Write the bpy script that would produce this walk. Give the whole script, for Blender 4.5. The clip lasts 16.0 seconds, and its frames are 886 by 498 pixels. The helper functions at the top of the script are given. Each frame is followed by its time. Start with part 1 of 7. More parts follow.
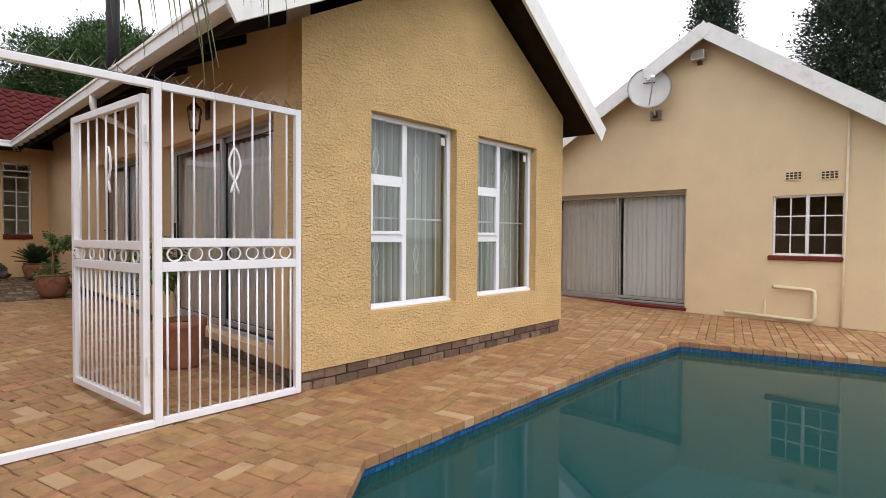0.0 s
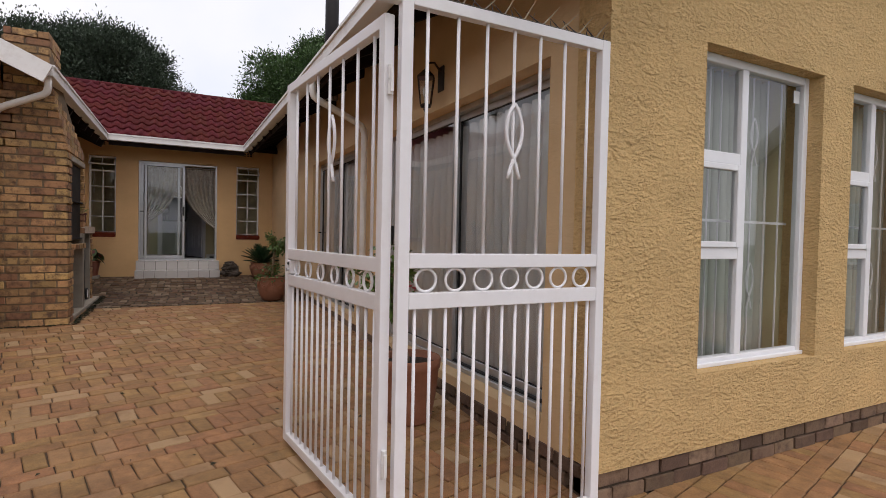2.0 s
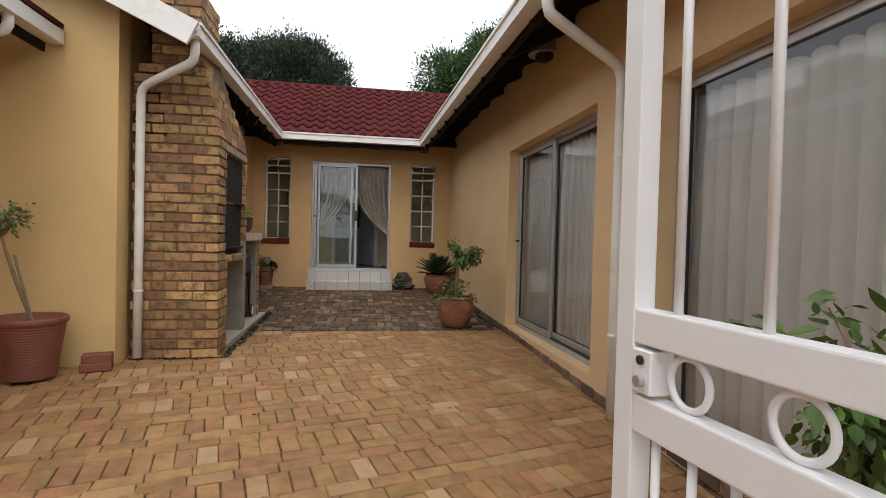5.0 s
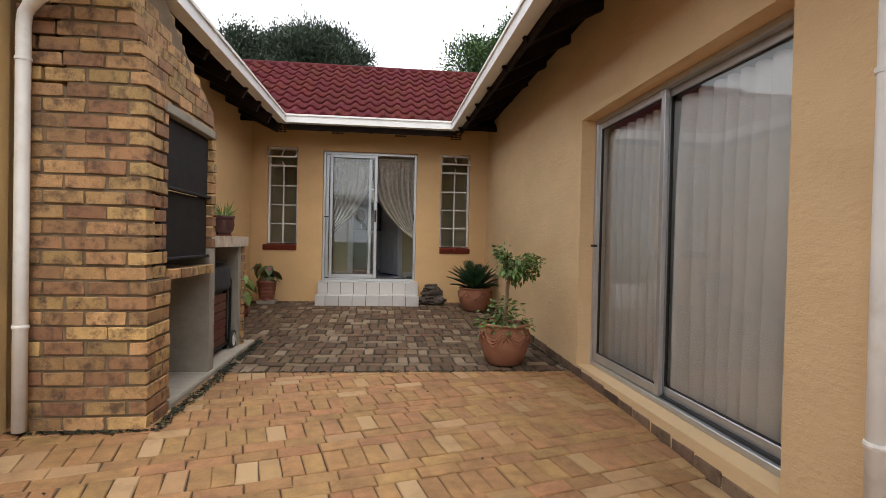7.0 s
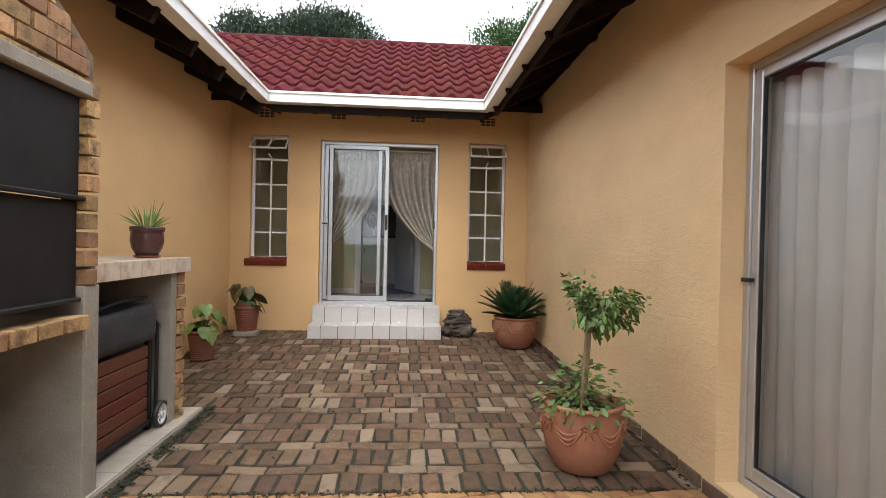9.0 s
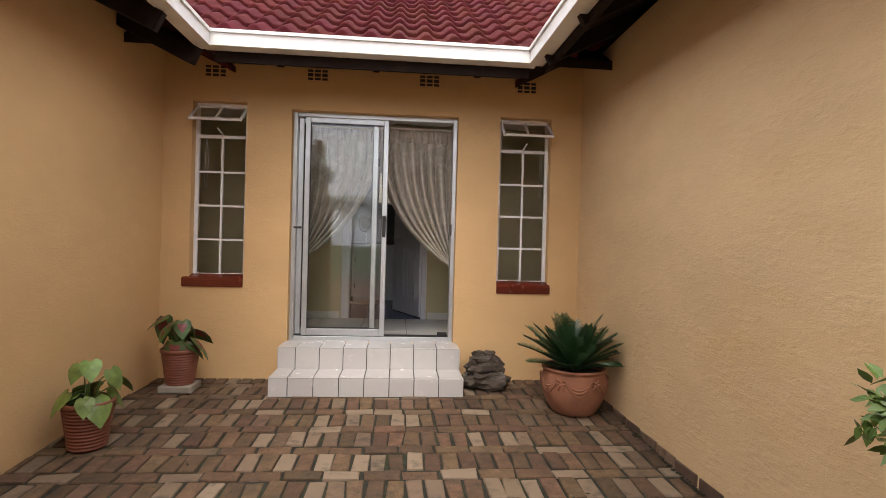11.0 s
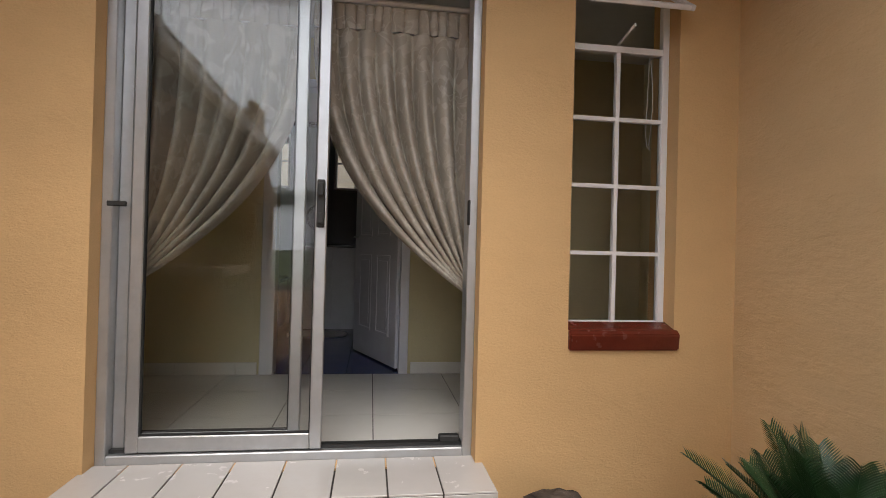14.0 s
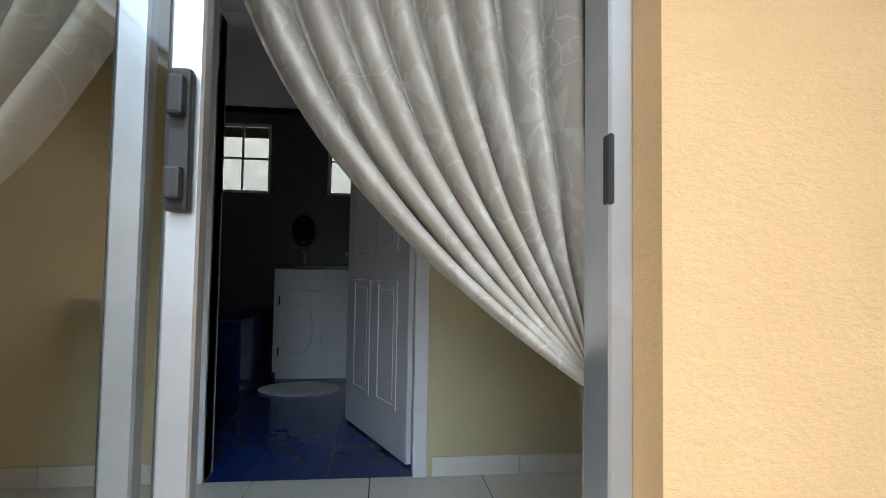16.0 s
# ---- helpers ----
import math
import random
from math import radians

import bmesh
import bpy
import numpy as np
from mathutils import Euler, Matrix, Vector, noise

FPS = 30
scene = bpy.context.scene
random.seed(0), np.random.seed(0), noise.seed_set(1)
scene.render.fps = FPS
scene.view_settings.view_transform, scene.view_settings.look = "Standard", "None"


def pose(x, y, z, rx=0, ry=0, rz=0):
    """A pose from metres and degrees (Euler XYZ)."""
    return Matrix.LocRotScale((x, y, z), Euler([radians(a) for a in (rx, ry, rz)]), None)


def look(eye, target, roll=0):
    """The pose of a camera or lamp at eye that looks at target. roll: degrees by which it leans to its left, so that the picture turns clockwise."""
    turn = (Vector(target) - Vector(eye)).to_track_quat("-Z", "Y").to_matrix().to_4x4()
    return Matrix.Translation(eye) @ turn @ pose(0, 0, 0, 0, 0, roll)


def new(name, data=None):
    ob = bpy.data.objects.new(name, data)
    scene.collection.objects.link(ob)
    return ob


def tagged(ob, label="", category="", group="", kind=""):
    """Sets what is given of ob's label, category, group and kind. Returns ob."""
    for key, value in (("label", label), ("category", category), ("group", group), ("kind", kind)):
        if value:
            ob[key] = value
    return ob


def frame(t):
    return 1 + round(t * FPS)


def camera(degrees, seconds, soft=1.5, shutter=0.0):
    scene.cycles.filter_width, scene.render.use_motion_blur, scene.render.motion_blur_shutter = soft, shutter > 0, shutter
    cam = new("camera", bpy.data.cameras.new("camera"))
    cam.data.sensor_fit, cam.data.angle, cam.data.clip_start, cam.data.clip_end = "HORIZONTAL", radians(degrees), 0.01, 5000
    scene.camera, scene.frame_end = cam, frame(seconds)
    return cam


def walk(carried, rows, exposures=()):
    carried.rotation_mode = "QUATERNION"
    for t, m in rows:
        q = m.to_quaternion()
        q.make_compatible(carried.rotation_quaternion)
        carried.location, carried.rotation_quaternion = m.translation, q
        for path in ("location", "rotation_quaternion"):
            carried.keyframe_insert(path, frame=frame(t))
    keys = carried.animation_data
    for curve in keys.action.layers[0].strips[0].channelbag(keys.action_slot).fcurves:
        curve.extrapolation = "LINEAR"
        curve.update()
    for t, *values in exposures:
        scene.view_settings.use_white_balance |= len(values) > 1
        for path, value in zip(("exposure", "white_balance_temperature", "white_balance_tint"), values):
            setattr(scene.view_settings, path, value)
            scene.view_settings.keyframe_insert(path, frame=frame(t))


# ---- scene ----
cam = camera(81.5, 16.0, soft=0.7)
PATH = [
    (0, (-0.188, 0.374, 0.943), (1.259, 1.753, 0.898), 0.4),
    (0.5, (-0.085, 0.878, 0.933), (1.271, 2.347, 0.891), 0.6),
    (1, (0.027, 1.33, 0.94), (1.256, 2.908, 0.902), 1.0),
    (1.5, (0.117, 1.768, 0.951), (1.183, 3.46, 0.916), 1.2),
    (2, (0.189, 2.187, 0.995), (1.093, 3.97, 0.947), 1.2),
    (2.5, (0.209, 2.59, 1.025), (0.922, 4.458, 0.961), 1.25),
    (3, (0.285, 3.038, 1.029), (0.857, 4.953, 0.967), 1.25),
    (3.5, (0.296, 3.406, 1.023), (0.744, 5.354, 0.964), 1.25),
    (4, (0.252, 3.835, 1.008), (0.622, 5.8, 0.958), 1.4),
    (4.5, (0.25, 4.158, 1.014), (0.593, 6.128, 0.972), 1.5),
    (6.8, (0.387, 5.999, 1.021), (0.621, 7.985, 0.991), 1.25),
    (7, (0.395, 6.215, 1.019), (0.614, 8.203, 0.994), 1.25),
    (7.5, (0.407, 6.669, 1.037), (0.591, 8.661, 1.014), 1.25),
    (8, (0.442, 7.121, 1.082), (0.607, 9.114, 1.061), 1.25),
    (8.5, (0.462, 7.571, 1.119), (0.615, 9.566, 1.101), 1.25),
    (9, (0.475, 8.013, 1.162), (0.617, 10.007, 1.144), 1.25),
    (9.2, (0.521, 8.176, 1.144), (0.649, 10.172, 1.136), 1.25),
    (11.3, (0.307, 10.181, 1.268), (0.5, 12.172, 1.258), 1.7),
    (11.5, (0.286, 10.343, 1.254), (0.5, 12.332, 1.251), 1.6),
    (12, (0.32, 10.789, 1.234), (0.536, 12.777, 1.242), 1.4),
    (12.5, (0.349, 11.238, 1.246), (0.579, 13.225, 1.259), 1.3),
    (13, (0.386, 11.688, 1.264), (0.618, 13.674, 1.268), 1.5),
    (13.5, (0.423, 12.127, 1.23), (0.665, 14.112, 1.26), 1.4),
    (14, (0.419, 12.55, 1.24), (0.694, 14.531, 1.253), 1.5),
    (14.5, (0.448, 12.959, 1.228), (0.714, 14.941, 1.25), 1.4),
    (15, (0.476, 13.323, 1.228), (0.739, 15.305, 1.273), 1.3),
    (15.5, (0.479, 13.671, 1.236), (0.725, 15.654, 1.303), 1.2),
    (16, (0.49, 13.994, 1.252), (0.719, 15.979, 1.344), 0.9),
]

EXPOSURES = [(0, 0.68, 6500, 14), (1, 0.3, 6550, 17), (2, 0.2, 6650, 17), (3, 0.22, 6650, 14), (4.5, 0.6, 6650, 10), (7, 1.08, 6600, 10), (9, 1.66, 6450, 10), (11.5, 1.46, 6950, 15), (13.0, 1.16, 6950, 15), (14.0, 1.4, 6800, 13), (15, 1.95, 6300, 8), (16, 2.55, 5550, 2)]
walk(cam, [(t, look(eye, target, roll)) for t, eye, target, roll in PATH], EXPOSURES)

# ---- world and light: a bright overcast day ----
SUN_ELEV, SUN_ROT = radians(62), radians(188)
world = bpy.data.worlds.new("overcast_sky")
scene.world = world
world.use_nodes = True
wn, wl = world.node_tree.nodes, world.node_tree.links
wn.clear()
sky = wn.new("ShaderNodeTexSky")
sky.sky_type, sky.sun_disc = "NISHITA", False
sky.sun_elevation, sky.sun_rotation = SUN_ELEV, SUN_ROT
sky.dust_density, sky.air_density = 4.0, 1.0
sky_bg = wn.new("ShaderNodeBackground")
sky_bg.inputs[1].default_value = 0.10
cloud_bg = wn.new("ShaderNodeBackground")
cloud_bg.inputs[1].default_value = 1.12
coord = wn.new("ShaderNodeTexCoord")
cloud_noise = wn.new("ShaderNodeTexNoise")
cloud_noise.inputs["Scale"].default_value = 2.2
cloud_noise.inputs["Detail"].default_value = 5.0
cloud_ramp = wn.new("ShaderNodeValToRGB")
cloud_ramp.color_ramp.elements[0].position, cloud_ramp.color_ramp.elements[0].color = 0.3, (0.70, 0.77, 0.86, 1)
cloud_ramp.color_ramp.elements[1].position, cloud_ramp.color_ramp.elements[1].color = 0.7, (0.94, 0.95, 0.97, 1)
wl.new(coord.outputs["Generated"], cloud_noise.inputs["Vector"])
wl.new(cloud_noise.outputs["Fac"], cloud_ramp.inputs["Fac"])
wl.new(cloud_ramp.outputs["Color"], cloud_bg.inputs[0])
wl.new(sky.outputs[0], sky_bg.inputs[0])
sky_mix = wn.new("ShaderNodeMixShader")
sky_mix.inputs[0].default_value = 0.85
world_out = wn.new("ShaderNodeOutputWorld")
wl.new(sky_bg.outputs[0], sky_mix.inputs[1])
wl.new(cloud_bg.outputs[0], sky_mix.inputs[2])
wl.new(sky_mix.outputs[0], world_out.inputs[0])

sun = new("sun", bpy.data.lights.new("sun", "SUN"))
sun.data.energy, sun.data.angle, sun.data.color = 0.75, radians(40), (1.0, 0.98, 0.95)
sun.matrix_world = look((0, 0, 30), (2.2, 15.8, 0.0))


# ---- materials ----
def material(name, color, rough=0.8, metal=0.0, var=0.12, scale=6.0, grain=0.0, grain_scale=120.0, bump=0.0, bump_scale=60.0,
             stain=None, stain_scale=1.3, stain_amount=0.0, per_object=0.0, per_island=0.0, spec=0.5, stretch=(1, 1, 1), ridge=0.0, ridge_scale=25.0,
             bump_depth=0.01, alt=None, alt_share=0.0, patchy=0.0, stain_from=0.52):
    """A surface with colour varied at two scales, stains with a shape of their own and fine relief."""
    m = bpy.data.materials.new(name)
    m.use_nodes = True
    n, l = m.node_tree.nodes, m.node_tree.links
    b = n["Principled BSDF"]
    b.inputs["Roughness"].default_value, b.inputs["Metallic"].default_value = rough, metal
    b.inputs["Specular IOR Level"].default_value = spec
    tc = n.new("ShaderNodeTexCoord")
    geo = n.new("ShaderNodeNewGeometry")
    mp = n.new("ShaderNodeMapping")
    mp.inputs["Scale"].default_value = stretch
    l.new(geo.outputs["Position"], mp.inputs["Vector"])

    def tex(s, detail=4.0, rough_=0.6):
        t = n.new("ShaderNodeTexNoise")
        t.inputs["Scale"].default_value, t.inputs["Detail"].default_value, t.inputs["Roughness"].default_value = s, detail, rough_
        l.new(mp.outputs["Vector"], t.inputs["Vector"])
        return t.outputs["Fac"]

    def mix(a, c, fac, mode="MIX"):
        x = n.new("ShaderNodeMix")
        x.data_type, x.blend_type = "RGBA", mode
        for sock, v in ((x.inputs[6], a), (x.inputs[7], c), (x.inputs[0], fac)):
            if isinstance(v, bpy.types.NodeSocket):
                l.new(v, sock)
            else:
                sock.default_value = v
        return x.outputs[2]

    def ramp(v, lo, hi, a=0.0, c=1.0):
        r = n.new("ShaderNodeMapRange")
        r.inputs[1].default_value, r.inputs[2].default_value, r.inputs[3].default_value, r.inputs[4].default_value = lo, hi, a, c
        l.new(v, r.inputs[0])
        return r.outputs[0]

    c0 = (*color, 1)
    dark = (*[v * (1 - var) for v in color], 1)
    light = (*[min(1, v * (1 + var)) for v in color], 1)
    col = mix(dark, light, ramp(tex(scale), 0.3, 0.7))
    if grain:
        col = mix(col, mix(col, (0, 0, 0, 1), grain), ramp(tex(grain_scale, 3), 0.45, 0.75))
    if per_object or per_island:
        src = n.new("ShaderNodeObjectInfo").outputs["Random"] if per_object else geo.outputs["Random Per Island"]
        amount = per_object or per_island
        hsv = n.new("ShaderNodeHueSaturation")
        l.new(ramp(src, 0, 1, 1 - amount, 1 + amount), hsv.inputs["Value"])
        wob = n.new("ShaderNodeMath")
        wob.operation = "FRACT"
        mul = n.new("ShaderNodeMath")
        mul.operation, mul.inputs[1].default_value = "MULTIPLY", 7.13
        l.new(src, mul.inputs[0])
        l.new(mul.outputs[0], wob.inputs[0])
        l.new(ramp(wob.outputs[0], 0, 1, 0.5 - 0.012, 0.5 + 0.012), hsv.inputs["Hue"])
        l.new(col, hsv.inputs["Color"])
        col = hsv.outputs["Color"]
    if alt:
        pick = n.new("ShaderNodeMath")
        pick.operation = "FRACT"
        times = n.new("ShaderNodeMath")
        times.operation, times.inputs[1].default_value = "MULTIPLY", 23.7
        l.new(n.new("ShaderNodeObjectInfo").outputs["Random"] if per_object else geo.outputs["Random Per Island"], times.inputs[0])
        l.new(times.outputs[0], pick.inputs[0])
        col = mix(col, (*alt, 1), ramp(pick.outputs[0], 1 - alt_share, 1.0, 0.0, 0.9))
    if stain:
        col = mix(col, (*stain, 1), ramp(tex(stain_scale, 6, 0.7), stain_from, stain_from + 0.2, 0, stain_amount))
    l.new(col, b.inputs["Base Color"])
    heights = []
    if bump:
        heights.append((tex(bump_scale, 5, 0.65), bump))
    if ridge:
        lift = ramp(tex(ridge_scale, 2.5, 0.5), 0.4, 0.64)
        if patchy:
            both = n.new("ShaderNodeMath")
            both.operation = "MULTIPLY"
            l.new(lift, both.inputs[0])
            l.new(ramp(tex(ridge_scale * 0.3, 2.0, 0.5), 0.36, 0.58, 1 - patchy, 1.0), both.inputs[1])
            lift = both.outputs[0]
        heights.append((lift, ridge))
    last = None
    for h, s in heights:
        bp = n.new("ShaderNodeBump")
        bp.inputs["Strength"].default_value, bp.inputs["Distance"].default_value = s, bump_depth
        l.new(h, bp.inputs["Height"])
        if last:
            l.new(last, bp.inputs["Normal"])
        last = bp.outputs[0]
    if last:
        l.new(last, b.inputs["Normal"])
    rg = n.new("ShaderNodeMapRange")
    rg.inputs[3].default_value, rg.inputs[4].default_value = max(0.02, rough - 0.08), min(1, rough + 0.08)
    l.new(tex(scale * 3), rg.inputs[0])
    l.new(rg.outputs[0], b.inputs["Roughness"])
    return m


def glass_material(name, tint=(0.93, 0.97, 0.95), ior=1.5, gain=1.0):
    m = bpy.data.materials.new(name)
    m.use_nodes = True
    n, l = m.node_tree.nodes, m.node_tree.links
    n.clear()
    clear, gloss, mixer, fr = n.new("ShaderNodeBsdfTransparent"), n.new("ShaderNodeBsdfGlossy"), n.new("ShaderNodeMixShader"), n.new("ShaderNodeFresnel")
    clear.inputs[0].default_value, gloss.inputs["Roughness"].default_value = (*tint, 1), 0.0
    fr.inputs[0].default_value = ior
    o = n.new("ShaderNodeOutputMaterial")
    mul = n.new("ShaderNodeMath")
    mul.operation, mul.inputs[1].default_value, mul.use_clamp = "MULTIPLY", gain, True
    l.new(fr.outputs[0], mul.inputs[0])
    l.new(mul.outputs[0], mixer.inputs[0])
    l.new(clear.outputs[0], mixer.inputs[1])
    l.new(gloss.outputs[0], mixer.inputs[2])
    l.new(mixer.outputs[0], o.inputs[0])
    return m


OCHRE = (0.67, 0.43, 0.205)
M_gable = material("rough_ochre_plaster", (0.71, 0.475, 0.21), 0.85, var=0.08, scale=2.5, grain=0.16, grain_scale=70, bump=0.9, bump_scale=80, ridge=0.75, ridge_scale=33, patchy=0.7,
                   stretch=(1, 1, 1.6), stain=(0.5, 0.3, 0.1), stain_scale=0.9, stain_amount=0.18, bump_depth=0.014)
M_left = material("yellow_ochre_plaster", (0.72, 0.50, 0.225), 0.8, var=0.05, scale=1.4, grain=0.05, bump=0.4, bump_scale=75, stain=(0.56, 0.35, 0.15), stain_scale=0.8,
                  stain_amount=0.2, ridge=0.2, ridge_scale=9, patchy=1.0, bump_depth=0.007)
M_court = material("smooth_ochre_plaster", OCHRE, 0.8, var=0.06, scale=1.4, grain=0.06, bump=0.4, bump_scale=65, stain=(0.52, 0.32, 0.14), stain_scale=0.8,
                   stain_amount=0.25, ridge=0.14, ridge_scale=16, patchy=1.0, bump_depth=0.007, stretch=(1, 1, 1.6))
# right courtyard wall: a paler, greyer ochre with more orange patches
M_pale = material("pale_ochre_plaster", (0.675, 0.475, 0.265), 0.82, var=0.07, scale=1.2, grain=0.06, bump=0.4, bump_scale=60, stain=(0.60, 0.38, 0.17), stain_scale=0.7,
                   stain_amount=0.45, ridge=0.24, ridge_scale=17, patchy=1.0, bump_depth=0.008, stretch=(1, 1, 2.0))
M_cream = material("cream_plaster", (0.71, 0.55, 0.335), 0.85, var=0.05, scale=1.6, bump=0.2, bump_scale=60, stain=(0.5, 0.40, 0.25), stain_scale=0.7, stain_amount=0.2)
M_paver = material("clay_paver", (0.315, 0.166, 0.068), 0.75, var=0.26, scale=11, grain=0.3, grain_scale=150, bump=0.5, bump_scale=110, per_object=0.12, alt=(0.43, 0.285, 0.15), alt_share=0.24,
                   stain=(0.17, 0.085, 0.036), stain_scale=2.6, stain_amount=0.7, bump_depth=0.008)
M_paver_far = material("clay_paver_spread", (0.315, 0.166, 0.068), 0.75, var=0.26, scale=11, grain=0.3, grain_scale=150, bump=0.5, bump_scale=110, per_island=0.12, alt=(0.43, 0.285, 0.15), alt_share=0.24,
                       stain=(0.17, 0.085, 0.036), stain_scale=2.6, stain_amount=0.7, bump_depth=0.008)
OLD = dict(rough=0.85, var=0.3, scale=14, grain=0.4, grain_scale=120, bump=0.6, bump_scale=80, stain=(0.035, 0.032, 0.024), stain_scale=9, stain_amount=0.75, bump_depth=0.006)
M_old = material("mossy_paver", (0.112, 0.064, 0.034), per_object=0.36, alt=(0.27, 0.20, 0.135), alt_share=0.32, **OLD)
M_old_far = material("mossy_paver_spread", (0.112, 0.064, 0.034), per_island=0.36, alt=(0.27, 0.20, 0.135), alt_share=0.32, **OLD)
M_sand = material("joint_sand", (0.075, 0.044, 0.025), 0.95, var=0.3, scale=12, bump=0.5, bump_scale=140, stain=(0.05, 0.06, 0.03), stain_scale=3, stain_amount=0.6)
M_moss = material("mossy_joint", (0.022, 0.021, 0.012), 0.95, var=0.4, scale=14, bump=0.6, bump_scale=120, stain=(0.035, 0.045, 0.014), stain_scale=2.5, stain_amount=0.8)
M_joint = material("dark_mortar", (0.060, 0.040, 0.024), 0.95, var=0.3, scale=12, bump=0.6, bump_scale=120)
M_ground = material("dry_lawn", (0.10, 0.12, 0.045), 0.95, var=0.4, scale=3, grain=0.4, grain_scale=60, bump=0.7, bump_scale=40)
BRICK = dict(rough=0.85, var=0.18, scale=11, grain=0.35, grain_scale=160, bump=0.7, bump_scale=90, stain=(0.085, 0.048, 0.032), stain_scale=13.0, stain_amount=0.9, stain_from=0.47, bump_depth=0.006)
M_brick = material("buff_face_brick", (0.455, 0.272, 0.115), per_object=0.34, alt=(0.23, 0.108, 0.058), alt_share=0.55, **BRICK)
M_plinth = material("brown_plinth_brick", (0.15, 0.092, 0.058), per_object=0.45, alt=(0.26, 0.17, 0.11), alt_share=0.3, **BRICK)
M_mortar = material("brick_mortar", (0.17, 0.12, 0.072), 0.95, var=0.2, scale=10, bump=0.6, bump_scale=120, stain=(0.12, 0.09, 0.06), stain_scale=4, stain_amount=0.5)
M_concrete = material("grey_concrete", (0.30, 0.265, 0.215), 0.9, var=0.15, scale=5, grain=0.2, bump=0.4, bump_scale=70, stain=(0.16, 0.13, 0.09), stain_scale=2, stain_amount=0.5)
M_red_tile = material("red_roof_tile", (0.088, 0.012, 0.0125), 0.9, var=0.25, scale=8, grain=0.4, grain_scale=220, bump=0.5, bump_scale=200, per_object=0.12, stain=(0.10, 0.02, 0.02), stain_scale=3, stain_amount=0.4, spec=0.2)
M_white = material("white_gloss_paint", (0.80, 0.79, 0.80), 0.35, var=0.03, scale=5, bump=0.08, bump_scale=40, stain=(0.55, 0.5, 0.45), stain_scale=5, stain_amount=0.25)
M_fascia = material("white_fascia_paint", (0.78, 0.77, 0.74), 0.5, var=0.05, scale=4, stain=(0.42, 0.36, 0.28), stain_scale=3, stain_amount=0.4, bump=0.1)
M_timber = material("dark_stained_timber", (0.018, 0.011, 0.009), 0.8, spec=0.15, var=0.3, scale=8, bump=0.3, bump_scale=40)
M_soffit = material("dark_eave_lining", (0.024, 0.014, 0.010), 0.9, spec=0.1, var=0.3, scale=5)
M_alu = material("natural_aluminium", (0.52, 0.53, 0.54), 0.38, metal=0.75, var=0.06, scale=10, stain=(0.3, 0.3, 0.3), stain_scale=9, stain_amount=0.2)
M_rubber = material("black_seal", (0.02, 0.02, 0.02), 0.6, var=0.2)
M_upvc = material("white_window_frame", (0.80, 0.81, 0.83), 0.35, var=0.03)
M_glass = glass_material("window_glass", (0.97, 0.985, 0.975), gain=1.6)
M_sill = material("oxblood_sill_paint", (0.135, 0.020, 0.013), 0.25, var=0.2, scale=7, bump=0.2, bump_scale=60, per_object=0.1)
M_sheer = material("sheer_grey_curtain", (0.92, 0.915, 0.905), 0.9, var=0.03, scale=5, bump=0.2, bump_scale=300)
M_sheer_green = material("grey_green_curtain", (0.50, 0.52, 0.46), 0.9, var=0.06, scale=5, bump=0.2, bump_scale=300)
M_step = material("glazed_white_tile", (0.52, 0.50, 0.48), 0.25, var=0.04, scale=4, per_object=0.05, stain=(0.40, 0.35, 0.30), stain_scale=4, stain_amount=0.25)
M_grout = material("dark_grout", (0.06, 0.053, 0.047), 0.9, var=0.3)
M_floor_tile = material("pale_floor_tile", (0.80, 0.78, 0.73), 0.15, var=0.04, scale=3)
M_braai_tile = material("dusty_beige_tile", (0.42, 0.36, 0.29), 0.5, var=0.12, scale=5, grain=0.15, stain=(0.24, 0.19, 0.13), stain_scale=3, stain_amount=0.5)
M_inner = material("pale_yellow_inner_wall", (0.62, 0.55, 0.33), 0.75, var=0.06, scale=2, bump=0.35, bump_scale=60)
M_ceiling = material("white_ceiling", (0.75, 0.74, 0.71), 0.9, var=0.03)
M_door = material("white_door_paint", (0.72, 0.72, 0.76), 0.4, var=0.04, bump=0.08)
M_bathwall = material("grey_bathroom_tile", (0.15, 0.15, 0.17), 0.4, var=0.08, scale=3)
M_darkstone = material("dark_speckled_stone", (0.03, 0.03, 0.035), 0.3, var=0.4, scale=60)
M_blue = material("blue_bathroom_tile", (0.02, 0.045, 0.19), 0.15, var=0.25, scale=7)
M_black = material("matt_black_steel", (0.013, 0.012, 0.0125), 0.62, var=0.25, scale=5, stain=(0.024, 0.02, 0.018), stain_scale=3, stain_amount=0.5, spec=0.25)
M_terra = material("terracotta", (0.31, 0.128, 0.07), 0.75, var=0.14, scale=6, grain=0.15, bump=0.25, bump_scale=110, stain=(0.5, 0.28, 0.18), stain_scale=4, stain_amount=0.35)
M_brownpot = material("brown_ribbed_clay", (0.20, 0.062, 0.035), 0.6, var=0.15, scale=6, bump=0.2, stain=(0.3, 0.15, 0.1), stain_scale=5, stain_amount=0.3)
M_glazed = material("glazed_plum_pot", (0.075, 0.03, 0.03), 0.25, var=0.2, scale=5)
M_soil = material("potting_soil", (0.035, 0.024, 0.016), 0.95, var=0.4, scale=40, bump=0.9, bump_scale=90)
M_bark = material("pale_bark", (0.26, 0.18, 0.11), 0.9, var=0.3, scale=20, bump=0.6, bump_scale=60, stretch=(1, 1, 0.3))
M_leaf = material("green_leaf", (0.085, 0.15, 0.03), 0.45, var=0.3, scale=15, per_island=0.35)
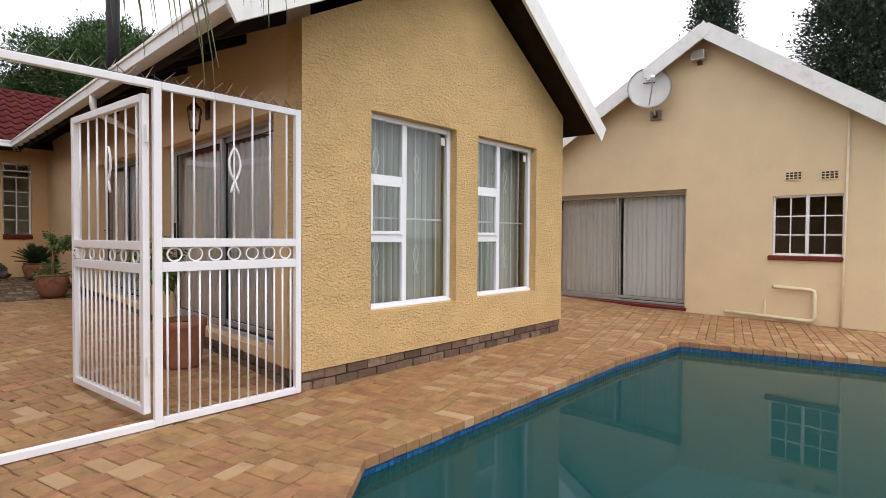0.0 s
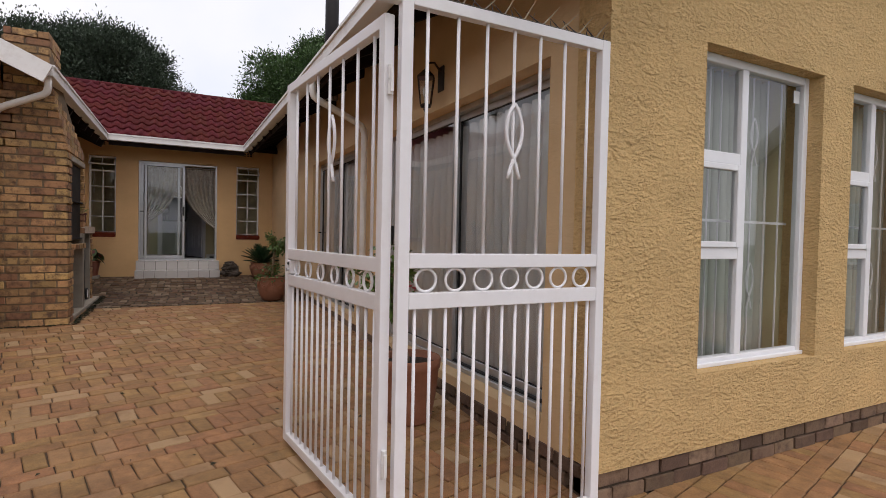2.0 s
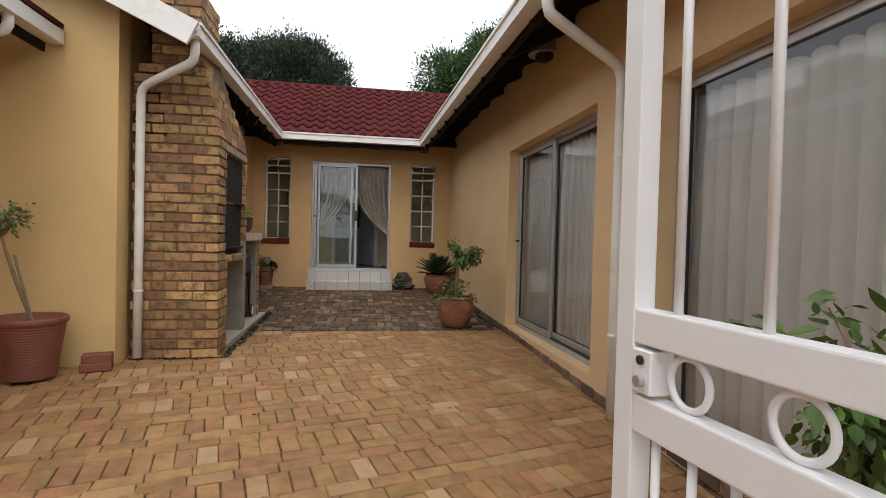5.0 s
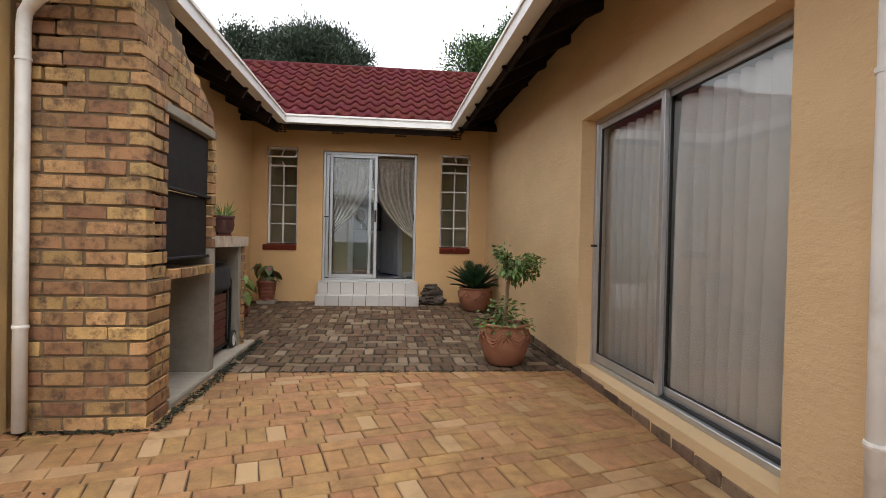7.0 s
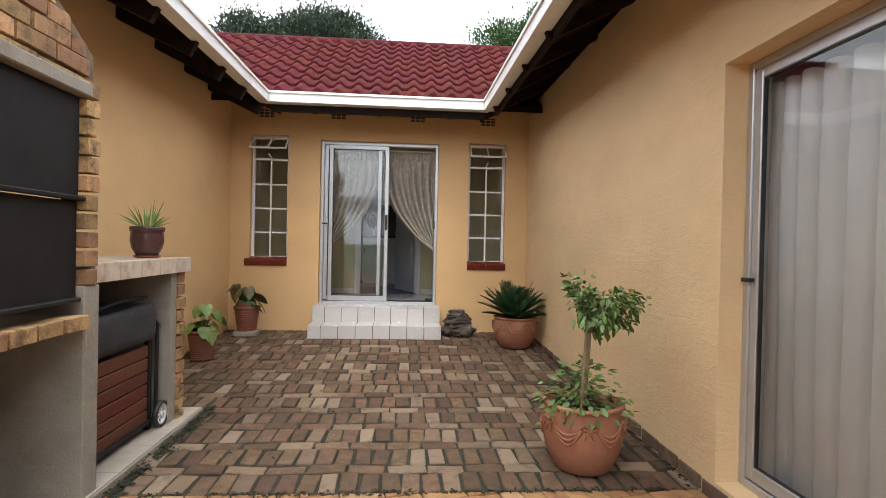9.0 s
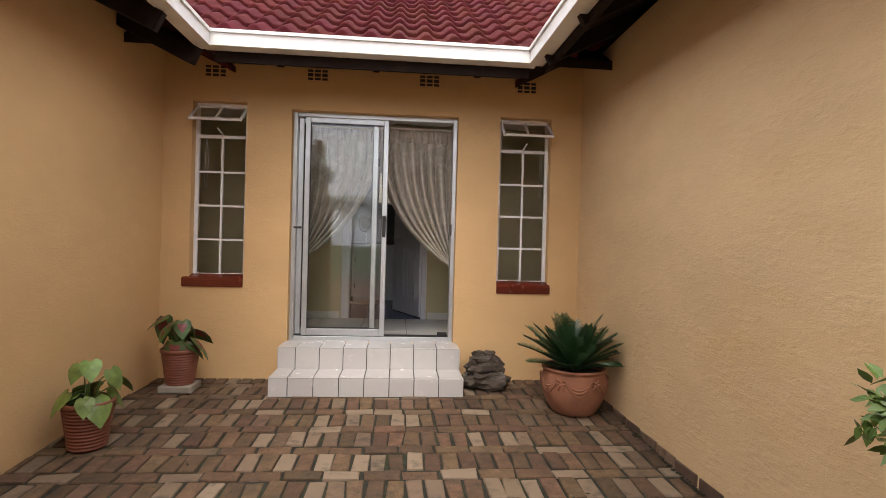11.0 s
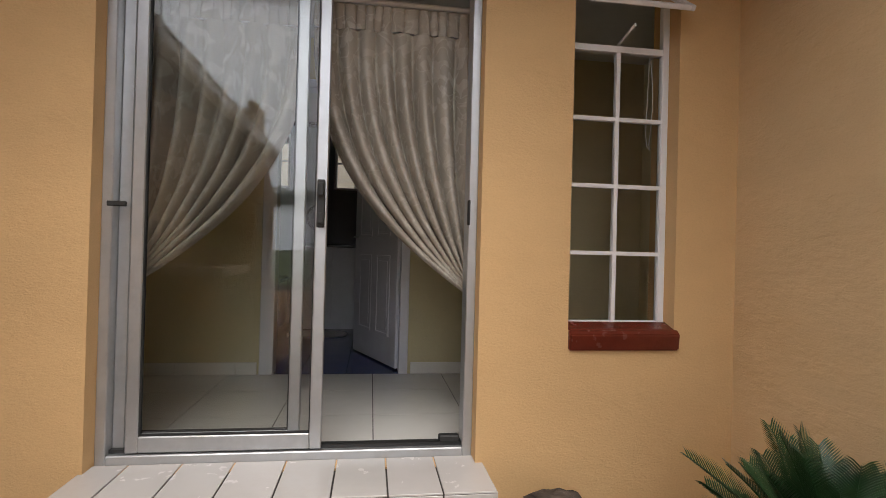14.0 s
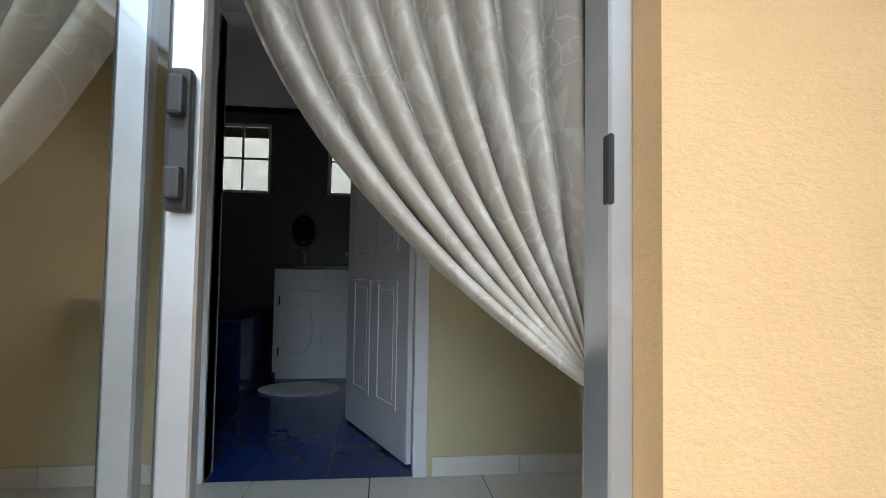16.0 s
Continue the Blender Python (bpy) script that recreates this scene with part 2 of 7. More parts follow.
M_leaf_light = material("variegated_leaf", (0.055, 0.115, 0.028), 0.45, var=0.4, scale=25, per_island=0.3, stain=(0.28, 0.05, 0.05), stain_scale=12, stain_amount=0.7)
M_leaf_red = material("red_leaf_heart", (0.20, 0.035, 0.035), 0.45, var=0.4, scale=30, stain=(0.06, 0.10, 0.03), stain_scale=25, stain_amount=0.7)
M_cycad = material("cycad_leaf", (0.022, 0.065, 0.022), 0.35, var=0.3, scale=12, per_island=0.25)
M_tree_dark = material("conifer_foliage", (0.046, 0.068, 0.042), 0.75, var=0.4, scale=3, per_island=0.45)
M_tree_light = material("broadleaf_foliage", (0.058, 0.11, 0.032), 0.6, var=0.4, scale=3, per_island=0.45)
M_palm = material("palm_leaf", (0.085, 0.10, 0.03), 0.5, var=0.4, scale=5, per_island=0.4)
M_rock = material("layered_rock", (0.062, 0.046, 0.034), 0.9, var=0.5, scale=12, bump=0.9, bump_scale=34, stretch=(1, 1, 4), stain=(0.38, 0.36, 0.34), stain_scale=5, stain_amount=0.5, stain_from=0.56)
M_bluetile = material("pool_mosaic", (0.014, 0.085, 0.22), 0.2, var=0.5, scale=40, per_island=0.3)
M_plasterpool = material("pool_lining", (0.03, 0.20, 0.36), 0.6, var=0.15, scale=1.5)
M_redwood = material("red_timber_slats", (0.115, 0.030, 0.015), 0.5, var=0.3, scale=12, stretch=(1, 6, 6), per_object=0.2)
M_plastic = material("white_plastic", (0.75, 0.75, 0.74), 0.4, var=0.04)
M_cloth = material("black_cover_cloth", (0.03, 0.03, 0.034), 0.7, var=0.3, scale=8, bump=0.5, bump_scale=12)
M_brass = material("dark_bronze", (0.05, 0.032, 0.02), 0.45, metal=0.6, var=0.3)
M_pvc = material("painted_pipe", (0.74, 0.62, 0.42), 0.5, var=0.08)
M_pipe = material("white_downpipe", (0.78, 0.76, 0.72), 0.45, var=0.05, stain=(0.5, 0.42, 0.32), stain_scale=4, stain_amount=0.4)
M_thorn = material("dry_thorn_wire", (0.05, 0.04, 0.035), 0.6, var=0.3)
M_spike = material("weathered_steel_spike", (0.45, 0.38, 0.28), 0.5, var=0.3, scale=20)
M_slab = material("pale_counter_tile", (0.56, 0.46, 0.36), 0.35, var=0.2, scale=14, stain=(0.30, 0.15, 0.10), stain_scale=11, stain_amount=0.7)


def water_material():
    """Cloudy water: a mirror at low angles, partly see-through near the walls."""
    m = bpy.data.materials.new("murky_pool_water")
    m.use_nodes = True
    n, l = m.node_tree.nodes, m.node_tree.links
    n.clear()
    geo, tx, bp, fr = n.new("ShaderNodeNewGeometry"), n.new("ShaderNodeTexNoise"), n.new("ShaderNodeBump"), n.new("ShaderNodeFresnel")
    murk, clear, gloss = n.new("ShaderNodeBsdfDiffuse"), n.new("ShaderNodeBsdfTransparent"), n.new("ShaderNodeBsdfGlossy")
    body, top, o = n.new("ShaderNodeMixShader"), n.new("ShaderNodeMixShader"), n.new("ShaderNodeOutputMaterial")
    murk.inputs[0].default_value = (0.020, 0.082, 0.056, 1)
    clear.inputs[0].default_value = (0.45, 0.85, 0.85, 1)
    gloss.inputs["Roughness"].default_value = 0.02
    fr.inputs[0].default_value = 1.2
    body.inputs[0].default_value = 0.45
    tx.inputs["Scale"].default_value, tx.inputs["Detail"].default_value = 1.6, 2.0
    bp.inputs["Strength"].default_value, bp.inputs["Distance"].default_value = 0.05, 0.02
    l.new(geo.outputs["Position"], tx.inputs["Vector"])
    l.new(tx.outputs["Fac"], bp.inputs["Height"])
    l.new(bp.outputs[0], gloss.inputs["Normal"])
    l.new(fr.outputs[0], top.inputs[0])
    l.new(murk.outputs[0], body.inputs[1])
    l.new(clear.outputs[0], body.inputs[2])
    l.new(body.outputs[0], top.inputs[1])
    l.new(gloss.outputs[0], top.inputs[2])
    l.new(top.outputs[0], o.inputs[0])
    return m


M_water = water_material()


def damask_material():
    """Beige weave with paler leaves and fine pale stems, sheen on the pattern alone."""
    m = bpy.data.materials.new("beige_damask_curtain")
    m.use_nodes = True
    n, l = m.node_tree.nodes, m.node_tree.links
    b = n["Principled BSDF"]
    geo = n.new("ShaderNodeNewGeometry")

    def tex(scale, detail, distort):
        t = n.new("ShaderNodeTexNoise")
        t.inputs["Scale"].default_value, t.inputs["Detail"].default_value, t.inputs["Distortion"].default_value = scale, detail, distort
        l.new(geo.outputs["Position"], t.inputs["Vector"])
        return t.outputs["Fac"]

    def span(v, lo, hi, a, c):
        r = n.new("ShaderNodeMapRange")
        r.interpolation_type = "SMOOTHSTEP"
        for k, x in ((1, lo), (2, hi), (3, a), (4, c)):
            r.inputs[k].default_value = x
        l.new(v, r.inputs[0])
        return r.outputs[0]

    def maths(op, a, c):
        x = n.new("ShaderNodeMath")
        x.operation = op
        for k, v in ((0, a), (1, c)):
            if isinstance(v, bpy.types.NodeSocket):
                l.new(v, x.inputs[k])
            else:
                x.inputs[k].default_value = v
        return x.outputs[0]

    def mix(a, c, fac):
        x = n.new("ShaderNodeMix")
        x.data_type = "RGBA"
        for k, v in ((6, a), (7, c), (0, fac)):
            if isinstance(v, bpy.types.NodeSocket):
                l.new(v, x.inputs[k])
            else:
                x.inputs[k].default_value = v
        return x.outputs[2]

    leaf = span(tex(13, 1.0, 0.6), 0.55, 0.59, 0.0, 1.0)
    stem = span(maths("ABSOLUTE", maths("SUBTRACT", tex(6.5, 1.0, 1.2), 0.5), 0.0), 0.006, 0.016, 1.0, 0.0)
    weave = span(tex(420, 2.0, 0.0), 0.3, 0.7, 0.0, 0.35)
    ground = mix((0.40, 0.355, 0.295, 1), (0.47, 0.42, 0.35, 1), span(tex(2.5, 3.0, 0.0), 0.35, 0.65, 0.0, 1.0))
    col = mix(mix(ground, (0.60, 0.56, 0.49, 1), maths("MULTIPLY", leaf, 0.5)), (0.70, 0.66, 0.59, 1), maths("MULTIPLY", stem, 0.35))
    col = mix(col, (0.30, 0.26, 0.21, 1), maths("MULTIPLY", weave, 0.6))
    l.new(col, b.inputs["Base Color"])
    l.new(span(maths("MAXIMUM", leaf, stem), 0.0, 1.0, 0.75, 0.42), b.inputs["Roughness"])
    bp = n.new("ShaderNodeBump")
    bp.inputs["Strength"].default_value, bp.inputs["Distance"].default_value = 0.35, 0.002
    l.new(tex(90, 4.0, 0.0), bp.inputs["Height"])
    l.new(bp.outputs[0], b.inputs["Normal"])
    return m


M_drape = damask_material()


# ---- mesh helpers ----
def obj(name, bm, mat, parent=None, smooth=False):
    me = bpy.data.meshes.new(name)
    bmesh.ops.recalc_face_normals(bm, faces=bm.faces[:])
    bm.to_mesh(me)
    bm.free()
    if smooth:
        me.polygons.foreach_set("use_smooth", [True] * len(me.polygons))
    for mt in (mat if isinstance(mat, (list, tuple)) else [mat]):
        me.materials.append(mt)
    ob = new(name, me)
    if parent:
        ob.parent = parent
    return ob


def part(name, bm, mat, parent, label="", smooth=False):
    ob = obj(name, bm, mat, parent, smooth)
    return tagged(ob, label) if label else ob


def thing(name, label, category, group="", kind="", at=(0, 0, 0), turn=0):
    ob = new(name)
    ob.matrix_world = pose(*at, 0, 0, turn)
    ob.empty_display_size = 0.1
    return tagged(ob, label, category, group, kind)


def box(bm, x0, x1, y0, y1, z0, z1, bevel=0.0, seg=1):
    r = bmesh.ops.create_cube(bm, size=1, matrix=Matrix.LocRotScale(((x0 + x1) / 2, (y0 + y1) / 2, (z0 + z1) / 2), None, (abs(x1 - x0), abs(y1 - y0), abs(z1 - z0))))
    if bevel:
        vs = set(r["verts"])
        bmesh.ops.bevel(bm, geom=[e for e in bm.edges if e.verts[0] in vs], offset=bevel, segments=seg, affect="EDGES", profile=0.6)
    return bm


def boxm(*a, **k):
    return box(bmesh.new(), *a, **k)


def prism(bm, pts, push):
    """A solid between a flat outline and the same outline pushed along a vector."""
    a = [bm.verts.new(p) for p in pts]
    b = [bm.verts.new(Vector(p) + Vector(push)) for p in pts]
    bm.faces.new(a)
    bm.faces.new(b[::-1])
    for i in range(len(pts)):
        j = (i + 1) % len(pts)
        bm.faces.new((a[j], a[i], b[i], b[j]))
    return bm


def beam(bm, a, b, w, h, up=(0, 0, 1)):
    """A bar of section w by h from a to b; h lies along up."""
    a, b = Vector(a), Vector(b)
    d = (b - a).normalized()
    s = d.cross(Vector(up)).normalized() * w / 2
    u = s.cross(d).normalized() * h / 2
    return prism(bm, [a + s + u, a - s + u, a - s - u, a + s - u], b - a)


def tube(bm, pts, r, seg=10, cap=True):
    """A round pipe along points; r is one radius or one for each point."""
    pts = [Vector(p) for p in pts]
    rings, ref = [], None
    for i, p in enumerate(pts):
        d = (pts[min(i + 1, len(pts) - 1)] - pts[max(i - 1, 0)]).normalized()
        if ref is None:
            ref = d.orthogonal().normalized()
        ref = (ref - d * ref.dot(d)).normalized()
        s = d.cross(ref)
        rr = r[i] if isinstance(r, (list, tuple)) else r
        rings.append([bm.verts.new(p + rr * (math.cos(2 * math.pi * k / seg) * ref + math.sin(2 * math.pi * k / seg) * s)) for k in range(seg)])
    for a, b in zip(rings, rings[1:]):
        for k in range(seg):
            bm.faces.new((a[k], a[(k + 1) % seg], b[(k + 1) % seg], b[k]))
    if cap:
        bm.faces.new(rings[0][::-1])
        bm.faces.new(rings[-1])
    return bm


def lathe(bm, profile, seg=32, center=(0, 0)):
    """A turned body from (radius, height) pairs."""
    rings = []
    for r, z in profile:
        rings.append([bm.verts.new((center[0] + r * math.cos(2 * math.pi * k / seg), center[1] + r * math.sin(2 * math.pi * k / seg), z)) for k in range(seg)])
    for a, b in zip(rings, rings[1:]):
        for k in range(seg):
            bm.faces.new((a[k], a[(k + 1) % seg], b[(k + 1) % seg], b[k]))
    bm.faces.new(rings[0][::-1])
    bm.faces.new(rings[-1])
    return bm


def wall(name, axis, p0, p1, a0, a1, z0, z1, holes, mat, label, peak=None):
    """A wall with thickness p0..p1 across the axis, a0..a1 along the other one, with openings (a0, a1, z0, z1) cut through. peak: outline points
    (a, z) of a gable on top."""
    bm = bmesh.new()
    A = sorted({a0, a1, *[v for h in holes for v in h[:2]]})
    Z = sorted({z0, z1, *[v for h in holes for v in h[2:]]})

    def solid(i, k):
        if not (0 <= i < len(A) - 1 and 0 <= k < len(Z) - 1):
            return False
        ca, cz = (A[i] + A[i + 1]) / 2, (Z[k] + Z[k + 1]) / 2
        return not any(h[0] < ca < h[1] and h[2] < cz < h[3] for h in holes)

    cache = {}

    def v(p, a, z):
        key = (p, a, z)
        if key not in cache:
            cache[key] = bm.verts.new((p, a, z) if axis == "x" else (a, p, z))
        return cache[key]

    for i in range(len(A) - 1):
        for k in range(len(Z) - 1):
            if not solid(i, k):
                continue
            b0, b1, c0, c1 = A[i], A[i + 1], Z[k], Z[k + 1]
            for p in (p0, p1):
                bm.faces.new((v(p, b0, c0), v(p, b1, c0), v(p, b1, c1), v(p, b0, c1)))
            for di, dk, e in ((-1, 0, ((b0, c0), (b0, c1))), (1, 0, ((b1, c0), (b1, c1))), (0, -1, ((b0, c0), (b1, c0))), (0, 1, ((b0, c1), (b1, c1)))):
                if not solid(i + di, k + dk):
                    (ea, ez), (fa, fz) = e
                    bm.faces.new((v(p0, ea, ez), v(p0, fa, fz), v(p1, fa, fz), v(p1, ea, ez)))
    if peak:
        pts = [(p0, a, z) if axis == "x" else (a, p0, z) for a, z in peak]
        prism(bm, pts, (p1 - p0, 0, 0) if axis == "x" else (0, p1 - p0, 0))
    return tagged(obj(name, bm, mat), label, "wall", kind="structure")


def gz(y):
    """The height of the paving, which falls towards the pool."""
    return float(np.interp(y, [3.6, 4.1, 9.4, 11.8, 14.1], [-0.34, -0.335, -0.10, -0.075, 0.03]))


# ---- ground, pool ----
POOL = [(1.62, 2.74), (5.05, 2.78), (6.50, 2.66), (7.0, 0.7), (7.0, -5.0), (0.80, -5.0), (0.80, 2.05)]
DECK = -0.34
WATER = -0.45


def flat_with_hole(outer, hole, z):
    bm = bmesh.new()
    edges = []
    for loop in (outer, hole):
        vs = [bm.verts.new((x, y, z)) for x, y in loop]
        edges += [bm.edges.new((vs[i], vs[(i + 1) % len(vs)])) for i in range(len(vs))]
    bmesh.ops.triangle_fill(bm, edges=edges, use_beauty=True)
    return bm


ground = tagged(obj("ground", flat_with_hole([(-400, -400), (400, -400), (400, 400), (-400, 400)], POOL, -0.43), M_ground), "dry lawn and earth round the house", "ground", kind="structure")


def bed():
    bm = flat_with_hole([(-6, -6), (9.29, -6), (9.29, 3.6), (-6, 3.6)], POOL, DECK - 0.012)
    ys = [3.6, 4.1, 9.4, 10.58]
    for a, b in zip(ys, ys[1:]):
        x0, x1 = (-6, 9.29) if b <= 4.2 else (-6 if b < 9.5 else -1.9, 2.1)
        bm.faces.new([bm.verts.new(p) for p in ((x0, a, gz(a) - 0.012), (x1, a, gz(a) - 0.012), (x1, b, gz(b) - 0.012), (x0, b, gz(b) - 0.012))])
    return bm


paving_bed = tagged(obj("paving_bed", bed(), M_sand), "dark sand joints under the brick paving", "paving", kind="structure")
bm = bmesh.new()
for a, b in ((10.58, 11.8), (11.8, 14.1), (14.1, 14.7)):
    bm.faces.new([bm.verts.new(p) for p in ((-1.9, a, gz(a) - 0.014), (2.1, a, gz(a) - 0.014), (2.1, b, gz(b) - 0.014), (-1.9, b, gz(b) - 0.014))])
tagged(obj("moss_bed", bm, M_moss), "dark mossy joints under the old paving", "paving", kind="structure")


def pool():
    p = thing("swimming_pool", "swimming pool with green water and blue mosaic waterline", "pool", kind="structure")
    bm = bmesh.new()
    n = len(POOL)
    top = [bm.verts.new((x, y, DECK - 0.05)) for x, y in POOL]
    low = [bm.verts.new((x, y, -1.9)) for x, y in POOL]
    for i in range(n):
        bm.faces.new((top[i], top[(i + 1) % n], low[(i + 1) % n], low[i]))
    bm.faces.new(low)
    part("basin", bm, M_plasterpool, p)
    bm = bmesh.new()
    bm.faces.new([bm.verts.new((x, y, WATER)) for x, y in POOL])
    part("water", bm, M_water, p, "still murky green water")
    bm = bmesh.new()
    for i in range(n):
        a, b = Vector((*POOL[i], 0)), Vector((*POOL[(i + 1) % n], 0))
        d = (b - a).normalized()
        inn = Vector((d.y, -d.x, 0))
        L = (b - a).length
        if a.y < -2 and b.y < -2:
            continue
        k = int(L / 0.05)
        for r in range(5):
            z = DECK - 0.055 - 0.036 * r
            for j in range(k):
                o = a + d * (j + 0.5) * L / k + inn * 0.004
                prism(bm, [o + d * u + Vector((0, 0, z + w)) for u, w in ((-0.023, -0.016), (0.023, -0.016), (0.023, 0.016), (-0.023, 0.016))], inn * 0.005)
    tagged(part("mosaic_band", bm, M_bluetile, p, "small blue mosaic tiles at the waterline"), kind="stuff")
    return p


swimming_pool = pool()

# ---- right-hand house, between pool and courtyard ----
RX, GY = 2.04, 4.08
W1, W2 = (2.75, 3.905, 0.26, 2.095), (4.265, 5.43, 0.265, 2.09)
D1, D2 = (4.54, 7.33, -0.07, 2.03), (8.17, 10.474, 0.0, 2.09)
RIDGE_X, RIDGE_Z = 4.11, 3.86
wall("wall_gable", "y", GY, GY + 0.23, RX, 6.07, -0.17, 2.55, [W1, W2], M_gable, "rough-cast ochre gable wall with two tall windows",
     peak=[(RX, 2.55), (6.07, 2.55), (6.07, 2.60), (RIDGE_X, RIDGE_Z), (RX, 2.70)])
wall("wall_courtyard_right", "x", RX, RX + 0.22, GY + 0.23, 14.66, -0.2, 2.95, [D1, D2], M_pale, "pale ochre plastered courtyard wall with two sliding doors")
wall("wall_gable_side", "x", 5.85, 6.07, GY + 0.23, 14.66, -0.45, 2.6, [], M_gable, "ochre plastered outer side wall")
tagged(obj("floor_right_house", boxm(RX + 0.22, 5.85, GY + 0.23, 14.66, -0.40, -0.09), M_floor_tile), "pale tiled floor inside the house", "floor", kind="structure")
tagged(obj("ceiling_right_house", boxm(RX + 0.22, 5.85, GY + 0.23, 14.66, 2.36, 2.42), M_ceiling), "white ceiling inside the house", "ceiling", kind="structure")
wall("wall_right_end", "y", 14.66, 14.88, RX + 0.22, 6.07, -0.45, 2.9, [], M_court, "plain end wall of the house")
wall("wall_inner_right", "x", 3.9, 4.0, GY + 0.23, 14.66, -0.09, 2.36, [], M_inner, "pale yellow inner wall")


def roof_right():
    r = thing("roof_right", "red tiled roof with white verge and gutter", "roof", kind="structure")
    # the plane rises slightly along its length, like the eave
    bm = bmesh.new()
    for xe, ze in ((1.30, 2.50), (6.42, 2.40)):
        a = [(xe, 3.70, ze), (RIDGE_X, 3.70, RIDGE_Z + 0.14), (RIDGE_X, 17.0, RIDGE_Z + 0.40), (xe + 0.11, 17.0, ze + 0.33)]
        prism(bm, a, (0, 0, 0.05))
    part("tiles", bm, M_red_tile, r)
    bm = bmesh.new()
    for xe, ze in ((1.30, 2.50), (6.42, 2.40)):
        prism(bm, [(xe, 3.74, ze - 0.016), (RIDGE_X, 3.74, RIDGE_Z + 0.124), (RIDGE_X, 16.9, RIDGE_Z + 0.38), (xe + 0.11, 16.9, ze + 0.31)], (0, 0, 0.012))
    part("eave_lining", bm, M_soffit, r)
    for a, b in (((1.27, 3.69, 2.43), (RIDGE_X, 3.69, RIDGE_Z + 0.13)), ((6.46, 3.69, 2.36), (RIDGE_X, 3.69, RIDGE_Z + 0.13))):
        part("verge_board", beam(bmesh.new(), a, b, 0.035, 0.22), M_fascia, r)
    # box gutter of the courtyard side
    bm = prism(bmesh.new(), [(1.27, 3.72, 2.45), (1.39, 3.72, 2.45), (1.39, 3.72, 2.56), (1.27, 3.72, 2.56)], (0.07, 10.24, 0.27))
    part("gutter", bm, M_fascia, r, "white box gutter")
    bm = prism(bmesh.new(), [(1.255, 3.72, 2.545), (1.40, 3.72, 2.545), (1.40, 3.72, 2.57), (1.255, 3.72, 2.57)], (0.07, 10.24, 0.27))
    part("gutter_lip", bm, M_fascia, r)
    for i in range(14):
        y = 4.35 + i * 0.72
        dz = (y - 3.72) * 0.0245
        part("rafter", beam(bmesh.new(), (1.41, y, 2.46 + dz), (2.06, y, 2.79 + dz), 0.05, 0.13), M_timber, r)
    part("fascia_board", prism(bmesh.new(), [(1.40, 3.75, 2.40), (1.43, 3.75, 2.40), (1.43, 3.75, 2.54), (1.40, 3.75, 2.54)], (0.07, 10.2, 0.27)), M_timber, r)
    return r


roof_r = roof_right()

# ---- back house at the end of the courtyard ----
BY = 14.66
BD = (-0.64, 0.87, 0.36, 2.46)
BWL, BWR = (-1.505, -1.035, 0.93, 2.50), (1.262, 1.75, 0.92, 2.48)
wall("wall_back", "y", BY, BY + 0.22, -1.97, RX + 0.22, -0.3, 3.1, [BD, BWL, BWR], M_court, "ochre plastered wall with sliding door and two narrow windows")
wall("wall_back_left_part", "y", BY, BY + 0.22, -8.0, -1.97, -0.45, 3.1, [], M_court, "ochre plastered wall")


def roof_tile_mesh():
    """One pressed tile with a rounded roll and a pan, about 0.22 m wide and 0.37 m long."""
    bm = bmesh.new()
    prof = [(-0.11, 0.0), (-0.085, 0.005), (-0.06, 0.026), (-0.035, 0.047), (-0.01, 0.053), (0.015, 0.045), (0.04, 0.020), (0.065, 0.004), (0.11, 0.0)]
    rows = []
    for v, dz in ((0.0, 0.036), (0.012, 0.046), (0.30, 0.012), (0.36, 0.006)):
        rows.append([bm.verts.new((x, v, z + dz)) for x, z in prof])
    rows.insert(0, [bm.verts.new((x, 0.0, z - 0.012)) for x, z in prof])
    for a, b in zip(rows, rows[1:]):
        for i in range(len(prof) - 1):
            bm.faces.new((a[i], a[i + 1], b[i + 1], b[i]))
    return bm


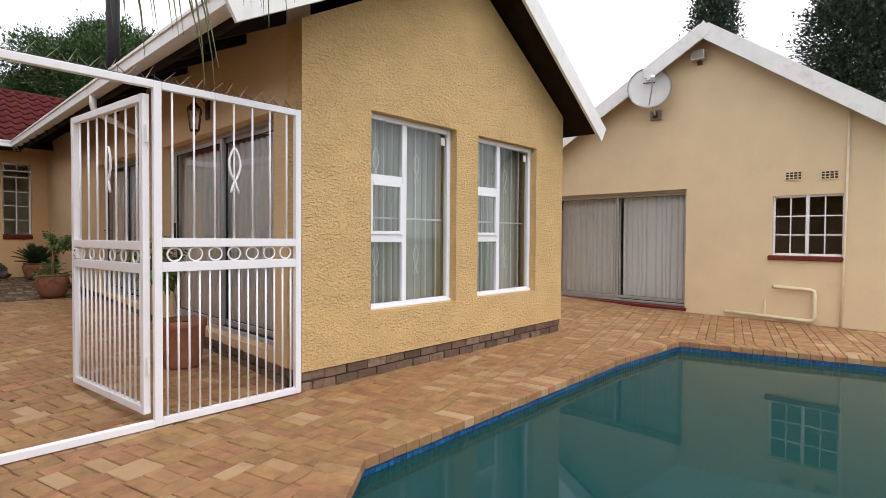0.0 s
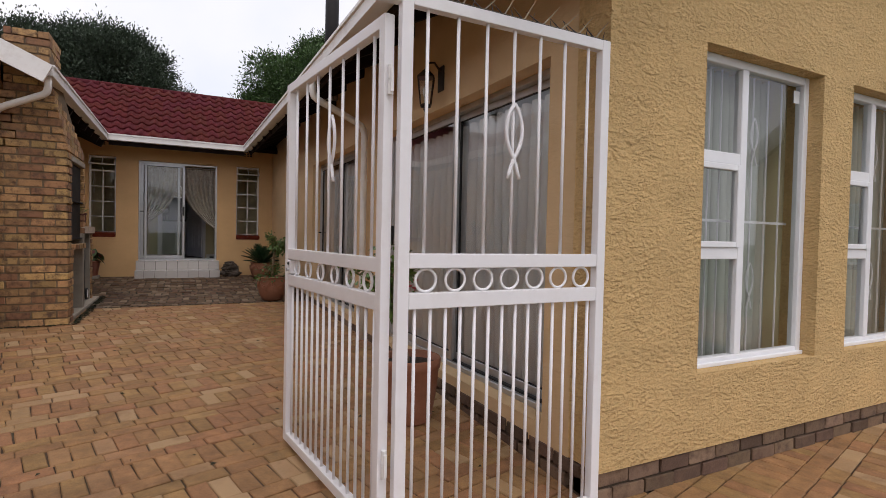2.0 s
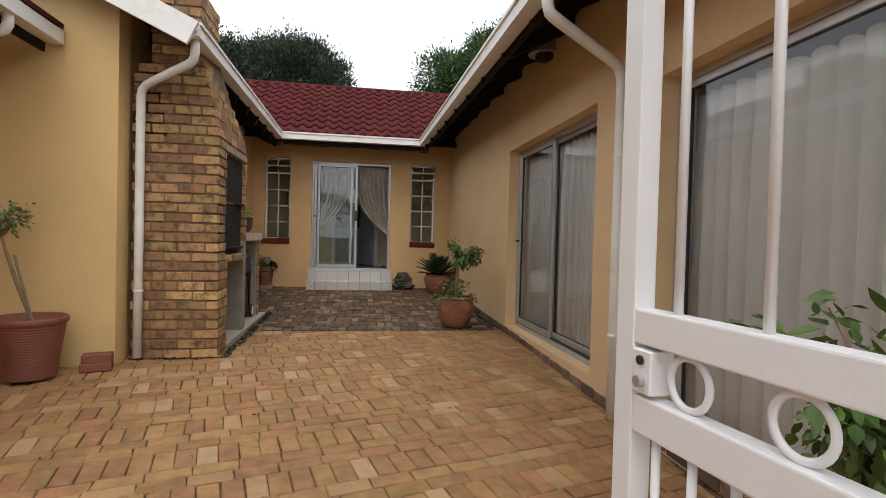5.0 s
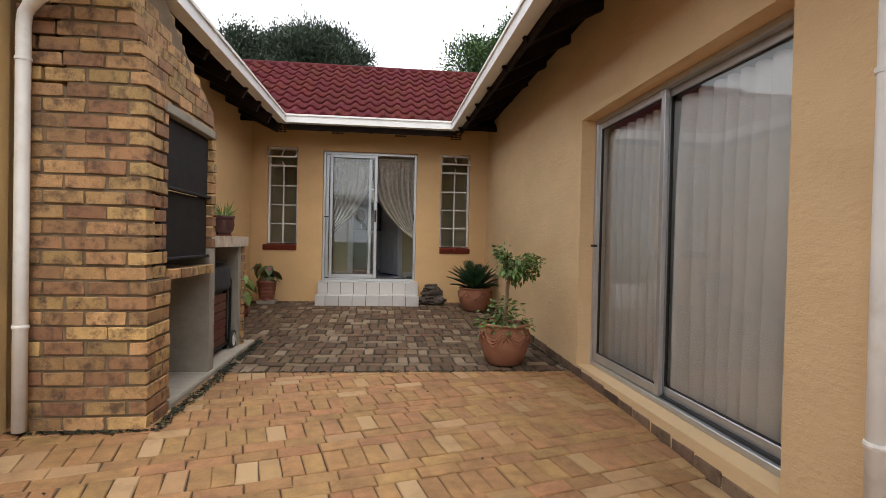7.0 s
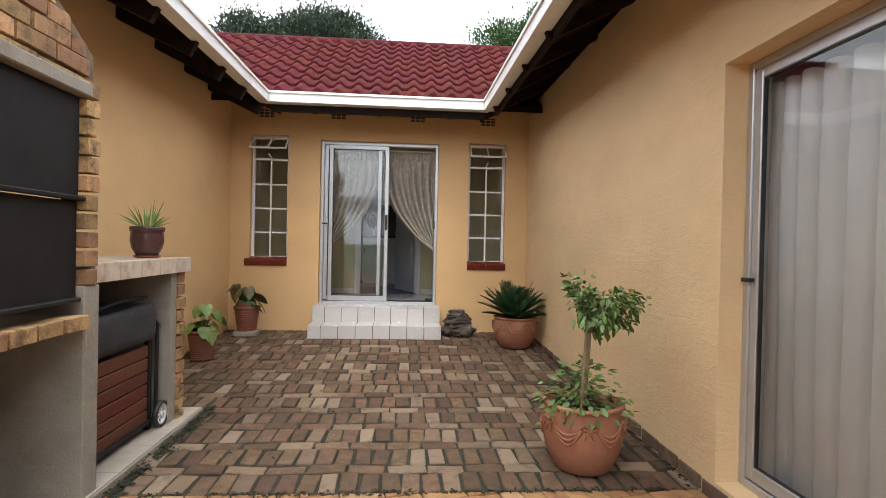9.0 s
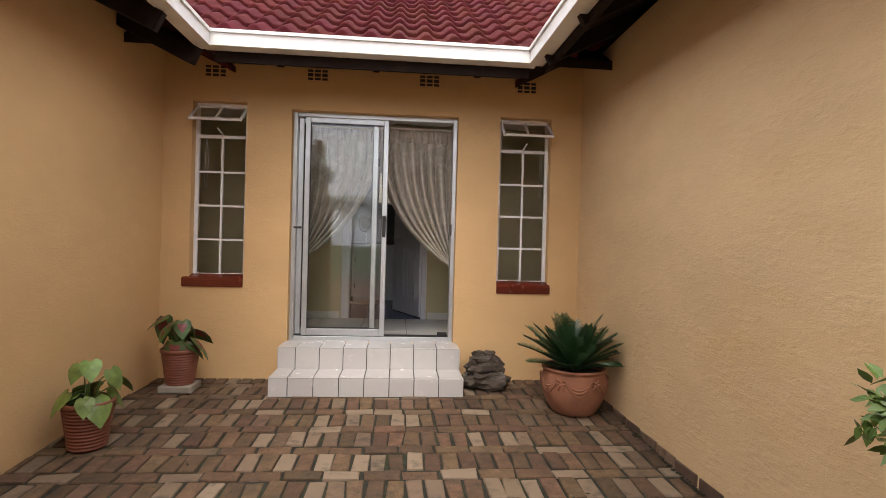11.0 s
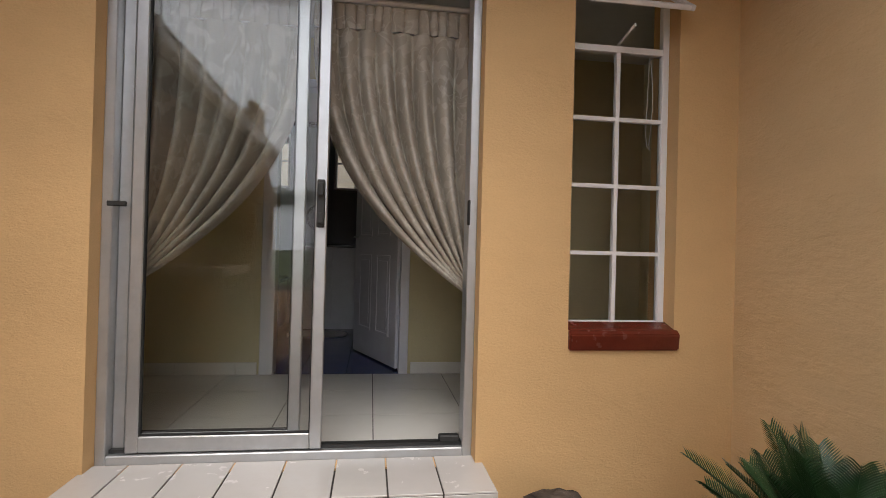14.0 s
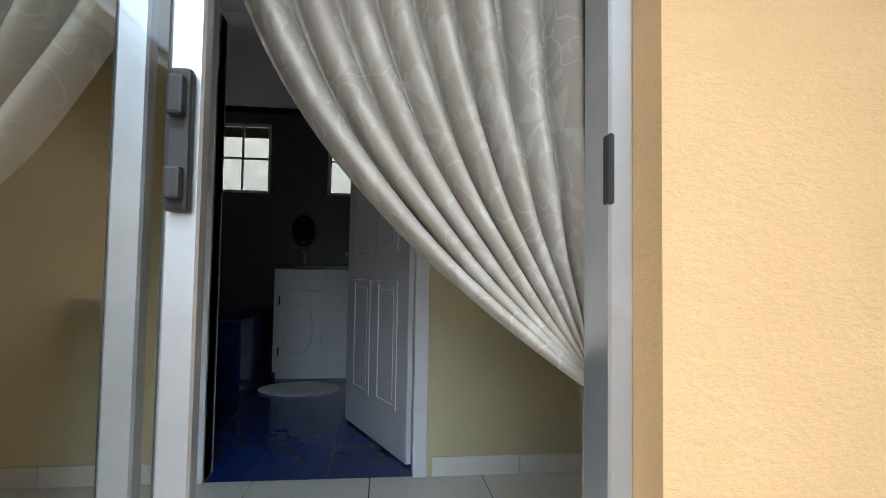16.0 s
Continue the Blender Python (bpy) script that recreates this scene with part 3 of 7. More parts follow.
def roof_back():
    r = thing("roof_back", "red profiled tile roof above a white gutter", "roof", kind="structure")
    y0, z0, y1, z1 = 13.98, 2.83, 16.20, 4.28
    part("decking", prism(bmesh.new(), [(-9, y0, z0 - 0.03), (-9, y1, z1 - 0.03), (-9, 19.2, 2.6), (-9, 19.2, 2.55), (-9, y1, z1 - 0.10), (-9, y0, z0 - 0.10)], (15, 0, 0)), M_soffit, r)
    part("rear_slope", prism(bmesh.new(), [(-9, y1, z1), (-9, 19.3, 2.62), (-9, 19.3, 2.58), (-9, y1, z1 - 0.04)], (15, 0, 0)), M_red_tile, r)
    pitch = math.degrees(math.atan2(z1 - z0, y1 - y0))
    length = math.hypot(z1 - z0, y1 - y0)
    first = None
    rows = 9
    step = length / rows
    for j in range(rows):
        s = j * step
        y, z = y0 - 0.03 + s * math.cos(radians(pitch)), z0 - 0.02 + s * math.sin(radians(pitch))
        for i in range(-13, 14):
            x = 0.1 + i * 0.218
            if z < 2.55 + 0.55 * (x - 1.3) or z < 2.55 + 0.55 * (-1.1 - x):
                continue
            if first is None:
                first = obj("roof_tile", roof_tile_mesh(), M_red_tile, r, True)
                first.scale = (1, step / 0.31, 1)
                t = first
            else:
                t = new("roof_tile", first.data)
                t.parent, t.scale = r, first.scale
            t.location, t.rotation_euler = (x, y, z), (radians(pitch), 0, 0)
    for i in range(16):
        x = -3.2 + i * 0.42
        part("ridge_cap", tube(bmesh.new(), [(x, y1, z1 - 0.01), (x + 0.40, y1, z1 - 0.01), (x + 0.43, y1, z1 - 0.005)], [0.085, 0.085, 0.095], 12), M_red_tile, r, smooth=True)
    part("gutter", boxm(-1.16, 1.40, 13.90, 14.02, 2.72, 2.82), M_fascia, r, "white box gutter")
    part("gutter_lip", boxm(-1.15, 1.39, 13.885, 14.03, 2.815, 2.84), M_fascia, r)
    part("fascia_board", boxm(-1.10, 1.36, 14.025, 14.05, 2.64, 2.80), M_timber, r)
    part("eave_lining", prism(bmesh.new(), [(-1.75, 14.05, 2.79), (-1.75, 14.66, 3.10), (-1.75, 14.66, 3.08), (-1.75, 14.05, 2.77)], (3.79, 0, 0)), M_soffit, r)
    for x in (-0.62, 0.13, 0.95):
        part("rafter", beam(bmesh.new(), (x, 14.06, 2.70), (x, 14.66, 3.0), 0.05, 0.13), M_timber, r)
    return r


roof_b = roof_back()

# ---- left-hand house with the built-in braai ----
LX, LY = -1.75, 9.15
wall("wall_courtyard_left", "x", LX - 0.22, LX, LY + 0.22, BY, -0.3, 3.0, [], M_court, "ochre plastered courtyard wall behind the brick barbecue")
wall("wall_left_gable", "y", LY, LY + 0.22, -5.2, LX + 0.02, -0.4, 2.45, [], M_left, "ochre plastered gable wall",
     peak=[(-5.2, 2.45), (LX + 0.02, 2.45), (LX + 0.02, 2.91), (-3.4, 3.68), (-5.2, 2.86)])
wall("wall_wing", "x", -3.45, -3.23, 2.0, LY, -0.45, 2.75, [], M_court, "ochre plastered wall of the side wing")


def roof_left():
    r = thing("roof_left", "red tiled roof with white verge board and gutter", "roof", kind="structure")
    bm = bmesh.new()
    for xe, ze in ((-1.06, 2.66), (-5.8, 2.66)):
        prism(bm, [(xe, 8.86, ze), (-3.4, 8.86, 3.75), (-3.4, 16.5, 3.85), (xe - 0.11, 16.5, ze + 0.13)], (0, 0, 0.05))
    part("tiles", bm, M_red_tile, r)
    bm = prism(bmesh.new(), [(-1.08, 8.9, 2.636), (-3.4, 8.9, 3.71), (-3.4, 14.2, 3.78), (-1.16, 14.2, 2.73)], (0, 0, 0.012))
    part("eave_lining", bm, M_soffit, r)
    part("verge_board", beam(bmesh.new(), (-1.07, 8.86, 2.60), (-3.4, 8.86, 3.70), 0.035, 0.20), M_fascia, r)
    bm = prism(bmesh.new(), [(-1.16, 8.92, 2.60), (-1.04, 8.92, 2.60), (-1.04, 8.92, 2.70), (-1.16, 8.92, 2.70)], (-0.06, 5.08, 0.12))
    part("gutter", bm, M_fascia, r, "white box gutter")
    bm = prism(bmesh.new(), [(-1.175, 8.92, 2.69), (-1.025, 8.92, 2.69), (-1.025, 8.92, 2.715), (-1.175, 8.92, 2.715)], (-0.06, 5.08, 0.12))
    part("gutter_lip", bm, M_fascia, r)
    for i in range(6):
        y = 10.9 + i * 0.6
        part("rafter", beam(bmesh.new(), (-1.18, y, 2.62), (-1.77, y, 2.90), 0.05, 0.13), M_timber, r)
    return r


roof_l = roof_left()


def roof_wing():
    r = thing("roof_wing", "weathered eave of the side wing with white gutter", "roof", kind="structure")
    part("tiles", prism(bmesh.new(), [(-2.12, 1.5, 2.62), (-5.0, 1.5, 3.7), (-5.0, 1.5, 3.66), (-2.12, 1.5, 2.58)], (0, 7.6, 0.05)), M_red_tile, r)
    part("gutter", boxm(-2.25, -2.13, 1.5, 9.13, 2.51, 2.62), M_fascia, r, "white box gutter")
    part("eave_lining", prism(bmesh.new(), [(-2.25, 1.5, 2.58), (-3.23, 1.5, 2.92), (-3.23, 1.5, 2.90), (-2.25, 1.5, 2.56)], (0, 7.6, 0)), M_soffit, r)
    part("fascia_board", boxm(-2.28, -2.252, 1.5, 9.1, 2.44, 2.58), M_timber, r)
    return r


roof_w = roof_wing()

# ---- annex beyond the pool ----
AX = 9.29
AD = (3.52, 6.2, -0.32, 1.82)
AW = (1.31, 2.22, 0.70, 1.63)
wall("wall_annex", "x", AX, AX + 0.22, 0.55, 8.2, -0.45, 2.35, [AD, AW], M_cream, "cream plastered gable wall beyond the pool",
     peak=[(0.55, 2.35), (6.75, 2.35), (3.22, 4.42)])
wall("wall_annex_back", "x", 13.0, 13.2, 0.55, 8.2, -0.45, 2.35, [], M_cream, "cream plastered wall")
wall("wall_annex_side", "y", 0.55, 0.75, AX + 0.22, 13.0, -0.45, 2.35, [], M_cream, "cream plastered side wall")
wall("wall_annex_end", "y", 8.0, 8.2, AX + 0.22, 13.0, -0.45, 2.35, [], M_cream, "cream plastered side wall")
tagged(obj("floor_annex", boxm(AX + 0.22, 13.0, 0.75, 8.0, -0.42, -0.33), M_floor_tile), "pale tiled floor inside the annex", "floor", kind="structure")
tagged(obj("ceiling_annex", boxm(AX + 0.22, 13.0, 0.75, 8.0, 2.25, 2.3), M_ceiling), "white ceiling inside the annex", "ceiling", kind="structure")


def roof_annex():
    r = thing("roof_annex", "annex roof with broad white verge boards", "roof", kind="structure")
    bm = bmesh.new()
    for ye, ze in ((0.45, 2.0), (8.4, 1.05)):
        prism(bm, [(9.0, ye, ze + 0.42), (9.0, 3.2, 4.50), (13.4, 3.2, 4.50), (13.4, ye, ze + 0.42)], (0, 0, 0.05))
    part("tiles", bm, M_red_tile, r)
    part("verge_board", beam(bmesh.new(), (9.0, 0.50, 2.37), (9.0, 3.2, 4.42), 0.04, 0.24), M_fascia, r)
    part("verge_board", beam(bmesh.new(), (9.0, 3.2, 4.42), (9.0, 8.4, 1.40), 0.04, 0.24), M_fascia, r)
    part("apex_cap", prism(bmesh.new(), [(8.975, 3.07, 4.40), (8.975, 3.2, 4.27), (8.975, 3.33, 4.40), (8.975, 3.2, 4.565)], (0.05, 0, 0)), M_fascia, r)
    return r


roof_a = roof_annex()


# ---- doors and windows ----
def quad(bm, pts):
    bm.faces.new([bm.verts.new(p) for p in pts])
    return bm


def pane(name, x0, x1, z0, z1, y, parent, mat=None):
    """A pane that faces -y in its parent's frame."""
    me = bpy.data.meshes.new(name)
    me.from_pydata([(x0, y, z0), (x1, y, z0), (x1, y, z1), (x0, y, z1)], [], [(0, 1, 2, 3)])
    me.materials.append(mat or M_glass)
    ob = new(name, me)
    ob.parent, ob.visible_shadow = parent, False
    return ob


def frame_bm(x0, x1, z0, z1, w, y0, y1, bottom=None, bevel=0.004):
    bm = bmesh.new()
    b = bottom or w
    box(bm, x0, x0 + w, y0, y1, z0, z1, bevel)
    box(bm, x1 - w, x1, y0, y1, z0, z1, bevel)
    box(bm, x0 + w, x1 - w, y0 + 0.001, y1 - 0.001, z1 - w, z1, bevel)
    box(bm, x0 + w, x1 - w, y0 + 0.001, y1 - 0.001, z0, z0 + b, bevel)
    return bm


def sliding_door(name, label, at, turn, w, h, mid, slider="left", handle_at=None, spans=None):
    """Local x runs along the door, -y is outside. mid: where the two leaves meet. spans: fixed and sliding leaf, where the door stands open."""
    d = thing(name, label, "door", kind="structure", at=at, turn=turn)
    part("outer_frame", frame_bm(0, w, 0, h, 0.04, 0.0, 0.10), M_alu, d)
    part("track", boxm(0.04, w - 0.04, 0.03, 0.07, 0.04, 0.055), M_rubber, d)
    fixed = (mid - 0.03, w - 0.04) if slider == "left" else (0.04, mid + 0.03)
    slide = (0.04, mid + 0.03) if slider == "left" else (mid - 0.03, w - 0.04)
    if spans:
        fixed, slide = spans
    for nm, (a, b), y in (("fixed_leaf", fixed, 0.055), ("sliding_leaf", slide, 0.012)):
        leaf = part(nm, frame_bm(a, b, 0.045, h - 0.04, 0.048, y, y + 0.034, 0.065), M_alu, d)
        part("seal", frame_bm(a + 0.045, b - 0.045, 0.107, h - 0.085, 0.008, y + 0.008, y + 0.028, bevel=0), M_rubber, leaf)
        pane("pane", a + 0.05, b - 0.05, 0.11, h - 0.09, y + 0.018, leaf)
    if handle_at is not None:
        hx = handle_at
        bm = boxm(hx - 0.016, hx + 0.016, -0.012, 0.012, 0.97, 1.17, 0.006, 2)
        box(bm, hx - 0.010, hx + 0.012, -0.030, -0.010, 0.985, 1.03, 0.005, 2)
        box(bm, hx - 0.010, hx + 0.012, -0.030, -0.010, 1.10, 1.155, 0.005, 2)
        part("handle", bm, M_rubber, d, "black pull handle")
    return d


def curtain_bm(x0, x1, z0, z1, y, folds, amp, seed=0, rows=14, sag=0.0):
    """A hanging cloth with uneven folds, in its parent's frame."""
    bm = bmesh.new()
    rnd = random.Random(seed)
    ph = [rnd.uniform(0, 6.28) for _ in range(4)]
    n = folds * 20
    grid = []
    for j in range(rows + 1):
        v = j / rows
        line = []
        for i in range(n + 1):
            u = i / n
            s = u * folds * 2 * math.pi + 1.9 * math.sin(u * 7 + ph[0]) + 1.4 * math.sin(u * 19 + ph[1]) + 0.7 * v * math.sin(u * 11 + ph[2]) + 0.5 * v * v * math.sin(u * 31 + ph[3])
            a = amp * (0.68 + 0.32 * math.sin(u * 9 + ph[3]) * math.cos(u * 4 + 1.5 * v + ph[2])) * (0.65 + 0.35 * min(1, 4 * v))
            bend = 2 * abs(math.sin(s / 2)) ** 0.65 - 1
            line.append(bm.verts.new((x0 + (x1 - x0) * u - 0.36 * a * math.sin(s), y - a * bend + 0.012 * v * math.sin(u * 23 + ph[1]),
                                      z1 - (z1 - z0) * v + (1 - v) * sag * bend)))
        grid.append(line)
    for a, b in zip(grid, grid[1:]):
        for i in range(n):
            bm.faces.new((a[i], a[i + 1], b[i + 1], b[i]))
    return bm


def sheer(at, turn, x0, x1, z0, z1, y, folds, amp, seed, label, group="", mat=None):
    c = thing("curtain", label, "curtain", group, at=at, turn=turn)
    part("cloth", curtain_bm(x0, x1, z0, z1 + 0.05, y, folds, amp, seed, sag=0.012), mat or M_sheer, c, smooth=True)
    part("rail", boxm(x0, x1, y + amp + 0.012, y + amp + 0.03, z1 + 0.03, z1 + 0.055), M_white, c)
    return c


# two doors of the courtyard wall; the doors stand 0.12 m behind its face
sliding_door("door_1", "aluminium sliding door with a black handle, closed", (RX + 0.12, D1[1], D1[2]), -90, D1[1] - D1[0], D1[3] - D1[2], 1.39, slider="left", handle_at=0.065)
sliding_door("door_2", "aluminium sliding door before grey curtains, closed", (RX + 0.12, D2[1], D2[2]), -90, D2[1] - D2[0], D2[3] - D2[2], 1.06, slider="left")
bm = boxm(RX + 0.095, RX + 0.13, D2[1] - 0.07, D2[1] - 0.02, 1.01, 1.03)
tagged(obj("door_latch", bm, M_rubber), "small black door latch", "latch")
sheer((RX + 0.12, D1[1], D1[2]), -90, -0.03, 2.81, -0.015, 1.935, 0.15, 22, 0.062, 1, "grey sheer curtain behind a sliding door", "sheer curtains")
sheer((RX + 0.12, D2[1], D2[2]), -90, -0.03, 2.33, -0.085, 1.935, 0.15, 19, 0.062, 2, "grey sheer curtain behind a sliding door", "sheer curtains")


def ribbon(bm, x, y, z, h, r=0.006, spread=0.035):
    """The looped ribbon ornament of the ironwork."""
    for s in (-1, 1):
        pts = []
        for i in range(13):
            v = i / 12
            off = spread * math.sin(min(1, v / 0.72) * math.pi) ** 0.8 * s if v < 0.72 else -spread * 0.75 * s * ((v - 0.72) / 0.28)
            pts.append((x + off, y - 0.012, z - h * v))
        tube(bm, pts, r, 6)
    return bm


def gable_window(name, hole, label, mullion):
    x0, x1, z0, z1 = hole
    w, h = x1 - x0, z1 - z0
    d = thing(name, label, "window", kind="structure", at=(x0, GY + 0.09, z0))
    part("window_frame", frame_bm(0, w, 0, h, 0.05, 0, 0.06), M_upvc, d)
    part("mullion", boxm(mullion - 0.03, mullion + 0.03, 0.002, 0.058, 0.05, h - 0.05, 0.004), M_upvc, d)
    za, zb = h * 0.365, h * 0.675
    for zc in (za, zb):
        part("transom", boxm(0.05, mullion - 0.03, 0.003, 0.057, zc - 0.035, zc + 0.035, 0.004), M_upvc, d)
    sash = part("sash", frame_bm(0.05, mullion - 0.03, za + 0.036, zb - 0.036, 0.035, -0.012, 0.03), M_upvc, d)
    pane("pane", 0.08, mullion - 0.06, za + 0.07, zb - 0.07, 0.012, sash)
    pane("pane", 0.05, mullion - 0.03, 0.05, za - 0.035, 0.03, d)
    pane("pane", 0.05, mullion - 0.03, zb + 0.035, h - 0.05, 0.03, d)
    pane("pane", mullion + 0.03, w - 0.05, 0.05, h - 0.05, 0.03, d)
    part("sticker", boxm(w - 0.13, w - 0.07, 0.022, 0.026, h - 0.17, h - 0.09), M_plastic, d, "small white sticker on the glass")
    part("sill_bead", boxm(0.0, w, -0.02, 0.0, 0.0, 0.025, 0.004), M_upvc, d)
    # burglar bars inside
    g = thing("burglar_bars", "white burglar bars with ribbon loops behind the window", "bars", "burglar bars", at=(x0, GY + 0.20, z0))
    for cx0, cx1 in ((0.04, mullion - 0.02), (mullion + 0.02, w - 0.04)):
        nb = 4
        for i in range(nb):
            x = cx0 + (cx1 - cx0) * (i + 0.5) / nb
            part("bar", tube(bmesh.new(), [(x, 0, 0.03), (x, 0, h - 0.03)], 0.006, 6), M_white, g)
        xm = cx0 + (cx1 - cx0) * 1.5 / nb
        part("ribbon", ribbon(bmesh.new(), xm, 0, h * 0.84, 0.30), M_white, g)
        part("ribbon", ribbon(bmesh.new(), xm, 0, h * 0.33, 0.30), M_white, g)
    part("crossbar", boxm(0.02, w - 0.02, -0.004, 0.004, h * 0.47, h * 0.47 + 0.016), M_white, g)
    sheer((x0, GY + 0.30, z0), 0, -0.10, w + 0.08, -0.345, h - 0.03, 0.05, 14, 0.032, 11 + int(x0 * 10), "grey-green curtain behind a gable window", "sheer curtains", M_sheer_green)
    return d


gable_window("window_1", W1, "tall white window with four panes in the gable", 0.49)
gable_window("window_2", W2, "tall white window with four panes in the gable", 0.49)


def steel_window(name, hole, label, cols, rows, at, turn, flap=True):
    w, h = hole[1] - hole[0], hole[3] - hole[2]
    d = thing(name, label, "window", kind="structure", at=at, turn=turn)
    part("window_frame", frame_bm(0, w, 0, h, 0.032, 0, 0.035), M_white, d)
    top = h - 0.30 if flap else h - 0.032
    if flap:
        part("transom", boxm(0.032, w - 0.032, 0.001, 0.034, top - 0.014, top + 0.014), M_white, d)
    for i in range(1, cols):
        x = 0.032 + (w - 0.064) * i / cols
        part("glazing_bar", boxm(x - 0.009, x + 0.009, 0.004, 0.03, 0.032, top - 0.014 if flap else top), M_white, d)
    z0 = 0.032
    dz = (top - (0.014 if flap else 0) - z0) / rows
    for j in range(1, rows):
        part("glazing_bar", boxm(0.032, w - 0.032, 0.005, 0.029, z0 + dz * j - 0.009, z0 + dz * j + 0.009), M_white, d)
    for i in range(cols):
        for j in range(rows):
            xa, xb = 0.032 + (w - 0.064) * i / cols, 0.032 + (w - 0.064) * (i + 1) / cols
            pane("pane", xa, xb, z0 + dz * j, z0 + dz * (j + 1), 0.018, d)
    if flap:
        f = new("flap")
        f.parent = d
        f.matrix_basis = pose(0, 0, h - 0.03, -52)
        tagged(f, "top-hung vent flap, standing open")
        part("flap_frame", frame_bm(0.01, w - 0.01, -0.26, 0, 0.02, -0.012, 0.012), M_white, f)
        part("flap_bar", boxm(w / 2 - 0.008, w / 2 + 0.008, -0.01, 0.01, -0.24, -0.02), M_white, f)
        pane("flap_pane", 0.03, w - 0.03, -0.24, -0.02, 0.0, f)
        part("stay", beam(bmesh.new(), (w / 2, 0.02, top + 0.02), (w / 2, -0.14, top + 0.05), 0.008, 0.012), M_white, d)
    return d


steel_window("window_3", BWL, "narrow white steel window with open top flap", 2, 4, (BWL[0], BY + 0.082, BWL[2]), 0)
steel_window("window_4", BWR, "narrow white steel window with open top flap", 2, 4, (BWR[0], BY + 0.082, BWR[2]), 0)


def pull_cord(at):
    c = thing("pull_cord", "thin beaded blind cord hanging inside the window", "cord", at=at)
    pts = [(0.02 * math.sin(math.pi * q / 10), 0, -0.05 * q) for q in range(10)] + [(0.012, 0, -0.475), (-0.004, 0, -0.46), (-0.012, 0, -0.40), (-0.006, 0, -0.25), (0, 0, 0)]
    part("cord", tube(bmesh.new(), pts, 0.0022, 5), M_white, c)


pull_cord((BWR[1] - 0.06, BY + 0.15, 2.22))
pull_cord((BWL[0] + 0.07, BY + 0.15, 2.22))


def tile_sill(name, x0, x1, y0, y1, z, n, turn=False):
    s = thing(name, "sloping glossy oxblood painted window sill", "sill", "window sills", at=((x0 + x1) / 2, (y0 + y1) / 2, z))
    w, dp = x1 - x0, y1 - y0
    for i in range(n):
        a, b = -w / 2 + w * i / n, -w / 2 + w * (i + 1) / n
        bm = bmesh.new()
        prof = [(-dp / 2, -0.115), (-dp / 2 - 0.008, -0.045), (-dp / 2 + 0.012, -0.026), (dp / 2, 0.0), (dp / 2, -0.115)]
        prism(bm, [(a + 0.0015, y, zz) for y, zz in prof], (b - a - 0.003, 0, 0))
        bmesh.ops.bevel(bm, geom=bm.edges[:], offset=0.006, segments=2, affect="EDGES")
        part("slab", bm, M_sill, s)
    return s


tile_sill("window_sill", BWL[0] - 0.06, BWL[1], BY - 0.016, BY + 0.080, BWL[2] + 0.03, 1)
tile_sill("window_sill", BWR[0], BWR[1] + 0.02, BY - 0.016, BY + 0.080, BWR[2] + 0.03, 1)


def air_vent(at, turn, cols=3, rows=3, w=0.2, h=0.12, mat=None):
    v = thing("air_brick", "perforated clay air brick under the eave", "air brick", "air bricks", at=at, turn=turn)
    part("plate", frame_bm(-w / 2, w / 2, -h / 2, h / 2, 0.012, -0.006, 0.01, bevel=0), mat or M_court, v)
    # black slab stands in for the shade inside the perforations
    part("backing", boxm(-w / 2 + 0.012, w / 2 - 0.012, 0.0, 0.008, -h / 2 + 0.012, h / 2 - 0.012), M_rubber, v)
    for i in range(1, cols):
        x = -w / 2 + w * i / cols
        part("web", boxm(x - 0.006, x + 0.006, -0.005, -0.0005, -h / 2 + 0.012, h / 2 - 0.012), mat or M_court, v)
    for j in range(1, rows):
        z = -h / 2 + h * j / rows
        part("web", boxm(-w / 2 + 0.012, w / 2 - 0.012, -0.004, -0.0006, z - 0.005, z + 0.005), mat or M_court, v)
    return v


for x, z in ((-1.31, 2.765), (-0.42, 2.775), (0.59, 2.775), (1.50, 2.76)):
    air_vent((x, BY - 0.011, z), 0)
for y, z in ((1.95, 1.93), (1.50, 1.91)):
    air_vent((AX - 0.011, y, z), -90, 4, 3, 0.22, 0.13, M_cream)

# ---- back sliding door, its steps and curtains ----
DOOR_Y = BY + 0.08
bd = sliding_door("door_3", "aluminium sliding door, half open", (BD[0], DOOR_Y, BD[2]), 0, BD[1] - BD[0], BD[3] - BD[2], 0.72, handle_at=0.845, spans=((0.04, 0.775), (0.105, 0.87)))
bm = boxm(0.02, 0.09, -0.004, 0.012, 1.03, 1.05, 0.003)
part("latch_bar", bm, M_rubber, bd)
part("strike_plate", boxm(1.468, 1.478, -0.004, 0.02, 1.0, 1.11, 0.003), M_rubber, bd)
part("door_stop", boxm(1.37, 1.46, 0.02, 0.06, 0.055, 0.085, 0.006), M_rubber, bd)


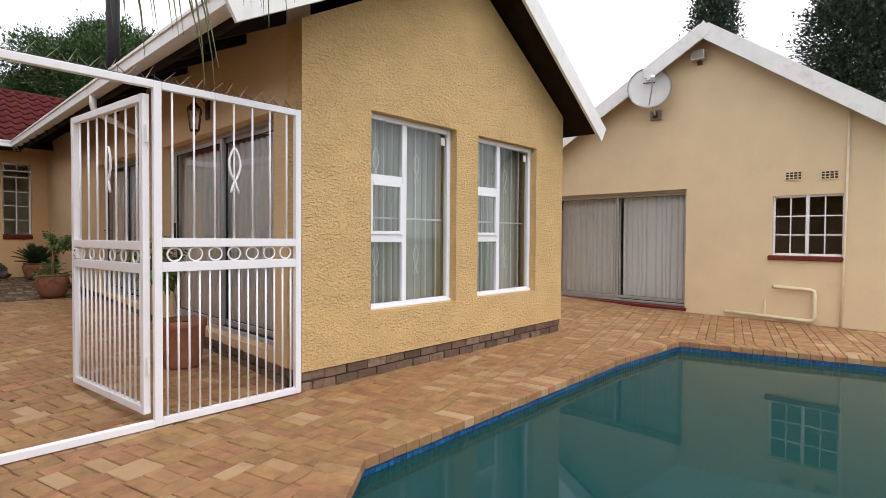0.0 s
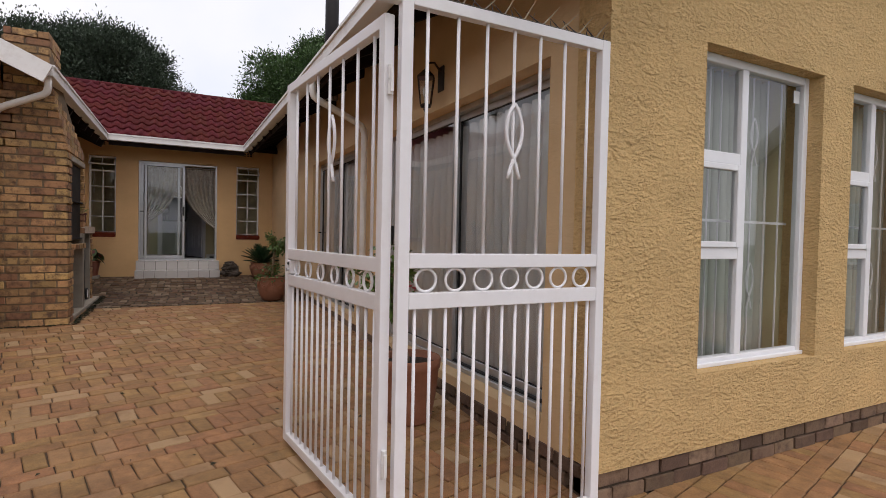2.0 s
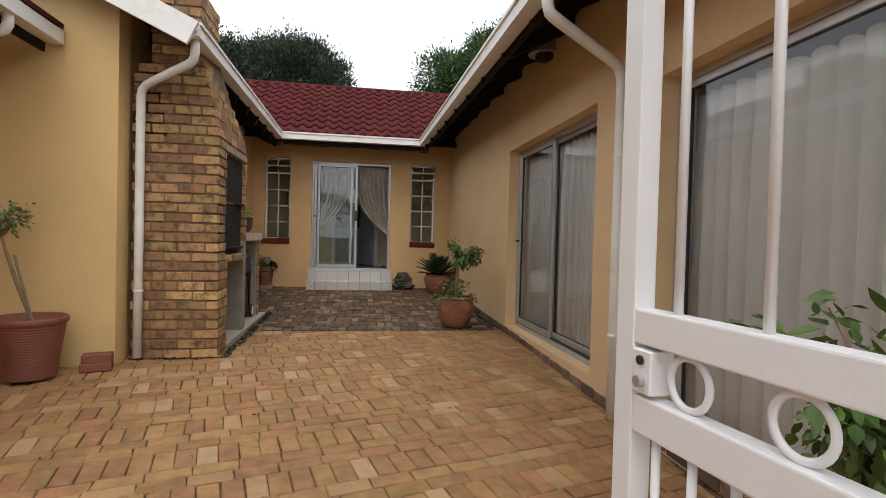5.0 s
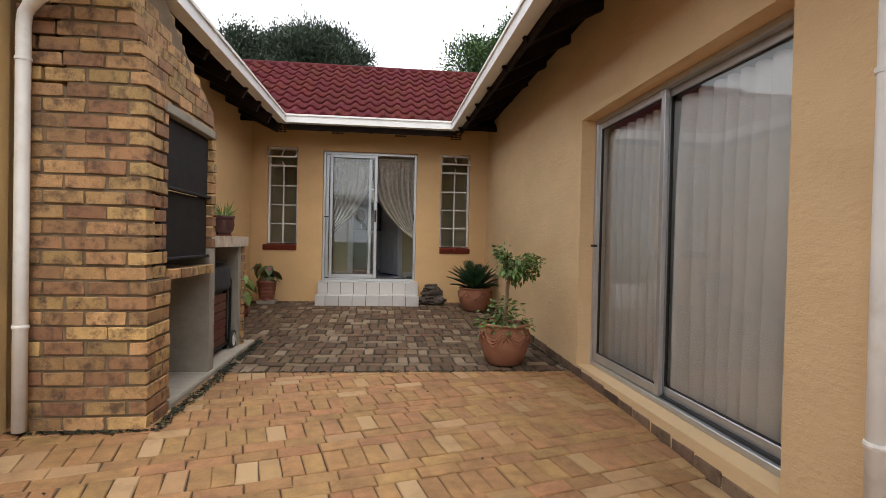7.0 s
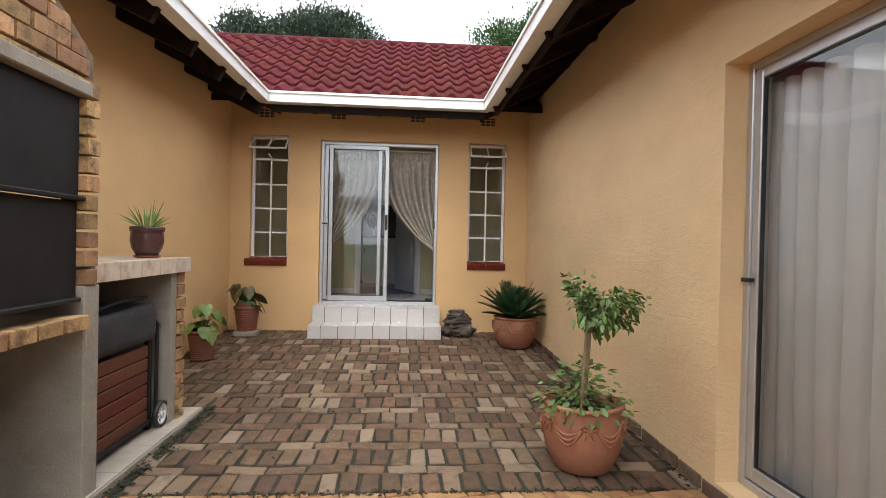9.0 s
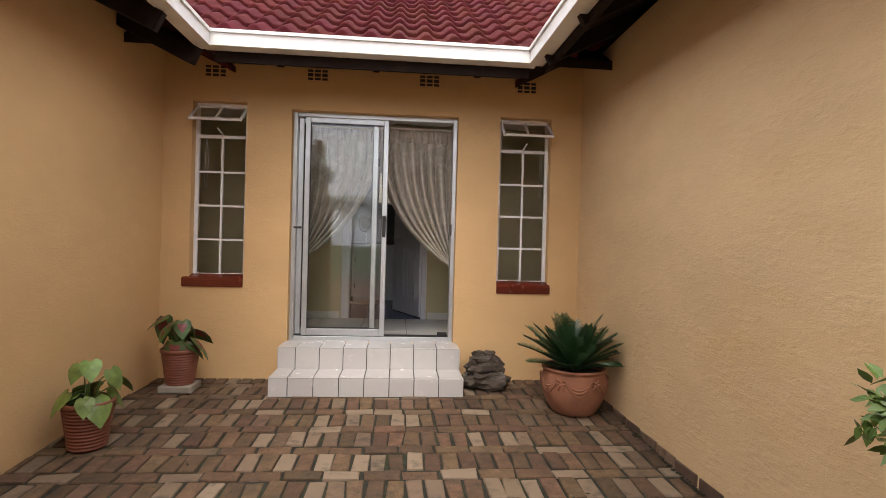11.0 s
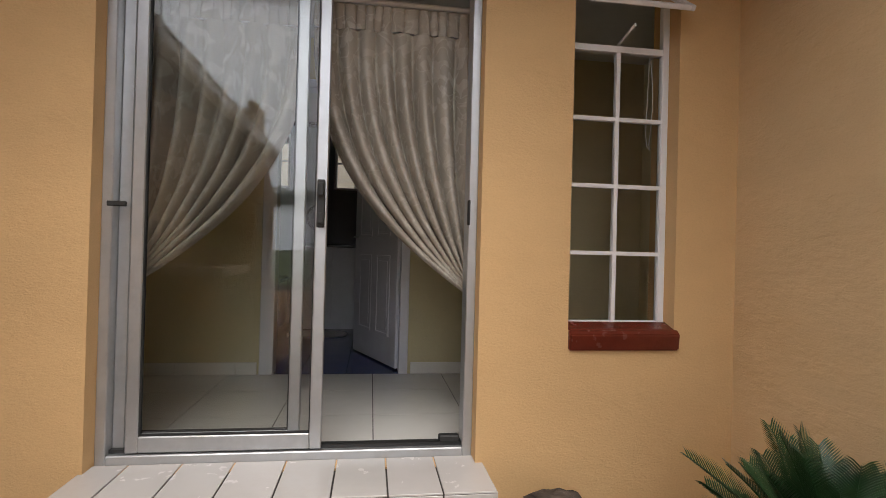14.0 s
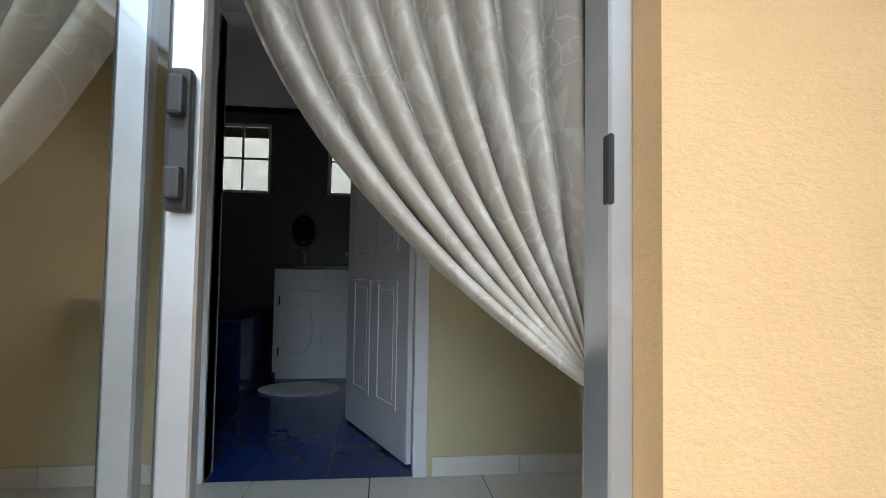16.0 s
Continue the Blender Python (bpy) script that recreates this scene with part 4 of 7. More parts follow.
def steps():
    s = thing("tiled_steps", "two steps of glazed white tiles with dark grout", "steps", kind="structure")
    x0, x1 = -0.66, 0.905
    part("core", boxm(x0 + 0.006, x1 - 0.006, 14.106, BY - 0.002, -0.05, 0.162), M_grout, s)
    part("core", boxm(x0 + 0.011, x1 - 0.011, 14.406, BY + 0.078, 0.10, 0.352), M_grout, s)
    cols = [x0, x0 + 0.15] + [x0 + 0.15 + 0.2021 * i for i in range(1, 8)]
    for level, (y0, y1, za, zb) in enumerate(((14.10, 14.40, 0.025, 0.175), (14.40, 14.74, 0.179, 0.358))):
        for a, b in zip(cols, cols[1:]):
            part("step_tile", boxm(a + 0.0032, b - 0.0032, y0, y0 + 0.008, za + 0.002, zb - 0.002, 0.0015), M_step, s)
            part("step_tile", boxm(a + 0.0032, b - 0.0032, y0 + 0.002, y1 - 0.002, zb, zb + 0.008, 0.0015), M_step, s)
        for x, d in ((x0 - 0.002, 1), (x1 + 0.002, -1)):
            for yy in (0, 1):
                a = y0 + 0.01 + yy * (BY - y0) / 2
                b = y0 + (yy + 1) * (BY - y0) / 2 - 0.004
                part("step_tile", boxm(x, x + 0.008 * d, a, b, za + 0.002, zb - 0.002), M_step, s)
    return s


steps()


def drape(name, x_fix, x_free, y, z_top, z_tie, seed, folds=8):
    """A curtain drawn aside to a tie at its fixed edge."""
    c = thing(name, "patterned beige damask curtain, tied back to the side", "curtain", "tied-back curtains")
    bm = bmesh.new()
    rnd = random.Random(seed)
    wob = [rnd.uniform(0, 6.28) for _ in range(5)]
    n, rows = folds * 14, 40
    grid = []
    width = x_free - x_fix
    for j in range(rows + 1):
        v = j / rows
        pull = 1 - v ** 2.45
        line = []
        for i in range(n + 1):
            u = i / n
            s = u * folds * 2 * math.pi + 0.7 * math.sin(u * 8 + wob[0]) + 0.5 * math.sin(3 * v + wob[1] + 4 * u)
            amp = 0.014 + 0.060 * min(1, v * 4) * (0.8 + 0.2 * math.sin(u * 13 + wob[2]))
            amp *= 0.6 + 0.4 * pull
            x = x_fix + width * u * (0.02 + 0.98 * pull)
            drop = (z_top - z_tie) * v - 0.05 * (1 - u) * v * v
            fold = -amp * (2 * abs(math.sin(s / 2)) ** 0.8 - 1)
            crease = 0.006 * math.sin(26 * v + 9 * u + wob[3]) * v
            line.append(bm.verts.new((x, y + fold + crease, z_top - drop + 0.01 * math.sin(s) * v)))
        grid.append(line)
    for a, b in zip(grid, grid[1:]):
        for i in range(n):
            bm.faces.new((a[i], a[i + 1], b[i + 1], b[i]))
    part("cloth", bm, M_drape, c, smooth=True)
    bm = curtain_bm(min(x_fix, x_free), max(x_fix, x_free), z_top, z_top + 0.12, y, folds * 2, 0.012, seed + 3, 4)
    part("heading", bm, M_drape, c, "gathered heading tape", smooth=True)
    tail = curtain_bm(x_fix, x_fix + (0.10 if width < 0 else -0.10), 0.347, z_tie + 0.01, y + 0.02, 2, 0.02, seed + 4, 8)
    part("tail", tail, M_drape, c, smooth=True)
    return c


drape("drape", 0.885, 0.13, 14.965, 2.26, 1.05, 3)
drape("drape", -0.66, 0.11, 14.985, 2.26, 1.05, 7)
tagged(obj("curtain_rail", tube(bmesh.new(), [(-0.9, 14.97, 2.40), (1.1, 14.97, 2.40)], 0.012, 8), M_white), "white curtain rail over the door", "curtain rail")

# ---- rooms behind the back door ----
FZ = 0.345
IY = 16.325
wall("wall_room_left", "x", -2.6, -2.5, BY + 0.22, IY + 0.1, -0.3, 2.9, [], M_inner, "pale yellow inner wall")
wall("wall_room_right", "x", 2.5, 2.6, BY + 0.22, IY + 0.1, -0.3, 2.9, [], M_inner, "pale yellow inner wall")
wall("wall_room_back", "y", IY, IY + 0.1, -2.5, 2.5, -0.3, 2.9, [(-0.25, 0.64, FZ - 0.02, 2.40)], M_inner, "pale yellow inner wall with a bathroom door")
wall("wall_bath_left", "x", -1.5, -1.4, IY + 0.1, 19.0, -0.3, 2.9, [], M_bathwall, "dark grey bathroom wall")
wall("wall_bath_right", "x", 1.3, 1.4, IY + 0.1, 19.0, -0.3, 2.9, [], M_bathwall, "dark grey bathroom wall")
wall("wall_bath_back", "y", 18.9, 19.0, -1.4, 1.3, -0.3, 2.9, [(-1.10, -0.57, 1.96, 2.62), (-0.05, 0.45, 1.96, 2.62)], M_bathwall, "dark grey bathroom wall with two small windows")
wall("wall_garden", "y", 20.6, 20.8, -4.0, 4.0, -0.43, 2.9, [], M_concrete, "plain grey garden wall")
tagged(obj("ceiling_rooms", boxm(-2.5, 2.5, BY + 0.22, 18.9, 2.75, 2.8), M_ceiling), "white ceiling of the inner rooms", "ceiling", kind="structure")


def room_floor():
    f = thing("floor_room", "large pale glossy floor tiles with dark joints", "floor", kind="structure")
    part("bed", boxm(-2.5, 2.5, BY + 0.20, IY, 0.2, FZ - 0.006), M_grout, f)
    s = 0.50
    x = -2.55
    while x < 2.45:
        y = BY + 0.222
        while y < IY - 0.02:
            part("floor_tile", boxm(x + 0.0025, x + s - 0.0025, y + 0.0025, min(y + s, IY) - 0.0025, FZ - 0.02, FZ), M_floor_tile, f)
            y += s
        x += s
    f2 = thing("floor_bathroom", "glossy dark blue bathroom floor tiles", "floor", kind="structure")
    part("bed", boxm(-1.4, 1.3, IY, 18.9, 0.2, FZ - 0.004), M_grout, f2)
    x = -1.39
    while x < 1.25:
        y = IY + 0.003
        while y < 18.85:
            part("floor_tile", boxm(x + 0.002, x + 0.33 - 0.002, y + 0.002, y + 0.33 - 0.002, FZ - 0.02, FZ - 0.001), M_blue, f2)
            y += 0.33
        x += 0.33
    sk = thing("skirting", "pale tiled skirting along the inner wall", "skirting", kind="structure")
    for a, b in ((-2.5, -0.36), (0.72, 2.5)):
        x = a
        while x < b - 0.02:
            part("skirting_tile", boxm(x + 0.0015, min(x + 0.40, b) - 0.0015, IY - 0.012, IY - 0.001, FZ, FZ + 0.085, 0.002), M_floor_tile, sk)
            x += 0.40


room_floor()


def bathroom():
    c = thing("door_casing", "white painted door casing", "door casing", kind="structure")
    part("jamb", boxm(-0.345, -0.25, IY - 0.02, IY + 0.12, FZ, 2.45, 0.004), M_door, c)
    part("jamb", boxm(0.635, 0.70, IY - 0.02, IY + 0.12, FZ, 2.45, 0.004), M_door, c)
    part("head", boxm(-0.25, 0.635, IY - 0.02, IY + 0.12, 2.39, 2.45, 0.004), M_door, c)
    d = thing("door_4", "white panelled door standing ajar into the bathroom", "door", kind="structure", at=(0.63, IY + 0.115, FZ + 0.01), turn=113)
    w, h = 0.86, 2.0
    bm = boxm(0, w, -0.02, 0.02, 0, h, 0.003)
    part("door_leaf", bm, M_door, d)
    for xa, xb in ((0.12, 0.38), (0.48, 0.74)):
        for za, zb in ((0.22, 0.85), (1.0, 1.78)):
            for y in (-0.026, 0.02):
                bmq = frame_bm(xa, xb, za, zb, 0.022, y, y + 0.006, bevel=0.002)
                box(bmq, xa + 0.045, xb - 0.045, y + 0.001, y + 0.005, za + 0.045, zb - 0.045, 0.002)
                part("panel_moulding", bmq, M_door, d)
    part("door_handle", tube(bmesh.new(), [(w - 0.07, 0.02, 1.0), (w - 0.07, 0.06, 1.0), (w - 0.17, 0.065, 1.0)], 0.009, 8), M_alu, d, "metal lever handle")
    v = thing("vanity_cabinet", "white bathroom vanity with one arched door", "cabinet", at=(-0.41, 18.42, FZ))
    part("body", boxm(0, 0.75, 0.0, 0.45, 0.06, 0.92, 0.004), M_door, v)
    part("plinth", boxm(0.02, 0.73, 0.04, 0.44, 0, 0.06), M_door, v)
    part("worktop", boxm(-0.02, 0.77, -0.02, 0.46, 0.92, 0.955, 0.006), M_darkstone, v, "dark speckled stone vanity top")
    dr = part("cabinet_door", boxm(0.03, 0.40, -0.02, -0.002, 0.12, 0.72, 0.003), M_door, v)
    pts = [(0.215 + 0.11 * math.cos(a), -0.024, 0.42 + 0.20 * math.sin(a)) for a in [2 * math.pi * k / 28 for k in range(29)]]
    part("oval_moulding", tube(bmesh.new(), pts, 0.006, 6, False), M_door, dr)
    for z in (0.2, 0.62):
        part("hinge", boxm(0.045, 0.055, -0.028, -0.02, z, z + 0.07), M_black, dr, "dark hinge")
    part("drawer_front", boxm(0.03, 0.40, -0.02, -0.002, 0.74, 0.90, 0.003), M_door, v)
    part("tap", tube(bmesh.new(), [(0.2, 0.3, 0.955), (0.2, 0.3, 1.06), (0.2, 0.2, 1.08)], 0.012, 8), M_alu, v, "chrome tap")
    t = thing("bathtub", "dark blue tiled built-in bathtub", "bathtub", at=(-1.39, 17.6, FZ))
    part("surround", boxm(0, 0.90, 0.15, 1.28, 0, 0.55, 0.01), M_blue, t)
    part("rim", boxm(0.05, 0.85, 0.2, 1.2, 0.55, 0.575, 0.01), M_blue, t)
    m = thing("bath_mat", "pale rumpled bath mat on the blue floor", "mat", at=(-0.12, 18.05, FZ))
    bm = lathe(bmesh.new(), [(0.30, 0.0), (0.31, 0.012), (0.26, 0.022), (0.02, 0.024)], 28)
    bmesh.ops.scale(bm, vec=(1.0, 0.75, 1), verts=bm.verts[:])
    part("pile", bm, M_sheer, m)
    mir = thing("oval_mirror_stand", "small dark oval wall mirror above the vanity", "mirror", at=(-0.25, 18.88, 1.62))
    pts = [(0.09 * math.cos(a), -0.01, 0.13 * math.sin(a)) for a in [2 * math.pi * k / 24 for k in range(25)]]
    bm = tube(bmesh.new(), pts, 0.018, 6, False)
    box(bm, -0.07, 0.07, -0.01, 0.0, -0.1, 0.1)
    part("mirror_frame", bm, M_black, mir)
    for hole in ((-1.10, -0.57, 1.96, 2.62), (-0.05, 0.45, 1.96, 2.62)):
        steel_window("window_bath", hole, "small white steel bathroom window", 2, 2, (hole[0], 18.93, hole[2]), 0, False)


bathroom()


# ---- white security gate and fence ----
def ironwork(root, w, z0, z1, rails, upper, lower, rings, frame_w=0.05):
    """A panel of square tube in its own frame: x along, z up."""
    part("stile", boxm(0, frame_w, -0.022, 0.022, z0, z1, 0.004, 2), M_white, root)
    part("stile", boxm(w - frame_w, w, -0.022, 0.022, z0, z1, 0.004, 2), M_white, root)
    part("top_rail", boxm(frame_w, w - frame_w, -0.021, 0.021, z1 - 0.05, z1, 0.004, 2), M_white, root)
    part("bottom_rail", boxm(frame_w, w - frame_w, -0.021, 0.021, z0, z0 + 0.05, 0.004, 2), M_white, root)
    (ra, rb), (rc, rd) = rails
    for a, b in rails:
        part("middle_rail", boxm(frame_w, w - frame_w, -0.020, 0.020, a, b, 0.004, 2), M_white, root)
    inner = w - 2 * frame_w
    for i in range(upper):
        x = frame_w + inner * (i + 0.5) / upper
        part("bar", tube(bmesh.new(), [(x, 0, rb), (x, 0, z1 - 0.05)], 0.0075, 8), M_white, root, smooth=True)
    for i in range(lower):
        x = frame_w + inner * (i + 0.5) / lower
        part("bar", tube(bmesh.new(), [(x, 0, z0 + 0.05), (x, 0, rc)], 0.0075, 8), M_white, root, smooth=True)
    gap = ra - rd
    for i in range(rings):
        x = frame_w + inner * (i + 0.6) / (rings + 0.2)
        pts = [(x + (gap / 2 - 0.004) * math.cos(a), 0, (ra + rd) / 2 + (gap / 2 - 0.004) * math.sin(a)) for a in [2 * math.pi * k / 28 for k in range(29)]]
        part("ring", tube(bmesh.new(), pts, 0.0065, 6, False), M_white, root, smooth=True)
    xm = frame_w + inner * (upper // 2 + 0.5) / upper
    part("ribbon", ribbon(bmesh.new(), xm, 0.0, 1.585, 0.33, 0.009, 0.042), M_white, root, "looped ribbon ornament", True)


fence = thing("security_fence", "white steel fence panel with rings and ribbon ornament", "fence", at=(0.945, 4.09, 0))
ironwork(fence, 1.085, -0.325, 1.955, ((0.865, 0.925), (0.70, 0.765)), 7, 14, 7)
part("lintel_bar", boxm(-1.95, 0.0, -0.022, 0.022, 1.905, 1.955, 0.004), M_white, fence)
part("threshold_bar", boxm(-1.95, 0.0, -0.022, 0.022, -0.33, -0.28, 0.004), M_white, fence)
part("far_post", boxm(-2.0, -1.95, -0.022, 0.022, -0.335, 1.955, 0.004), M_white, fence)

gate_dir = math.degrees(math.atan2(5.36 - 4.115, 0.758 - 0.912))
gate = thing("security_gate", "white steel gate with rings, standing open", "gate", at=(0.912, 4.115, 0), turn=gate_dir)
ironwork(gate, 1.25, -0.24, 1.87, ((0.845, 0.905), (0.69, 0.755)), 7, 14, 6)
for z in (0.02, 1.55):
    bm = tube(bmesh.new(), [(-0.012, 0.0, z), (-0.012, 0.0, z + 0.055)], 0.011, 10)
    tube(bm, [(-0.012, 0.0, z + 0.06), (-0.012, 0.0, z + 0.115)], 0.011, 10)
    box(bm, -0.03, 0.002, -0.006, 0.006, z + 0.01, z + 0.10)
    part("hinge", bm, M_plastic, gate, "welded barrel hinge")
lock = part("lock_box", boxm(1.15, 1.199, -0.024, 0.024, 0.762, 0.838, 0.003), M_white, gate, "white welded lock box")
part("keyhole", tube(bmesh.new(), [(1.175, 0.024, 0.82), (1.175, 0.029, 0.82)], 0.008, 12), M_rubber, lock)
part("lock_cylinder", tube(bmesh.new(), [(1.172, 0.02, 0.785), (1.172, 0.036, 0.785)], 0.010, 12), M_alu, lock)


def spikes():
    s = thing("wall_spikes", "thin dark metal spikes along the fence top", "spikes", at=(0, 4.09, 1.955))
    rnd = random.Random(5)
    part("strip", boxm(-0.60, 2.02, -0.015, 0.015, 0.0, 0.006), M_thorn, s)
    for i in range(25):
        x = -0.55 + i * 0.104
        for sy, mat, lean in ((-1, M_spike, 0.05), (1, M_thorn, -0.05)):
            tip = (x + lean + rnd.uniform(-0.02, 0.02), sy * rnd.uniform(0.035, 0.055), rnd.uniform(0.065, 0.085))
            part("spike", tube(bmesh.new(), [(x, 0, 0.004), tip], [0.004, 0.0008], 4), mat, s)
        part("spike", tube(bmesh.new(), [(x + 0.05, 0, 0.004), (x + 0.05 + rnd.uniform(-0.03, 0.03), 0.01, 0.055)], [0.003, 0.0008], 4), M_thorn, s)


spikes()

# ---- brick barbecue ----
UNIT_BRICK = None


def unit_brick():
    bm = boxm(-0.5, 0.5, -0.5, 0.5, -0.5, 0.5)
    bmesh.ops.bevel(bm, geom=bm.edges[:], offset=0.045, segments=1, affect="EDGES")
    for v in bm.verts:
        v.co += Vector([brick_rnd.uniform(-0.022, 0.022) * k for k in (0.8, 1, 2)])
    me = bpy.data.meshes.new("brick")
    bm.to_mesh(me)
    bm.free()
    return me


BRICK_MESH = {}
brick_rnd = random.Random(9)


def brick(parent, x0, x1, y0, y1, z0, z1, mat, name="brick", jitter=0.005):
    key = (mat.name, brick_rnd.randrange(8))
    if key not in BRICK_MESH:
        BRICK_MESH[key] = unit_brick()
        BRICK_MESH[key].materials.append(mat)
    b = new(name, BRICK_MESH[key])
    b.parent = parent
    j = [brick_rnd.uniform(-jitter, jitter) for _ in range(3)]
    b.location = ((x0 + x1) / 2 + j[0], (y0 + y1) / 2 + j[1], (z0 + z1) / 2 + 0.3 * j[2])
    b.scale = (x1 - x0, y1 - y0, z1 - z0)
    b.rotation_euler = (0, 0, brick_rnd.uniform(-0.012, 0.012))
    return b


def braai():
    b = thing("brick_barbecue", "built-in buff brick barbecue with black steel doors", "barbecue")
    XE, XW, YF = -0.975, -1.70, 9.36
    CH, BH, BL, BT, J = 0.0868, 0.072, 0.215, 0.103, 0.013
    z, k = -0.105, 0
    zs = []
    while z < 3.12:
        zs.append((z, k))
        z += CH
        k += 1
    part("mortar_core", boxm(XW + 0.012, XE - 0.010, YF + 0.010, 9.672, -0.12, 0.76), M_mortar, b)
    part("mortar_core", boxm(XW + 0.012, -1.07, YF + 0.010, 9.634, 0.761, 1.859), M_mortar, b)
    part("mortar_core", boxm(-1.069, XE - 0.022, YF + 0.010, 9.45, 0.761, 1.859), M_mortar, b)
    core = bmesh.new()
    prism(core, [(-1.0, YF + 0.012, 1.86), (-1.0, 10.53, 1.86), (-1.0, 10.53, 2.0), (-1.16, 9.95, 2.62), (-1.16, 9.95, 3.08), (-1.16, YF + 0.012, 3.08), (-1.16, YF + 0.012, 2.62)], (-0.42, 0, 0))
    part("mortar_core", core, M_mortar, b)
    for z, k in zs:
        za, zb = z, z + BH
        if z < 0.74:
            xe, ye = XE, 9.68
        elif z < 1.80:
            xe, ye = XE - 0.012, 9.64
        else:
            f = min(1, max(0, (z - 1.9) / 0.72))
            xe, ye = XE - 0.012 - 0.165 * f, 10.54 - 0.57 * f
        xw = XW if z < 2.45 else -1.56
        first = BL if k % 2 == 0 else BT
        side = BT if k % 2 == 0 else BL
        brick(b, xe - first, xe, YF, YF + side, za, zb, M_brick)
        x = xe - first - J
        while x - 0.05 > xw:
            x2 = max(xw, x - BL)
            brick(b, x2, x, YF, YF + BT, za, zb, M_brick)
            x = x2 - J
        y = YF + side + J
        while y + 0.05 < ye:
            y2 = min(ye, y + BL)
            if ye - y2 < 0.05:
                y2 = ye
            brick(b, xe - BT, xe, y, y2, za, zb, M_brick)
            y = y2 + J
        if 0.90 < z < 1.82:
            brick(b, xe - BT - 0.02, xe - 0.005 * (k % 2), 10.485, 10.56 + 0.02 * (k % 2), za, zb, M_brick)
    # firebox, steel doors, shelf
    part("lintel", boxm(-1.12, -0.978, 9.60, 10.50, 1.80, 1.862, 0.006), M_concrete, b, "bare concrete lintel")
    part("firebox_back", boxm(-1.72, -1.70, 9.62, 10.56, -0.10, 1.86), M_mortar, b)
    part("firebox_floor", boxm(-1.70, -1.03, 9.62, 10.50, 0.74, 0.80, 0.004), M_concrete, b)
    for i in range(5):
        brick(b, -1.06, -0.965, 9.69 + i * 0.158, 9.69 + i * 0.158 + 0.146, 0.742, 0.806, M_brick, "shelf_brick")
    d = part("upper_door", boxm(-1.055, -1.025, 9.635, 10.478, 1.335, 1.795, 0.004), M_black, b, "black steel door")
    part("door_lip", boxm(-1.03, -0.995, 9.65, 10.50, 1.325, 1.345, 0.004), M_black, d)
    d2 = part("lower_door", boxm(-1.06, -1.03, 9.635, 10.478, 0.872, 1.322, 0.004), M_black, b, "black steel door")
    part("door_lip", boxm(-1.035, -1.0, 9.65, 10.47, 0.864, 0.884, 0.004), M_black, d2)
    part("partition", boxm(-1.70, -0.995, 10.485, 10.60, -0.10, 0.935, 0.006), M_concrete, b, "grey cement partition wall")
    # counter with its end pillar
    part("counter_slab", boxm(-1.745, -1.035, 10.605, 11.72, 0.945, 1.02, 0.004), M_concrete, b)
    for i in range(5):
        for j in range(3):
            part("counter_tile", boxm(-1.742 + j * 0.236, -1.742 + j * 0.236 + 0.232, 10.61 + i * 0.222, 10.61 + i * 0.222 + 0.218, 1.021, 1.033, 0.002), M_slab, b)
    for i in range(5):
        part("edge_tile", boxm(-1.034, -1.022, 10.61 + i * 0.222, 10.61 + i * 0.222 + 0.218, 0.937, 1.034, 0.002), M_slab, b, "patterned edge tile")
    part("pillar_core", boxm(-1.70, -1.06, 11.50, 11.585, -0.10, 0.942), M_concrete, b)
    z, k = -0.09, 0
    while z < 0.90:
        brick(b, -1.06 - (BL if k % 2 else BT), -1.045, 11.588, 11.688, z, z + BH, M_brick)
        brick(b, -1.30 - (0.11 if k % 2 else 0), -1.075 - (BL if k % 2 else BT), 11.588, 11.688, z, z + BH, M_brick)
        z += CH
        k += 1
    part("back_wall_plaster", boxm(-1.745, -1.72, 10.60, 11.5, -0.1, 0.94), M_concrete, b)
    sl = thing("hearth_slab", "pale tiled hearth slab under the barbecue", "slab", kind="structure")
    part("slab", boxm(-1.74, -0.975, 9.69, 11.86, -0.14, -0.062, 0.006), M_concrete, sl)
    for i in range(6):
        for j in range(2):
            part("hearth_tile", boxm(-1.735 + 0.378 * j, -1.735 + 0.378 * j + 0.374, 9.70 + i * 0.358, 9.70 + i * 0.358 + 0.354, -0.062, -0.054, 0.0015), M_braai_tile, sl)
    return b


braai()


